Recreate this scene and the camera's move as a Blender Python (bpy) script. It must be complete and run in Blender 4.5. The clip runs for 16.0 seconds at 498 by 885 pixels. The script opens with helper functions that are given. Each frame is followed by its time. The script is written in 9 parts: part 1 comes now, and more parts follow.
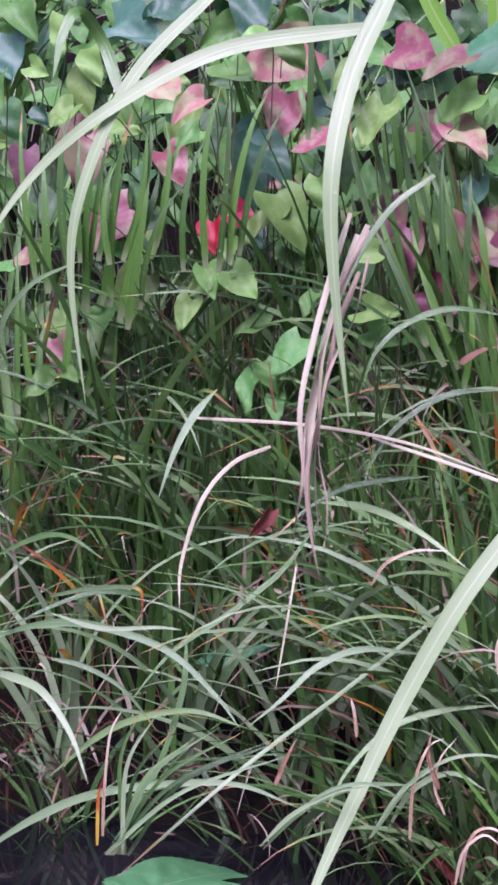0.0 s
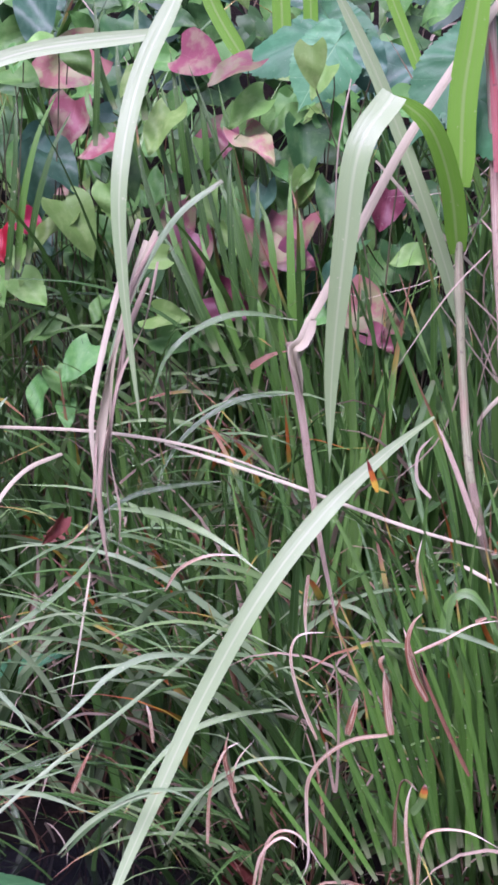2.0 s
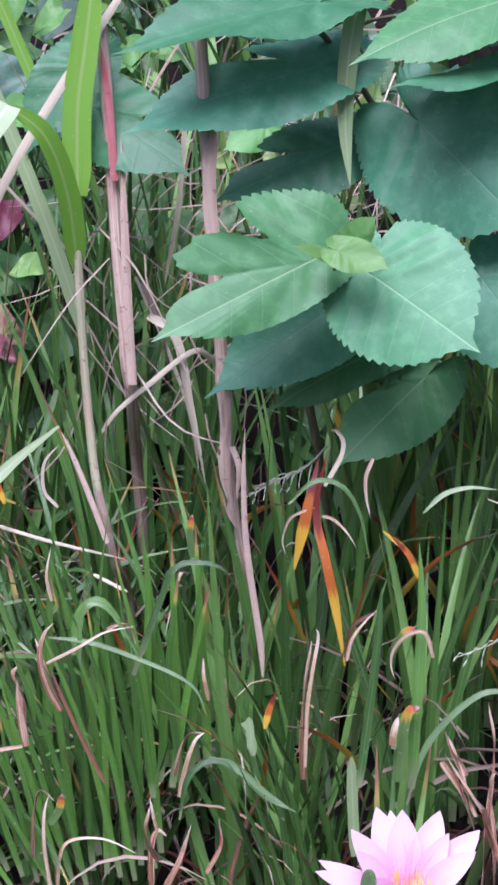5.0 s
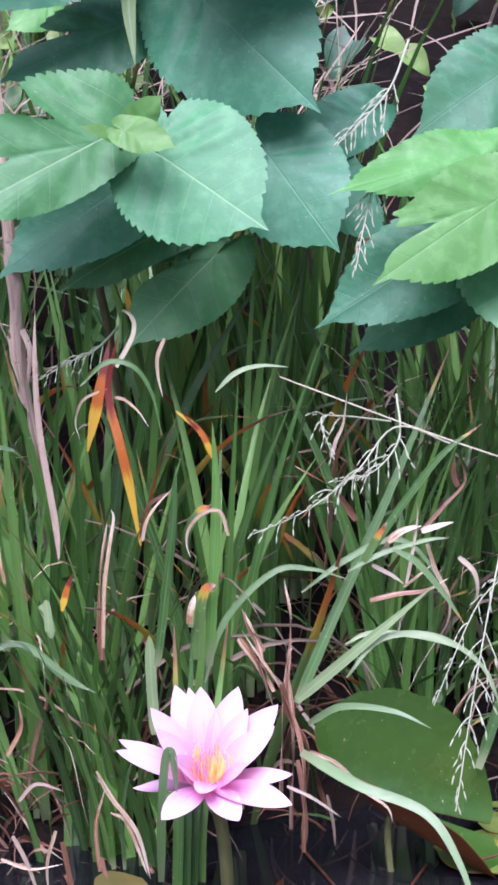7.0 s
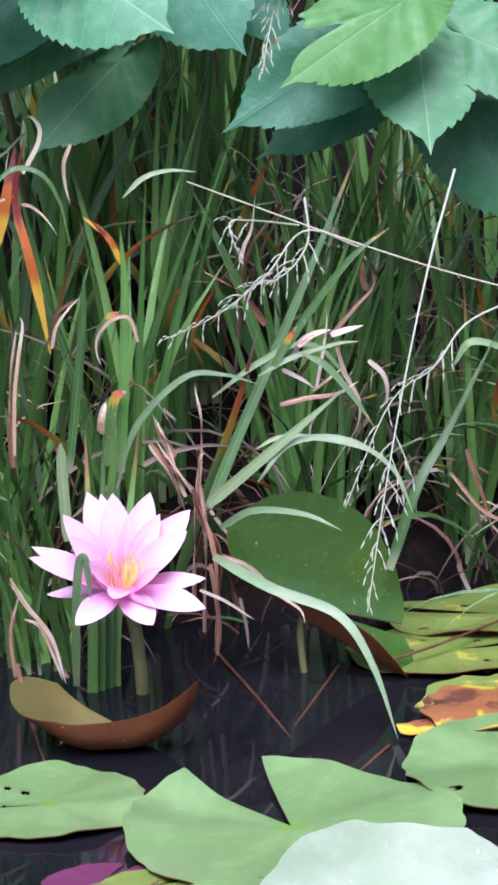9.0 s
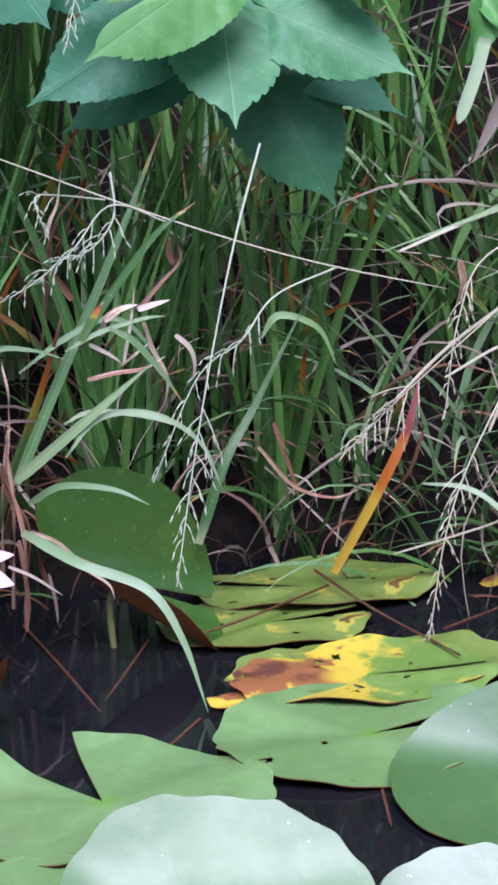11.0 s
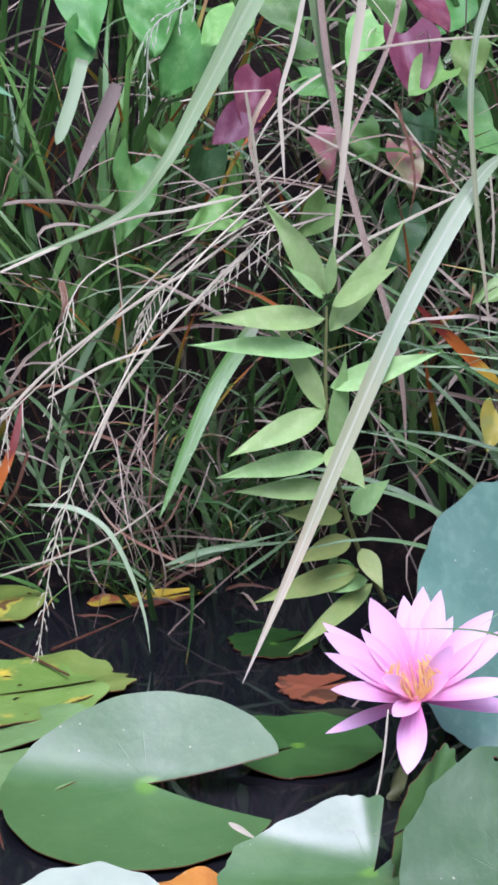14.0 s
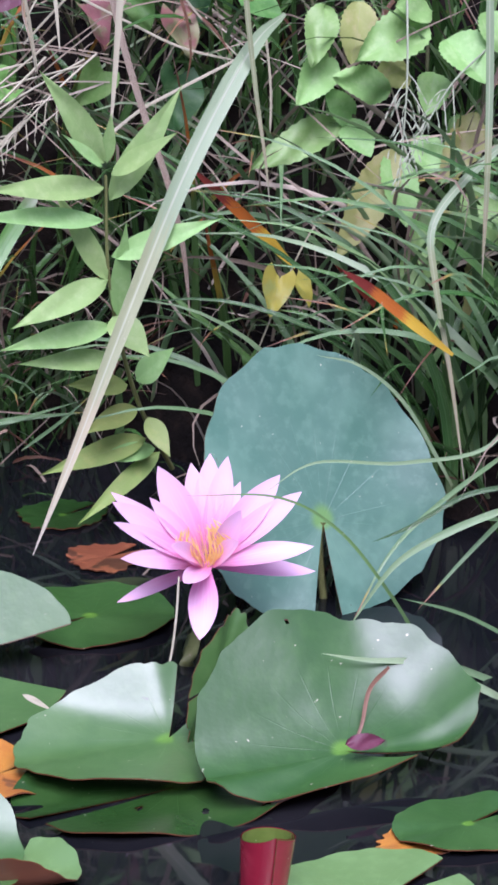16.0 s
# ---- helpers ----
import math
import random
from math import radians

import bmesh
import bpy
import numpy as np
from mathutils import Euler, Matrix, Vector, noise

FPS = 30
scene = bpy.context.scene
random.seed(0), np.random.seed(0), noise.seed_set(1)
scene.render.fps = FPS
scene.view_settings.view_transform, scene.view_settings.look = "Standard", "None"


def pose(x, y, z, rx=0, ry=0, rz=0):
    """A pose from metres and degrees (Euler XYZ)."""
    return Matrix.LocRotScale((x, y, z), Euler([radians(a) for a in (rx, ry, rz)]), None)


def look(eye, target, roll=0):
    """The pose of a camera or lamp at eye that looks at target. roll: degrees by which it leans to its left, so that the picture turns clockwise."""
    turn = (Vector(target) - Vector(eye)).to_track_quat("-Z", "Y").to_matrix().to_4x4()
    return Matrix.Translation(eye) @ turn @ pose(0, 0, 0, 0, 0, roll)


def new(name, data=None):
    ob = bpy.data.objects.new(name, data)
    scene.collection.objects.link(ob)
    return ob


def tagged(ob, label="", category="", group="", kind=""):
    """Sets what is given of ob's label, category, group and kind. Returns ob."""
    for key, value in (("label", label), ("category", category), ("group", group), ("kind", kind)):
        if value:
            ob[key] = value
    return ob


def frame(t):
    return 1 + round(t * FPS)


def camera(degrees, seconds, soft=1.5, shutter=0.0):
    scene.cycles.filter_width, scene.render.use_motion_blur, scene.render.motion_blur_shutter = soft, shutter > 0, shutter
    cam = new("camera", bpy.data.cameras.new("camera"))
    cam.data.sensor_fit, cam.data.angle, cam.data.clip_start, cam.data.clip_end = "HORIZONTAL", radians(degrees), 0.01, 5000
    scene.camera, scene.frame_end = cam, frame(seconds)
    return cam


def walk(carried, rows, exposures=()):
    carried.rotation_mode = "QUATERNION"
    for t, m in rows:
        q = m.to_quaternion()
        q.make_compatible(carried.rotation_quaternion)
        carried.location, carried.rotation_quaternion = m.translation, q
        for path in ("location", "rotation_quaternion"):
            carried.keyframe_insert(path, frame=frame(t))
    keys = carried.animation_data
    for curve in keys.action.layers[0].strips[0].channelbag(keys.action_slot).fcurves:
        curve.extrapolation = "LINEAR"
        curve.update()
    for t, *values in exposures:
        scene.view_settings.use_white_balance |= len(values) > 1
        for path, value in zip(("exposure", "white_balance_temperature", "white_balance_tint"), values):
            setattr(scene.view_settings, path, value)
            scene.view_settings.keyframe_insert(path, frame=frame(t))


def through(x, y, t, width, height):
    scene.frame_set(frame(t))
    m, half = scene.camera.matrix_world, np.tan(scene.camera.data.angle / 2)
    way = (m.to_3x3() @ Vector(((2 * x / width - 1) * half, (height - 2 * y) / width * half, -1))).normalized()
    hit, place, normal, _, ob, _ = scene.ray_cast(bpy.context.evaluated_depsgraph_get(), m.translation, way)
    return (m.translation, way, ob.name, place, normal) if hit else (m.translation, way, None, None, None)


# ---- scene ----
import itertools

# ---- camera: turns on one spot above the pond ----
cam = camera(10.736, 16.0, soft=3.0)
EYE = 0.70
ROWS = [
    (0, -17.765, -7.703, -0.625),
    (0.5, -16.643, -7.773, -0.856),
    (1, -14.975, -7.567, -0.689),
    (1.5, -14.190, -7.237, -0.634),
    (2, -13.223, -7.633, -0.882),
    (2.5, -11.811, -7.604, -0.651),
    (3, -10.900, -7.678, -0.931),
    (3.5, -9.289, -7.395, -1.132),
    (4, -7.902, -7.220, -1.167),
    (4.5, -6.679, -7.545, -1.410),
    (5, -5.061, -7.616, -1.664),
    (5.2, -4.229, -7.472, -1.750),
    (7.3, -0.562, -11.040, -2.287),
    (7.5, -0.599, -11.439, -2.289),
    (8, -0.479, -12.030, -2.387),
    (8.5, -0.046, -13.418, -2.531),
    (9, 1.206, -14.636, -2.642),
    (9.5, 1.183, -15.893, -2.715),
    (10, 1.811, -16.930, -2.782),
    (10.2, 2.522, -16.252, -2.676),
    (12.3, 9.838, -15.033, -1.499),
    (12.5, 10.422, -15.028, -1.534),
    (13, 11.408, -15.291, -1.151),
    (13.5, 12.824, -15.026, -1.014),
    (14, 14.330, -15.120, -0.829),
    (14.5, 15.089, -16.367, -1.002),
    (15, 16.641, -17.630, -1.182),
    (15.5, 18.063, -18.301, -1.031),
    (16, 19.122, -18.030, -1.091),
]
walk(cam, [(t, pose(0, 0, EYE, 90 + pitch, 0, -yaw) @ pose(0, 0, 0, 0, 0, roll)) for t, yaw, pitch, roll in ROWS], [(0, 0.96, 5640, 61), (2.5, 0.98, 5580, 57), (5, 1.01, 5540, 44), (7.5, 1.19, 5590, 43), (10, 0.95, 5430, 38), (12.5, 0.78, 5370, 37), (16, 0.77, 5480, 38)])

# ---- light: bright overcast sky, soft high sun from behind the camera ----
SUN_UP, SUN_ROUND = 59.0, 190.0
world = bpy.data.worlds.new("overcast_sky")
scene.world = world
world.use_nodes = True
wn = world.node_tree
sky = wn.nodes.new("ShaderNodeTexSky")
sky.sky_type, sky.sun_disc = "NISHITA", False
sky.sun_elevation, sky.sun_rotation = radians(SUN_UP), radians(SUN_ROUND)
sky.air_density, sky.dust_density, sky.ozone_density = 1.0, 4.0, 1.0
wn.links.new(sky.outputs[0], wn.nodes["Background"].inputs[0])
wn.nodes["Background"].inputs[1].default_value = 0.092
sun = new("sun", bpy.data.lights.new("sun", "SUN"))
sun.data.energy, sun.data.angle, sun.data.color = 3.45, radians(42), (1.0, 0.98, 0.95)
sun.matrix_world = look((math.sin(radians(SUN_ROUND)) * 5, math.cos(radians(SUN_ROUND)) * 5, 5 * math.tan(radians(SUN_UP))), (0, 0, 0))

# ---- materials ----


def node(nt, kind, op="", **values):
    nd = nt.nodes.new(kind)
    if op:
        nd.operation = op
    for key, value in values.items():
        sock = nd.inputs[int(key[1:])] if key[0] == "i" and key[1:].isdigit() else nd.inputs[key.replace("_", " ")]
        if isinstance(value, bpy.types.NodeSocket):
            nt.links.new(value, sock)
        else:
            sock.default_value = value
    return nd


def calc(nt, op, a, b=0.0, clamp=False):
    nd = node(nt, "ShaderNodeMath", op, i0=a, i1=b)
    nd.use_clamp = clamp
    return nd.outputs[0]


def blend(nt, fac, a, b):
    nd = nt.nodes.new("ShaderNodeMix")
    nd.data_type = "RGBA"
    for i, v in ((0, fac), (6, a), (7, b)):
        if isinstance(v, bpy.types.NodeSocket):
            nt.links.new(v, nd.inputs[i])
        else:
            nd.inputs[i].default_value = v if i == 0 else (*v, 1)
    return nd.outputs[2]


def step(nt, x, lo, hi):
    nd = node(nt, "ShaderNodeMapRange", Value=x, From_Min=lo, From_Max=hi)
    nd.interpolation_type = "SMOOTHSTEP"
    return nd.outputs[0]


def grain(nt, scale, detail=4.0, rough=0.6, vector=None):
    nd = node(nt, "ShaderNodeTexNoise", Scale=scale, Detail=detail, Roughness=rough)
    if vector is None:
        vector = nt.nodes.new("ShaderNodeTexCoord").outputs["Object"]
    nt.links.new(vector, nd.inputs["Vector"])
    return nd.outputs[0]


def uv(nt):
    sep = nt.nodes.new("ShaderNodeSeparateXYZ")
    nt.links.new(nt.nodes.new("ShaderNodeTexCoord").outputs["UV"], sep.inputs[0])
    return sep.outputs[0], sep.outputs[1]


def stretched(nt, u, v, su, sv, seed=0.0):
    nd = node(nt, "ShaderNodeCombineXYZ", X=calc(nt, "MULTIPLY", u, su), Y=calc(nt, "MULTIPLY", v, sv), Z=seed)
    return nd.outputs[0]


def finish(nt, colour, rough, height=None, relief=0.2, through=0.0, gloss=0.5, coat=0.0, distance=0.002):
    bsdf = nt.nodes["Principled BSDF"]
    for name, v in (("Base Color", colour), ("Roughness", rough), ("Specular IOR Level", gloss), ("Coat Weight", coat)):
        if isinstance(v, bpy.types.NodeSocket):
            nt.links.new(v, bsdf.inputs[name])
        else:
            bsdf.inputs[name].default_value = (*v, 1) if name == "Base Color" else v
    bsdf.inputs["Coat Roughness"].default_value = 0.36
    bsdf.inputs["Coat IOR"].default_value = 1.65
    if height is not None:
        bump = node(nt, "ShaderNodeBump", Strength=relief, Distance=distance, Height=height)
        nt.links.new(bump.outputs[0], bsdf.inputs["Normal"])
    if through > 0:
        tl = nt.nodes.new("ShaderNodeBsdfTranslucent")
        if isinstance(colour, bpy.types.NodeSocket):
            nt.links.new(colour, tl.inputs[0])
        else:
            tl.inputs[0].default_value = (*colour, 1)
        mix = node(nt, "ShaderNodeMixShader", Fac=through)
        nt.links.new(bsdf.outputs[0], mix.inputs[1])
        nt.links.new(tl.outputs[0], mix.inputs[2])
        nt.links.new(mix.outputs[0], nt.nodes["Material Output"].inputs[0])


def start(name):
    m = bpy.data.materials.new(name)
    m.use_nodes = True
    return m, m.node_tree


def tone(nt, colour, lo=0.75, hi=1.25, island=False):
    """The colour made a little lighter or darker from piece to piece."""
    if island:
        r = nt.nodes.new("ShaderNodeNewGeometry").outputs["Random Per Island"]
    else:
        r = nt.nodes.new("ShaderNodeObjectInfo").outputs["Random"]
    nd = node(nt, "ShaderNodeHueSaturation", Hue=calc(nt, "MULTIPLY_ADD", r, 0.03), Value=node(nt, "ShaderNodeMapRange", Value=r, To_Min=lo, To_Max=hi).outputs[0])
    nd.inputs["Hue"].links[0].from_node.inputs[2].default_value = 0.485
    nt.links.new(colour, nd.inputs["Color"])
    return nd.outputs[0]


def grass_material(name, stops, dieback=False, stripes=None, rib=(0.5, 0.6, 0.45), rib_amount=0.0, tips=None, rough=0.45, through=0.25, gloss=0.5):
    """Blades: tint from blade to blade, fine streaks along them, perhaps a pale midrib and withered tips."""
    m, nt = start(name)
    u, v = uv(nt)
    island = nt.nodes.new("ShaderNodeNewGeometry").outputs["Random Per Island"]
    r = calc(nt, "FRACT", calc(nt, "ADD", island, nt.nodes.new("ShaderNodeObjectInfo").outputs["Random"]))
    ramp = node(nt, "ShaderNodeValToRGB", Fac=r)
    e = ramp.color_ramp.elements
    while len(e) < len(stops):
        e.new(0.5)
    for i, c in enumerate(stops):
        e[i].position, e[i].color = i / (len(stops) - 1), (*c, 1)
    col = ramp.outputs[0]
    streak = grain(nt, 1.0, 3.0, 0.6, stretched(nt, u, v, 14.0, 2.5, calc(nt, "MULTIPLY", r, 50.0)))
    col = blend(nt, calc(nt, "MULTIPLY", step(nt, streak, 0.4, 0.7), 0.35), col, blend(nt, 0.6, (0.22, 0.3, 0.12), stops[-1]))
    if dieback:
        own = calc(nt, "FRACT", calc(nt, "MULTIPLY", r, 37.0))
        past = calc(nt, "SUBTRACT", calc(nt, "ADD", v, calc(nt, "MULTIPLY", streak, 0.1)), calc(nt, "MULTIPLY_ADD", own, 0.75))
        past.node.inputs[1].links[0].from_node.inputs[2].default_value = 0.8
        col = blend(nt, step(nt, past, 0.0, 0.05), col, (0.3, 0.26, 0.05))
        col = blend(nt, step(nt, past, 0.05, 0.1), col, (0.26, 0.13, 0.07))
        col = blend(nt, step(nt, v, 0.1, 0.0), col, (0.15, 0.2, 0.09))
    if tips:
        wobble = calc(nt, "ADD", v, calc(nt, "MULTIPLY", calc(nt, "SUBTRACT", streak, 0.5), 0.25))
        for at, c in tips:
            col = blend(nt, step(nt, wobble, at, at + 0.07), col, c)
    if stripes:
        line = grain(nt, 1.0, 4.0, 0.7, stretched(nt, u, v, 9.0, 1.2, calc(nt, "MULTIPLY", r, 90.0)))
        col = blend(nt, calc(nt, "MULTIPLY", step(nt, line, 0.5, 0.6), 0.75), col, stripes[0])
        col = blend(nt, calc(nt, "MULTIPLY", step(nt, line, 0.46, 0.36), 0.8), col, stripes[1])
    if rib_amount:
        mid = calc(nt, "ABSOLUTE", calc(nt, "SUBTRACT", u, 0.5))
        col = blend(nt, calc(nt, "MULTIPLY", step(nt, mid, 0.09, 0.02), rib_amount), col, rib)
    spots = step(nt, grain(nt, 260.0, 2.0), 0.68, 0.75)
    col = blend(nt, calc(nt, "MULTIPLY", spots, 0.35), col, (0.5, 0.48, 0.36))
    finish(nt, col, rough, streak, 0.35, through, gloss)
    return m


def leaf_material(name, base, second, vein, vein_amount=0.5, pairs=6.0, rough=0.45, through=0.25, blotch=6.0, edge=(0.45, 0.65), gloss=0.45, lo=0.75, hi=1.25):
    """A broad leaf: two blotched colours, midrib and side veins pressed into it."""
    m, nt = start(name)
    u, v = uv(nt)
    side = calc(nt, "ABSOLUTE", calc(nt, "SUBTRACT", calc(nt, "MULTIPLY", u, 2.0), 1.0))
    col = blend(nt, step(nt, grain(nt, blotch * 10), *edge), base, second)
    wave = calc(nt, "FRACT", calc(nt, "MULTIPLY", calc(nt, "SUBTRACT", v, calc(nt, "MULTIPLY", side, 0.22)), pairs))
    line = calc(nt, "ABSOLUTE", calc(nt, "SUBTRACT", wave, 0.5))
    veins = calc(nt, "MAXIMUM", calc(nt, "MULTIPLY", step(nt, line, 0.025, 0.0), 0.5), step(nt, side, 0.02, 0.006))
    col = blend(nt, calc(nt, "MULTIPLY", veins, vein_amount), col, vein)
    fine = grain(nt, 300.0, 3.0)
    col = blend(nt, calc(nt, "MULTIPLY", step(nt, fine, 0.66, 0.74), 0.3), col, (0.4, 0.42, 0.3))
    col = tone(nt, col, lo, hi)
    height = calc(nt, "SUBTRACT", calc(nt, "MULTIPLY", grain(nt, 90.0, 3.0), 0.7), calc(nt, "MULTIPLY", veins, 0.4))
    finish(nt, col, rough, height, 0.35, through, gloss)
    return m


def pad_material(name, base, second, stain=None, rough=0.32, blotch=14.0, edge=(0.45, 0.7), hub=True, gloss=0.5, coat=0.0, stain_edge=(0.55, 0.62), rot=False):
    """A lily pad: veins running out from the hub, waxy, with specks."""
    m, nt = start(name)
    u, v = uv(nt)
    ray = calc(nt, "ABSOLUTE", calc(nt, "SINE", calc(nt, "MULTIPLY", u, 2 * math.pi * 9)))
    veins = calc(nt, "MULTIPLY", step(nt, ray, 0.1, 0.0), step(nt, v, 0.7, 0.15))
    col = blend(nt, step(nt, grain(nt, blotch), *edge), base, second)
    col = blend(nt, calc(nt, "MULTIPLY", step(nt, grain(nt, 110.0, 4.0), 0.48, 0.66), 0.45), col, second)
    col = blend(nt, calc(nt, "MULTIPLY", veins, 0.2), col, tuple(min(1.0, 1.7 * k + 0.01) for k in second))
    if hub:
        col = blend(nt, calc(nt, "MULTIPLY", step(nt, v, 0.12, 0.05), 0.7), col, (0.1, 0.24, 0.02))
    if stain:
        s = grain(nt, 22.0, 3.0)
        for k, c in enumerate(stain):
            lo = stain_edge[0] + 0.06 * k
            col = blend(nt, step(nt, s, lo, lo + 0.03), col, c)
    if rot:
        far = calc(nt, "ADD", calc(nt, "ABSOLUTE", calc(nt, "SUBTRACT", u, 0.47)), calc(nt, "MULTIPLY", calc(nt, "SUBTRACT", grain(nt, 40.0, 4.0), 0.5), 0.5))
        col = blend(nt, step(nt, far, 0.3, 0.2), col, (0.45, 0.36, 0.03))
        col = blend(nt, calc(nt, "MULTIPLY", step(nt, far, 0.15, 0.11), step(nt, v, 0.2, 0.4)), col, (0.22, 0.09, 0.03))
        col = blend(nt, calc(nt, "MULTIPLY", step(nt, far, 0.05, 0.0), step(nt, v, 0.3, 0.5)), col, (0.09, 0.035, 0.02))
    specks = step(nt, grain(nt, 260.0, 1.0), 0.77, 0.8)
    col = blend(nt, calc(nt, "MULTIPLY", specks, 0.6), col, (0.55, 0.52, 0.38))
    dots = step(nt, grain(nt, 60.0, 2.0), 0.74, 0.77)
    col = blend(nt, calc(nt, "MULTIPLY", dots, 0.8), col, (0.03, 0.03, 0.015))
    height = calc(nt, "SUBTRACT", calc(nt, "MULTIPLY", grain(nt, 30.0, 4.0), 1.4), calc(nt, "MULTIPLY", veins, 0.5))
    rr = calc(nt, "MULTIPLY_ADD", grain(nt, 25.0, 3.0), 0.25)
    rr.node.inputs[2].default_value = rough - 0.12
    finish(nt, col, rr, height, 0.35, 0.0, gloss, coat)
    return m


def stem_material(name, light, dark, blotch, amount=0.5, rough=0.5):
    """Reed stems: long streaks, stained patches and dark scars."""
    m, nt = start(name)
    u, v = uv(nt)
    streak = grain(nt, 1.0, 5.0, 0.7, stretched(nt, u, v, 60.0, 1.2))
    col = blend(nt, step(nt, streak, 0.38, 0.62), dark, light)
    patch = grain(nt, 1.0, 3.0, 0.6, stretched(nt, u, v, 6.0, 1.5, 4.0))
    col = blend(nt, calc(nt, "MULTIPLY", step(nt, patch, 0.5, 0.62), amount), col, blotch)
    col = blend(nt, calc(nt, "MULTIPLY", step(nt, grain(nt, 160.0, 3.0), 0.64, 0.7), 0.6), col, (0.06, 0.04, 0.03))
    finish(nt, col, rough, streak, 0.5, 0.0, 0.4)
    return m


GREEN = grass_material("grass_green", [(0.014, 0.056, 0.01), (0.032, 0.11, 0.02), (0.068, 0.175, 0.036), (0.19, 0.32, 0.12)], True, rough=0.27, gloss=0.65, through=0.14)
WIDE = grass_material("grass_wide", [(0.013, 0.055, 0.008), (0.034, 0.12, 0.018), (0.062, 0.185, 0.026), (0.13, 0.29, 0.06)], True, rib=(0.12, 0.24, 0.09), rib_amount=0.35, rough=0.3, gloss=0.6, through=0.13)
PALE = grass_material("grass_pale", [(0.075, 0.17, 0.055), (0.14, 0.26, 0.105), (0.27, 0.38, 0.2)], True, through=0.2, rough=0.3, gloss=0.6)
SEDGE_DARK = grass_material("sedge_dark", [(0.014, 0.06, 0.005), (0.032, 0.115, 0.01), (0.065, 0.19, 0.02)], True, rib=(0.08, 0.19, 0.04), rib_amount=0.2, rough=0.36, gloss=0.4, through=0.12)
DRY = grass_material("grass_dry", [(0.08, 0.052, 0.036), (0.22, 0.162, 0.115), (0.36, 0.29, 0.21), (0.48, 0.42, 0.32)], through=0.15, rough=0.6)
TIPPED = grass_material("grass_tipped", [(0.04, 0.11, 0.02), (0.08, 0.17, 0.04)], tips=[(0.55, (0.34, 0.26, 0.03)), (0.66, (0.42, 0.13, 0.02)), (0.78, (0.2, 0.06, 0.03)), (0.88, (0.36, 0.25, 0.2))])
REED_BLADE = grass_material("reed_blade_green", [(0.18, 0.3, 0.12), (0.25, 0.37, 0.17)], rib=(0.38, 0.46, 0.28), rib_amount=0.45, through=0.25, rough=0.35)
REED_OLD = grass_material("reed_blade_old", [(0.22, 0.31, 0.17), (0.25, 0.34, 0.19)], rib=(0.42, 0.46, 0.32), rib_amount=0.7, tips=[(0.45, (0.27, 0.31, 0.16)), (0.7, (0.33, 0.31, 0.18)), (0.9, (0.36, 0.33, 0.24))], through=0.2, rough=0.4)
REED_FRESH = grass_material("reed_blade_fresh", [(0.13, 0.35, 0.025), (0.16, 0.4, 0.035)], rib=(0.3, 0.45, 0.15), rib_amount=0.6, through=0.35)
STRAW = grass_material("straw_pale", [(0.3, 0.28, 0.18), (0.47, 0.45, 0.31)], through=0.1, rough=0.5)
YELLOWED = grass_material("blade_yellowed", [(0.55, 0.34, 0.02), (0.6, 0.4, 0.03)], tips=[(0.3, (0.42, 0.12, 0.012)), (0.6, (0.16, 0.022, 0.012))], through=0.3)
STEM_PINK = stem_material("stem_pinkish", (0.44, 0.37, 0.28), (0.25, 0.19, 0.125), (0.26, 0.12, 0.1), 0.35)
STEM_GREEN = stem_material("stem_greenish", (0.24, 0.27, 0.15), (0.15, 0.16, 0.08), (0.26, 0.17, 0.12))
WITHER = grass_material("withered_brown", [(0.05, 0.018, 0.01), (0.1, 0.034, 0.017), (0.16, 0.065, 0.034), (0.24, 0.13, 0.085)], tips=[(0.75, (0.17, 0.07, 0.038)), (0.9, (0.34, 0.24, 0.17))], stripes=[(0.22, 0.11, 0.065), (0.05, 0.016, 0.01)], through=0.12, rough=0.4)
DEAD_PINK = grass_material("withered_pink", [(0.1, 0.03, 0.014), (0.18, 0.075, 0.034), (0.28, 0.15, 0.085)], tips=[(0.4, (0.23, 0.1, 0.05)), (0.65, (0.35, 0.24, 0.15)), (0.85, (0.5, 0.43, 0.31))], stripes=[(0.52, 0.44, 0.32), (0.12, 0.03, 0.014)], through=0.15, rough=0.36)
CREAM_CURL = grass_material("withered_cream", [(0.22, 0.12, 0.055), (0.42, 0.32, 0.2)], tips=[(0.35, (0.4, 0.29, 0.17)), (0.55, (0.5, 0.43, 0.29)), (0.75, (0.62, 0.57, 0.44))], stripes=[(0.66, 0.61, 0.48), (0.22, 0.1, 0.045)], through=0.15, rough=0.36)
DEAD_GREY = grass_material("withered_grey", [(0.11, 0.085, 0.066), (0.18, 0.14, 0.11)], through=0.1, rough=0.6)
SHEATH_RED = stem_material("sheath_red", (0.34, 0.15, 0.13), (0.24, 0.06, 0.06), (0.4, 0.02, 0.04), 0.85)
STEM_DARK = grass_material("stem_dark", [(0.05, 0.06, 0.025), (0.08, 0.07, 0.035)], through=0.0, rough=0.55)
STEM_RED = grass_material("stem_red", [(0.06, 0.016, 0.007), (0.09, 0.024, 0.01)], through=0.0, rough=0.5)
STALK = grass_material("stalk_olive", [(0.13, 0.15, 0.05), (0.17, 0.18, 0.06)], through=0.0, rough=0.35)

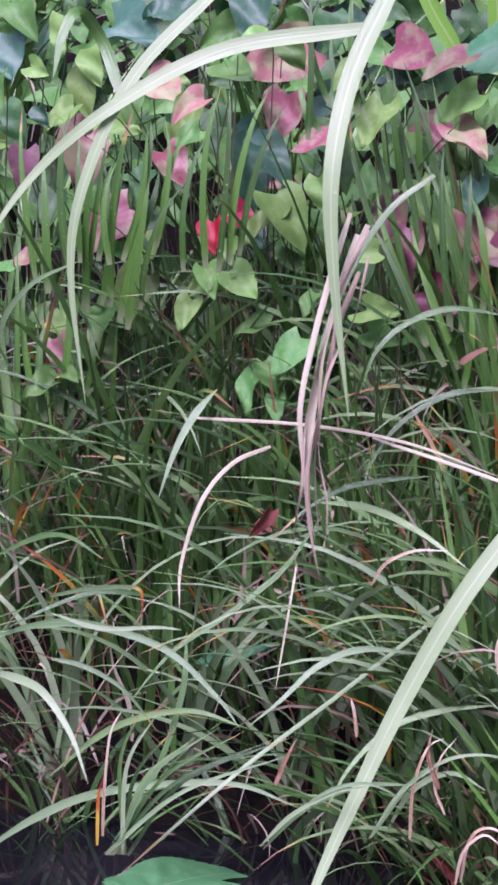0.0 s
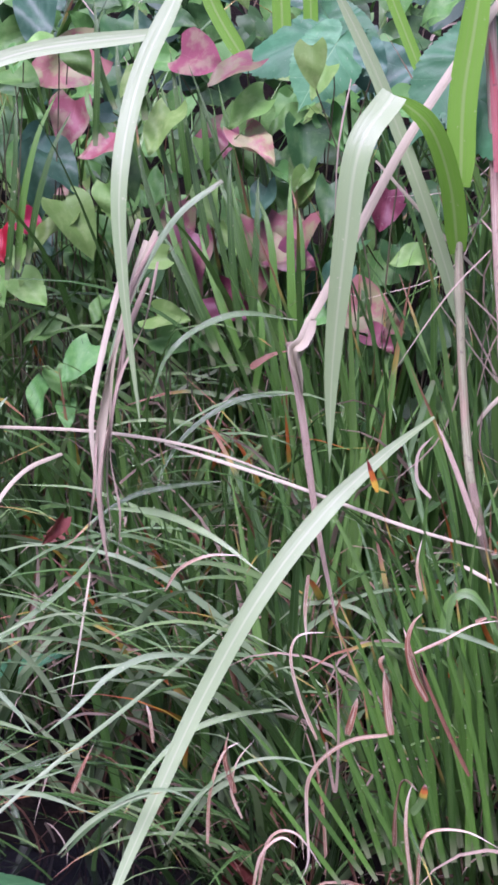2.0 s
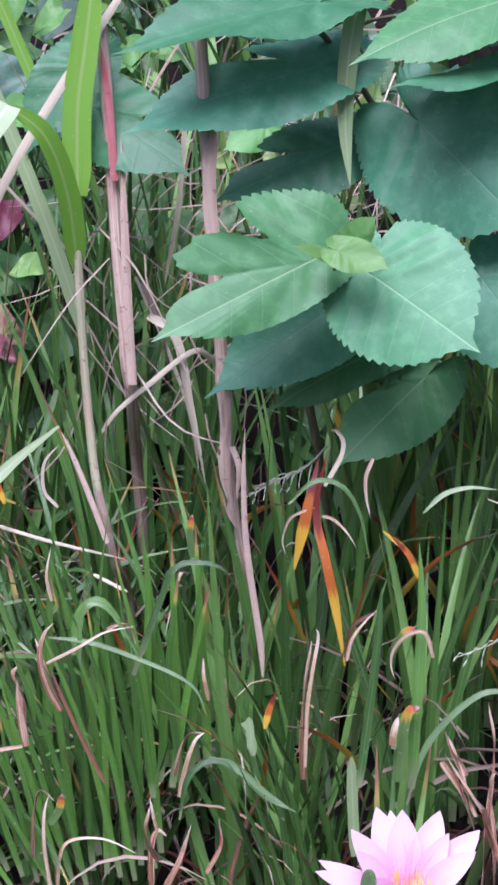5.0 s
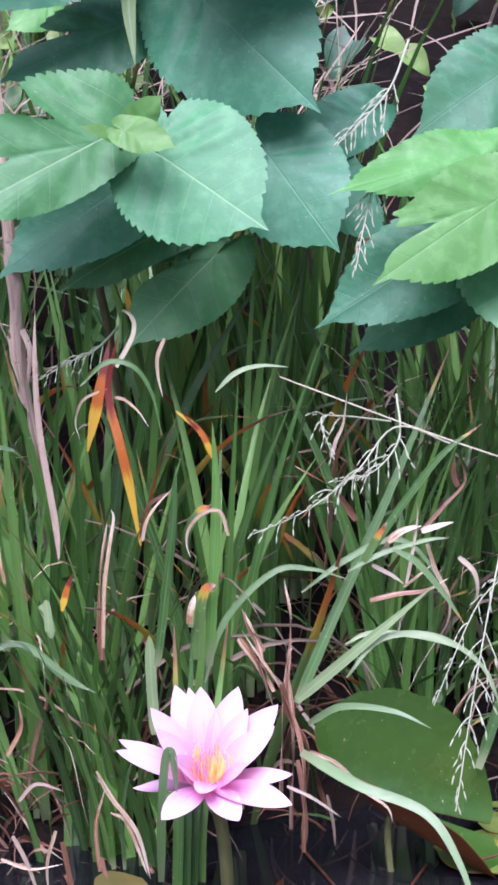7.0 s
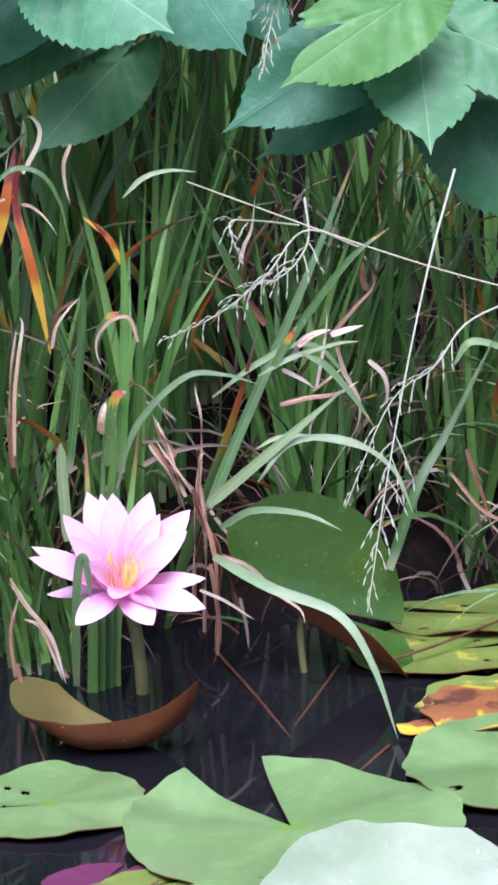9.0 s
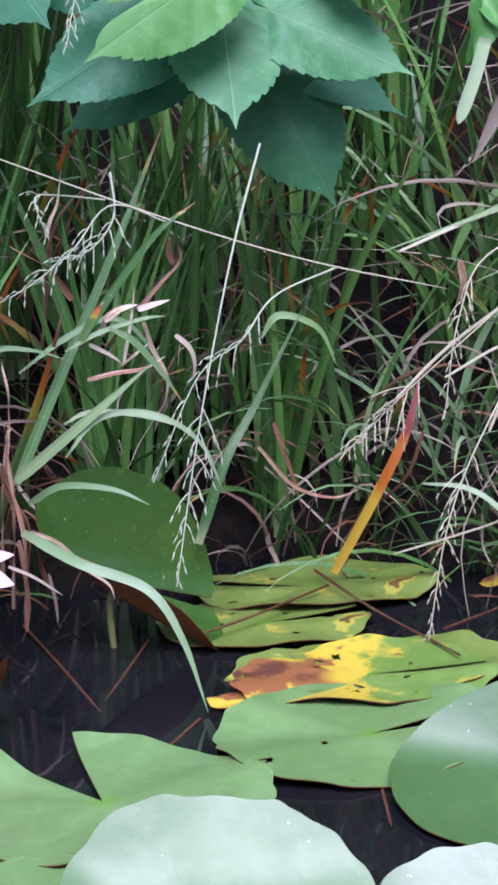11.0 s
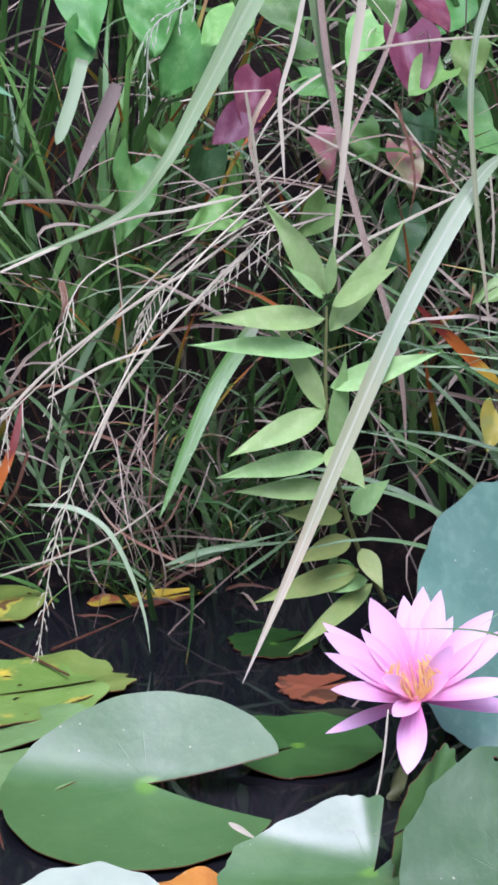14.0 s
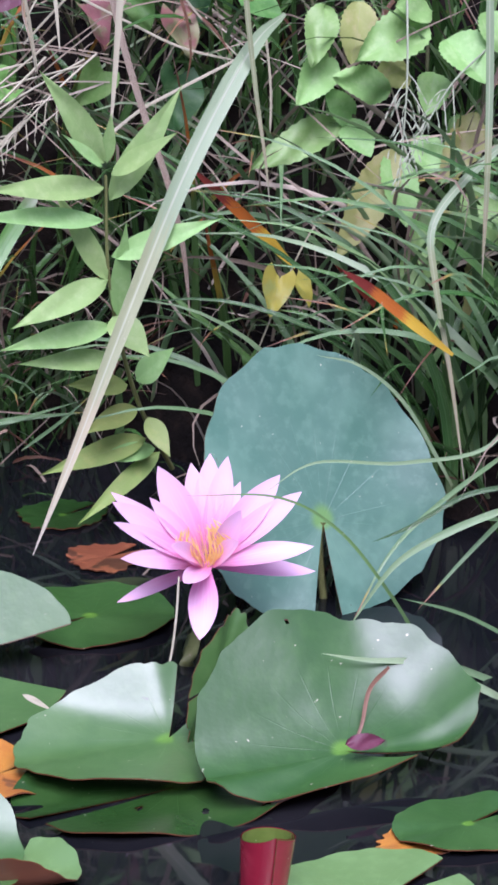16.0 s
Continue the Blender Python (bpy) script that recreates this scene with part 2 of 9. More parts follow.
MULBERRY = leaf_material("mulberry_leaf", (0.053, 0.2, 0.073), (0.075, 0.245, 0.092), (0.19, 0.36, 0.17), 0.65, 5.0, 0.5, 0.2, gloss=0.3, lo=0.85, hi=1.15)
# the same leaf with shade put into its colour: darker, fainter veins
MULBERRY_SHADE_TINT = leaf_material("mulberry_leaf_shade_tint", (0.038, 0.17, 0.074), (0.056, 0.21, 0.096), (0.11, 0.25, 0.14), 0.3, 5.0, 0.48, 0.24, gloss=0.32, lo=0.8, hi=1.15)
MULBERRY_YOUNG = leaf_material("mulberry_leaf_young", (0.092, 0.262, 0.06), (0.124, 0.312, 0.084), (0.19, 0.36, 0.14), 0.25, 5.0, 0.5, 0.3, gloss=0.35, lo=0.85, hi=1.15)
HEART_GREEN = leaf_material("heart_leaf_green", (0.075, 0.21, 0.045), (0.12, 0.27, 0.07), (0.16, 0.3, 0.1), 0.3, 4.0, 0.5, 0.25, gloss=0.3)
HEART_LIGHT = leaf_material("heart_leaf_light", (0.15, 0.31, 0.07), (0.22, 0.38, 0.11), (0.24, 0.38, 0.14), 0.3, 4.0, 0.5, 0.3, gloss=0.3)
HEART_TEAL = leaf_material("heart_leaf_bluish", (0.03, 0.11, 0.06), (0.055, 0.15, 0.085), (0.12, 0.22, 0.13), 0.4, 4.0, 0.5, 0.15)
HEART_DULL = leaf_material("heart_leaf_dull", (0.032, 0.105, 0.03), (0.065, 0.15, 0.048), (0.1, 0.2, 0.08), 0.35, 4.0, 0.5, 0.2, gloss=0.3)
HEART_PINK = leaf_material("heart_leaf_pink", (0.23, 0.07, 0.092), (0.27, 0.2, 0.13), (0.4, 0.2, 0.2), 0.3, 4.0, 0.5, 0.2, 4.0, (0.44, 0.6), lo=0.6, hi=1.15)
HEART_MIXED = leaf_material("heart_leaf_mottled", (0.28, 0.12, 0.11), (0.26, 0.26, 0.12), (0.38, 0.3, 0.22), 0.3, 4.0, 0.55, 0.2, 4.0, (0.42, 0.56), lo=0.6, hi=1.15)
HEART_RED = leaf_material("heart_leaf_red", (0.36, 0.012, 0.03), (0.32, 0.03, 0.04), (0.55, 0.15, 0.12), 0.3, 4.0, 0.5, 0.25)
HEART_WINE = leaf_material("heart_leaf_wine", (0.11, 0.022, 0.042), (0.16, 0.045, 0.065), (0.25, 0.12, 0.13), 0.3, 4.0, 0.5, 0.2)
LANCE = leaf_material("lance_leaf", (0.3, 0.5, 0.165), (0.38, 0.57, 0.22), (0.42, 0.56, 0.28), 0.35, 8.0, 0.45, 0.3, lo=0.85, hi=1.12)
LANCE_OLD = leaf_material("lance_leaf_yellowing", (0.27, 0.38, 0.1), (0.34, 0.42, 0.12), (0.36, 0.42, 0.2), 0.4, 8.0, 0.5, 0.3)
MINT = leaf_material("mint_leaf", (0.24, 0.44, 0.13), (0.33, 0.52, 0.2), (0.3, 0.4, 0.2), 0.5, 6.0, 0.5, 0.3)
MINT_OLD = leaf_material("mint_leaf_faded", (0.32, 0.37, 0.11), (0.42, 0.42, 0.17), (0.4, 0.38, 0.22), 0.5, 6.0, 0.55, 0.3)
BROWN_LEAF = leaf_material("dead_leaf", (0.14, 0.03, 0.02), (0.24, 0.1, 0.055), (0.32, 0.18, 0.1), 0.4, 5.0, 0.6, 0.1)
YELLOW_LEAF = leaf_material("yellow_leaf", (0.42, 0.38, 0.06), (0.36, 0.4, 0.1), (0.45, 0.45, 0.2), 0.4, 5.0, 0.5, 0.3)
PETAL = None

PAD = pad_material("pad_green", (0.105, 0.205, 0.06), (0.145, 0.265, 0.088), coat=0.6)
PAD_WAX = pad_material("pad_waxy", (0.08, 0.158, 0.056), (0.108, 0.19, 0.076), rough=0.45, gloss=0.45, coat=0.15)
PAD_BLUE = pad_material("pad_bluish", (0.042, 0.11, 0.024), (0.06, 0.136, 0.034), rough=0.42, gloss=0.5, coat=0.4)
PAD_DEEP = pad_material("pad_deep_green", (0.022, 0.075, 0.013), (0.034, 0.098, 0.019), rough=0.4, gloss=0.45, coat=0.15)
PAD_GLOSS = pad_material("pad_glossy", (0.026, 0.082, 0.008), (0.042, 0.108, 0.013), rough=0.26, gloss=0.6, hub=False, coat=0.5)
PAD_TEAL = pad_material("pad_teal", (0.042, 0.125, 0.075), (0.085, 0.19, 0.12), rough=0.42, coat=0.45)
PAD_PURPLE = pad_material("pad_purple", (0.09, 0.018, 0.05), (0.13, 0.03, 0.075), hub=False)
# pad green darkened to hold the shade below raised pads and the bank
PAD_SHADE_DARK = pad_material("pad_shade_dark", (0.013, 0.046, 0.008), (0.022, 0.062, 0.012), rough=0.3, gloss=0.4)
PAD_OLD = pad_material("pad_olive", (0.105, 0.165, 0.028), (0.15, 0.21, 0.042), stain=[(0.3, 0.3, 0.04), (0.1, 0.06, 0.02)], stain_edge=(0.6, 0.66))
PAD_YELLOW = pad_material("pad_yellow_brown", (0.42, 0.32, 0.025), (0.34, 0.33, 0.04), stain=[(0.24, 0.09, 0.03), (0.1, 0.035, 0.02)], hub=False, stain_edge=(0.5, 0.6))
PAD_ROT = pad_material("pad_rotting", (0.1, 0.19, 0.03), (0.135, 0.235, 0.05), rot=True)
PAD_ORANGE = pad_material("pad_orange", (0.38, 0.17, 0.025), (0.3, 0.1, 0.02), stain=[(0.16, 0.06, 0.02)], hub=False, stain_edge=(0.62, 0.7))
PAD_RUST = pad_material("pad_rust", (0.17, 0.055, 0.025), (0.24, 0.09, 0.035), stain=[(0.07, 0.03, 0.015)], hub=False, stain_edge=(0.55, 0.65))
UNDER_RUST = pad_material("pad_underside_rust", (0.125, 0.04, 0.01), (0.165, 0.06, 0.014), hub=False, rough=0.4)
PAD_RED = pad_material("pad_red", (0.24, 0.015, 0.03), (0.3, 0.03, 0.045), hub=False, rough=0.25)
UNDER = pad_material("pad_underside", (0.1, 0.034, 0.014), (0.14, 0.05, 0.02), hub=False, rough=0.4)
UNDER_OLIVE = pad_material("pad_underside_olive", (0.09, 0.085, 0.022), (0.12, 0.1, 0.026), hub=False, rough=0.4)


def petal_material():
    m, nt = start("lily_petal")
    u, v = uv(nt)
    streak = grain(nt, 1.0, 3.0, 0.6, stretched(nt, u, v, 16.0, 1.2))
    col = blend(nt, step(nt, v, 0.8, 0.05), (0.79, 0.52, 0.67), (0.7, 0.22, 0.44))
    col = blend(nt, calc(nt, "MULTIPLY", step(nt, streak, 0.4, 0.7), 0.35), col, (0.82, 0.6, 0.72))
    col = tone(nt, col, 0.95, 1.04)
    finish(nt, col, 0.42, streak, 0.15, 0.3, 0.35)
    return m


PETAL = petal_material()
STAMEN = grass_material("stamen_yellow", [(0.95, 0.68, 0.14), (0.97, 0.88, 0.4)], through=0.5, rough=0.5)

# damp soil, coloured near black so gaps between plants look deeply shaded
soil, nt = start("bank_soil")
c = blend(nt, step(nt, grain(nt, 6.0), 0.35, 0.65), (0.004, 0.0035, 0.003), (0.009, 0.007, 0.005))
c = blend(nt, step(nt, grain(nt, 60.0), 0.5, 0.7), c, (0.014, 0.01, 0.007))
finish(nt, c, 0.95, grain(nt, 45.0, 6.0), 0.8, distance=0.01, gloss=0.1)

# dark leaf colours for the added backdrop that is out of view
hedge, nt = start("unseen_hedge_leaves")
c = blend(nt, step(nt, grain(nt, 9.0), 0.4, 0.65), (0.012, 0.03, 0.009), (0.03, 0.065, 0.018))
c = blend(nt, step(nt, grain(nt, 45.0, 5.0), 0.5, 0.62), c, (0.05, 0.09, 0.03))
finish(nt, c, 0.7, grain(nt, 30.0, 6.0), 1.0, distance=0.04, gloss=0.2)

pond, nt = start("pond_water")
h = calc(nt, "ADD", grain(nt, 3.0, 2.0), calc(nt, "MULTIPLY", grain(nt, 14.0, 2.0), 0.15))
c = blend(nt, step(nt, grain(nt, 8.0, 4.0), 0.4, 0.7), (0.005, 0.006, 0.007), (0.011, 0.011, 0.012))
finish(nt, c, 0.03, h, 0.12, gloss=0.25, distance=0.01)

# ---- mesh helpers ----


class Bag:
    """Gathers ribbons and leaves into one mesh."""

    def __init__(self):
        self.v, self.f, self.t, self.n = [], [], [], 0

    def add(self, verts, faces, tex):
        self.v.append(np.asarray(verts, float)), self.t.append(np.asarray(tex, float))
        self.f.append(np.asarray(faces, int) + self.n)
        self.n += len(verts)
        return self

    def mesh(self, name, *materials, shift=(0, 0, 0), slots=None):
        v, f, t = np.concatenate(self.v) - np.array(shift), np.concatenate(self.f), np.concatenate(self.t)
        me = bpy.data.meshes.new(name)
        me.from_pydata(v.tolist(), [], f.tolist())
        lay = me.uv_layers.new(name="UVMap")
        loops = np.empty(len(me.loops), int)
        me.loops.foreach_get("vertex_index", loops)
        lay.data.foreach_set("uv", t[loops].ravel())
        me.polygons.foreach_set("use_smooth", np.ones(len(me.polygons), bool))
        for m in materials:
            me.materials.append(m)
        if slots is not None:
            me.polygons.foreach_set("material_index", np.asarray(slots, int))
        me.update()
        return me


def grid_faces(rows, cols):
    a = (np.arange(rows - 1)[:, None] * cols + np.arange(cols - 1)[None, :]).ravel()
    return np.stack([a, a + 1, a + cols + 1, a + cols], 1)


def spline(points, n):
    """A smooth line through a few points."""
    p = np.array(points, float)
    p = np.vstack([2 * p[0] - p[1], p, 2 * p[-1] - p[-2]])
    out = []
    for s in np.linspace(0, len(p) - 3, n):
        i = min(int(s), len(p) - 4)
        t = s - i
        a, b, c, d = p[i:i + 4]
        out.append(0.5 * (2 * b + (c - a) * t + (2 * a - 5 * b + 4 * c - d) * t * t + (3 * b - a - 3 * c + d) * t ** 3))
    return np.array(out)


def unit(v):
    return v / np.maximum(np.linalg.norm(v, axis=-1, keepdims=True), 1e-9)


def ribbon(bag, points, width, n=20, face=(0, -1, 0.35), fold=0.25, twist=0.0, tip=2.0, root=0.6):
    """A blade along a line: broad side towards face, folded along its midrib, tapering to a point."""
    p = spline(points, n)
    s = np.linspace(0, 1, n)
    tan = unit(np.gradient(p, axis=0))
    side = unit(np.cross(tan, np.array(face, float)[None]))
    nor = np.cross(side, tan)
    a = radians(twist) * s[:, None]
    side, nor = side * np.cos(a) + nor * np.sin(a), nor * np.cos(a) - side * np.sin(a)
    w = (width / 2 * np.minimum(1, root + s * 3) * (1 - s ** tip * 0.97))[:, None]
    v = np.stack([p - side * w + nor * w * fold, p, p + side * w + nor * w * fold], 1).reshape(-1, 3)
    tex = np.stack([np.tile([0, 0.5, 1.0], n), np.repeat(s, 3)], 1)
    return bag.add(v, grid_faces(n, 3), tex)


def tube(bag, points, r0, r1, n=14, sides=8, knots=()):
    """A round stem; knots swell at some shares of its length."""
    p = spline(points, n)
    s = np.linspace(0, 1, n)
    tan = unit(np.gradient(p, axis=0))
    a = unit(np.cross(tan, np.array([0.3, 0.9, 0.2])[None]))
    b = np.cross(tan, a)
    r = r0 + (r1 - r0) * s
    for k in knots:
        r = r * (1 + 0.35 * np.exp(-((s - k) / 0.025) ** 2))
    ang = np.linspace(0, 2 * math.pi, sides + 1)
    v = p[:, None] + r[:, None, None] * (np.cos(ang)[None, :, None] * a[:, None] + np.sin(ang)[None, :, None] * b[:, None])
    tex = np.stack([np.tile(ang / 6.2832 * 0.3, n), np.repeat(s * 4, sides + 1)], 1)
    return bag.add(v.reshape(-1, 3), grid_faces(n, sides + 1), tex)


def leaf_shape(length, width, kind, rng, rows=22, cols=7):
    """A leaf lying along +y, its face towards +z. Returns vertices, faces and texture places."""
    v = np.linspace(0, 1, rows)
    u = np.linspace(-1, 1, cols)
    teeth, back, lobes = 0.0, 0.0, None
    if kind == "heart":
        half, back = np.where(v < 0.26, np.sqrt(np.clip(1 - ((0.26 - v) / 0.34) ** 2, 0, 1)), np.clip((1 - v) / 0.74, 0, 1) ** 0.72 * (1 + 0.12 * np.sin(np.pi * np.clip((v - 0.26) / 0.74, 0, 1)))), 0.15
    elif kind == "mulberry" or kind == "lobed":
        half, back, teeth = np.where(v < 0.3, np.sqrt(np.clip(1 - ((0.3 - v) / 0.36) ** 2, 0, 1)), np.clip((0.9 - v) / 0.6, 0, 1) ** 0.75 * (1 + 0.1 * np.sin(np.pi * np.clip((v - 0.3) / 0.6, 0, 1)))), 0.16, 0.085
        half = np.maximum(half, np.clip((1 - v) * 0.32, 0, 0.06))
        lobes = kind == "lobed"
    elif kind == "mint":
        half, teeth = np.sin(np.pi * np.clip(v, 0, 1) ** 0.8) ** 0.75, 0.09
    elif kind == "petal":
        half = np.sin(np.pi * np.clip(0.12 + v * 0.88, 0, 1) ** 1.35) ** 0.85
    else:
        half = np.sin(np.pi * v ** 0.66) ** 1.15
    half = half + 0.01
    saw = 1 - teeth * (np.arange(rows) % 2)
    x = np.outer(half * saw, u) * width / 2
    if lobes:
        cut = 1 - 0.55 * np.exp(-((v - 0.34) / 0.06) ** 2)
        x[:, u < 0] *= cut[:, None]
        x[:, u > 0] *= (1 - 0.3 * np.exp(-((v - 0.5) / 0.05) ** 2))[:, None]
    y = length * (v[:, None] - back * (1 - v[:, None]) ** 3 * np.abs(u)[None, :] ** 1.5 * (1 + back))
    fold, droop, wave = rng.uniform(0.05, 0.55), rng.uniform(0.02, 0.3), rng.uniform(0.0, 0.05)
    if kind == "petal":
        fold, droop, wave = 0.0, -0.09, 0.0
    elif kind == "lance":
        fold, droop, wave = rng.uniform(0.08, 0.25), rng.uniform(-0.04, 0.1), 0.006
    elif kind == "heart":
        fold, droop, wave = rng.uniform(0.1, 0.7), rng.uniform(-0.1, 0.45), rng.uniform(0.02, 0.08)
        x = x * (1 + rng.uniform(-0.2, 0.2) * np.sign(u))[None, :]
    z = fold * np.abs(x) - droop * length * v[:, None] ** 2 + wave * length * np.sin(9 * v[:, None] + 3 * u[None, :] + rng.uniform(0, 6))
    if kind == "petal":
        z = z + 0.55 * x ** 2 / (width / 2) * (1 - 0.4 * v[:, None])
    verts = np.stack([x, y, z], 2).reshape(-1, 3)
    tex = np.stack([np.tile(u * 0.5 + 0.5, rows), np.repeat(v, cols)], 1)
    return verts, grid_faces(rows, cols), tex


def frame_of(base, tip, face):
    """The matrix that lays a leaf from base to tip, its upper side towards face."""
    y = unit(np.array(tip, float) - np.array(base, float))
    x = unit(np.cross(y, np.array(face, float)))
    z = np.cross(x, y)
    m = Matrix.Identity(4)
    for i in range(3):
        m[i][0], m[i][1], m[i][2], m[i][3] = x[i], y[i], z[i], base[i]
    return m


def thing(name, place, label, category, group="", kind=""):
    ob = new(name)
    ob.empty_display_size = 0.02
    ob.location = place
    return tagged(ob, label, category, group, kind)


def part(name, mesh, parent, label="", m=None):
    """One mesh under a thing, given in the world's metres less the thing's place."""
    ob = new(name, mesh)
    ob.parent = parent
    if m is not None:
        ob.matrix_basis = Matrix.Translation(-Vector(parent.location)) @ m if parent.parent is None else m
    return tagged(ob, label)


RNG = np.random.default_rng(7)


def leaf_part(parent, base, tip, width, kind, material, face=(0, -1, 0.6), label="", name="leaf"):
    length = float(np.linalg.norm(np.array(tip) - np.array(base)))
    rows = {"mulberry": 45, "lobed": 45, "mint": 25}.get(kind, 15)
    v, f, t = leaf_shape(length, width, kind, RNG, rows)
    me = Bag().add(v, f, t).mesh(name, material)
    return part(name, me, parent, label, frame_of(base, tip, face))


# ---- the bank ----
SHORE_X = np.array([-3.0, -1.1, -0.85, -0.6, -0.3, -0.12, 0.0, 0.24, 0.42, 0.55, 0.7, 0.85, 1.1, 3.0])
SHORE_Y = np.array([2.36, 2.31, 2.32, 2.28, 2.1, 2.03, 2.1, 2.17, 2.08, 2.1, 1.93, 1.68, 1.55, 1.5])


def shore(x):
    return np.interp(x, SHORE_X, SHORE_Y)


def bank_height(x, y):
    d = y - shore(x)
    up = 0.03 * (1 - np.exp(-np.maximum(d, 0) / 0.03)) + 0.95 * np.minimum(np.maximum(d, 0), 0.55) + 0.35 * np.clip(d - 0.55, 0, 0.75) + 0.05 * np.maximum(d - 1.3, 0) / (1 + 0.1 * np.maximum(d - 1.3, 0))
    far = np.clip((-y - 6.0) / 0.6, 0, 1) + np.clip((np.abs(x) - 9.0) / 0.8, 0, 1)
    down = -0.28 * (1 - np.exp(np.minimum(d, 0) / 0.12)) + np.minimum(far, 1) * 0.6
    return np.where(d >= 0, up, down)


def build_ground():
    xs = np.concatenate([np.linspace(-400, -12, 10), np.linspace(-10, -1.7, 18), np.linspace(-1.6, 1.6, 65), np.linspace(1.7, 10, 18), np.linspace(12, 400, 10)])
    ys = np.concatenate([np.linspace(-400, -9, 10), np.linspace(-7, 1.2, 24), np.linspace(1.3, 3.8, 70), np.linspace(4, 10, 10), np.linspace(12, 400, 10)])
    gx, gy = np.meshgrid(xs, ys)
    gz = bank_height(gx, gy) + 0.012 * np.sin(gx * 23 + np.cos(gy * 19) * 2) * np.cos(gy * 27) * (np.abs(gx) < 2)
    v = np.stack([gx, gy, gz], 2).reshape(-1, 3)
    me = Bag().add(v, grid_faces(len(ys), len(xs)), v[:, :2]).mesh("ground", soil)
    tagged(new("ground", me), "damp soil of the pond bank, near black to stand for shade under the plants", "ground", kind="structure")
    w = np.array([(-9.6, -6.5, 0), (9.6, -6.5, 0), (9.6, 2.9, 0), (-9.6, 2.9, 0)], float)
    me = Bag().add(w, [[0, 1, 2, 3]], w[:, :2]).mesh("water", pond)
    tagged(new("water", me), "still dark pond water mirroring the bank", "water", kind="structure")


build_ground()


def build_unseen_hedge():
    """An unseen wall of dark shrubs, added behind all the plants to block low sky."""
    xs, s = np.linspace(-11, 11, 120), np.linspace(0, 1, 26)
    up = np.clip(np.minimum(s, 1 - s) * 2.6, 0, 1)
    gx, gs = np.meshgrid(xs, s)
    gz = 0.5 + 2.5 * np.repeat(up[:, None], len(xs), 1)
    gy = 4.3 + np.where(gs < 0.5, -1, 1) * 0.5 * np.minimum(1, np.abs(gs - 0.5) * 8)
    lump = np.sin(gx * 3.1 + gz * 2.3) + np.sin(gx * 7.7 - gz * 5.1) * 0.6 + np.sin(gx * 1.3) * 0.8
    gy, gz = gy - 0.12 * lump, gz + 0.12 * np.sin(gx * 2.3 + np.sin(gx * 5)) * (gz > 1.5)
    v = np.stack([gx, gy, gz], 2).reshape(-1, 3)
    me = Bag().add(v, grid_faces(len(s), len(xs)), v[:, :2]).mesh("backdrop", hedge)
    tagged(new("backdrop", me), "unseen dark shrub backdrop added behind the plants to block low sky", "hedge", kind="structure")


build_unseen_hedge()


def field(bag, count, xr, dr, length, width, lean0, lean1, towards=None, spread=180.0, power=1.3, fold=0.3, twist=60.0, wiggle=0.01, seg=9, clump=0.0, lift=0.0, away=0.0, rng=RNG):
    """Many blades rooted on the bank between two sides and two depths behind the water's edge."""
    x = rng.uniform(*xr, count)
    d = rng.uniform(*dr, count)
    if clump:
        k = max(4, int(count * clump))
        cx, cd = rng.uniform(*xr, k), rng.uniform(*dr, k)
        pick = rng.integers(0, k, count)
        x, d = cx[pick] + rng.normal(0, 0.018, count), cd[pick] + rng.normal(0, 0.014, count)
    y = shore(x) + d
    z = bank_height(x, y) - 0.01 + rng.uniform(0, 1, count) * lift
    L = rng.uniform(*length, count)
    w = rng.uniform(*width, count) / 2
    az = np.radians((-90 if towards is None else towards) + rng.choice([-1, 1], count) * rng.uniform(away, spread, count))
    t0 = np.radians(np.abs(rng.normal(lean0[0], lean0[1], count)))
    t1 = np.radians(rng.uniform(*lean1, count))
    s = np.linspace(0, 1, seg + 1)
    th = t0[:, None] + (t1 - t0)[:, None] * s[None] ** power
    hor = np.stack([np.cos(az), np.sin(az), 0 * az], 1)
    upv = np.array([0, 0, 1.0])
    tan = np.sin(th)[..., None] * hor[:, None] + np.cos(th)[..., None] * upv
    p = np.cumsum(np.concatenate([np.zeros((count, 1, 3)), tan[:, :-1]], 1), 1) * (L / seg)[:, None, None]
    p = p + np.stack([x, y, z], 1)[:, None]
    side = np.stack([-np.sin(az), np.cos(az), 0 * az], 1)[:, None] + 0 * tan
    p = p + side * (wiggle * np.sin(s[None] * rng.uniform(2, 6, (count, 1)) + rng.uniform(0, 6, (count, 1))) * s[None])[..., None]
    nor = np.cross(tan, side)
    a = (np.radians(rng.uniform(-twist, twist, count))[:, None] * (s[None] + 0.0) + np.radians(rng.uniform(-40, 40, count))[:, None])[..., None]
    side, nor = side * np.cos(a) + nor * np.sin(a), nor * np.cos(a) - side * np.sin(a)
    prof = np.minimum(1, 0.55 + 2 * s) * (1 - 0.96 * s ** 2.2)
    ww = (w[:, None] * prof[None])[..., None]
    v = np.stack([p - side * ww + nor * ww * fold, p, p + side * ww + nor * ww * fold], 2)
    one = grid_faces(seg + 1, 3)
    faces = (one[None] + (np.arange(count) * (seg + 1) * 3)[:, None, None]).reshape(-1, 4)
    tex = np.tile(np.stack([np.tile([0, 0.5, 1.0], seg + 1), np.repeat(s, 3)], 1), (count, 1))
    return bag.add(v.reshape(-1, 3), faces, tex)


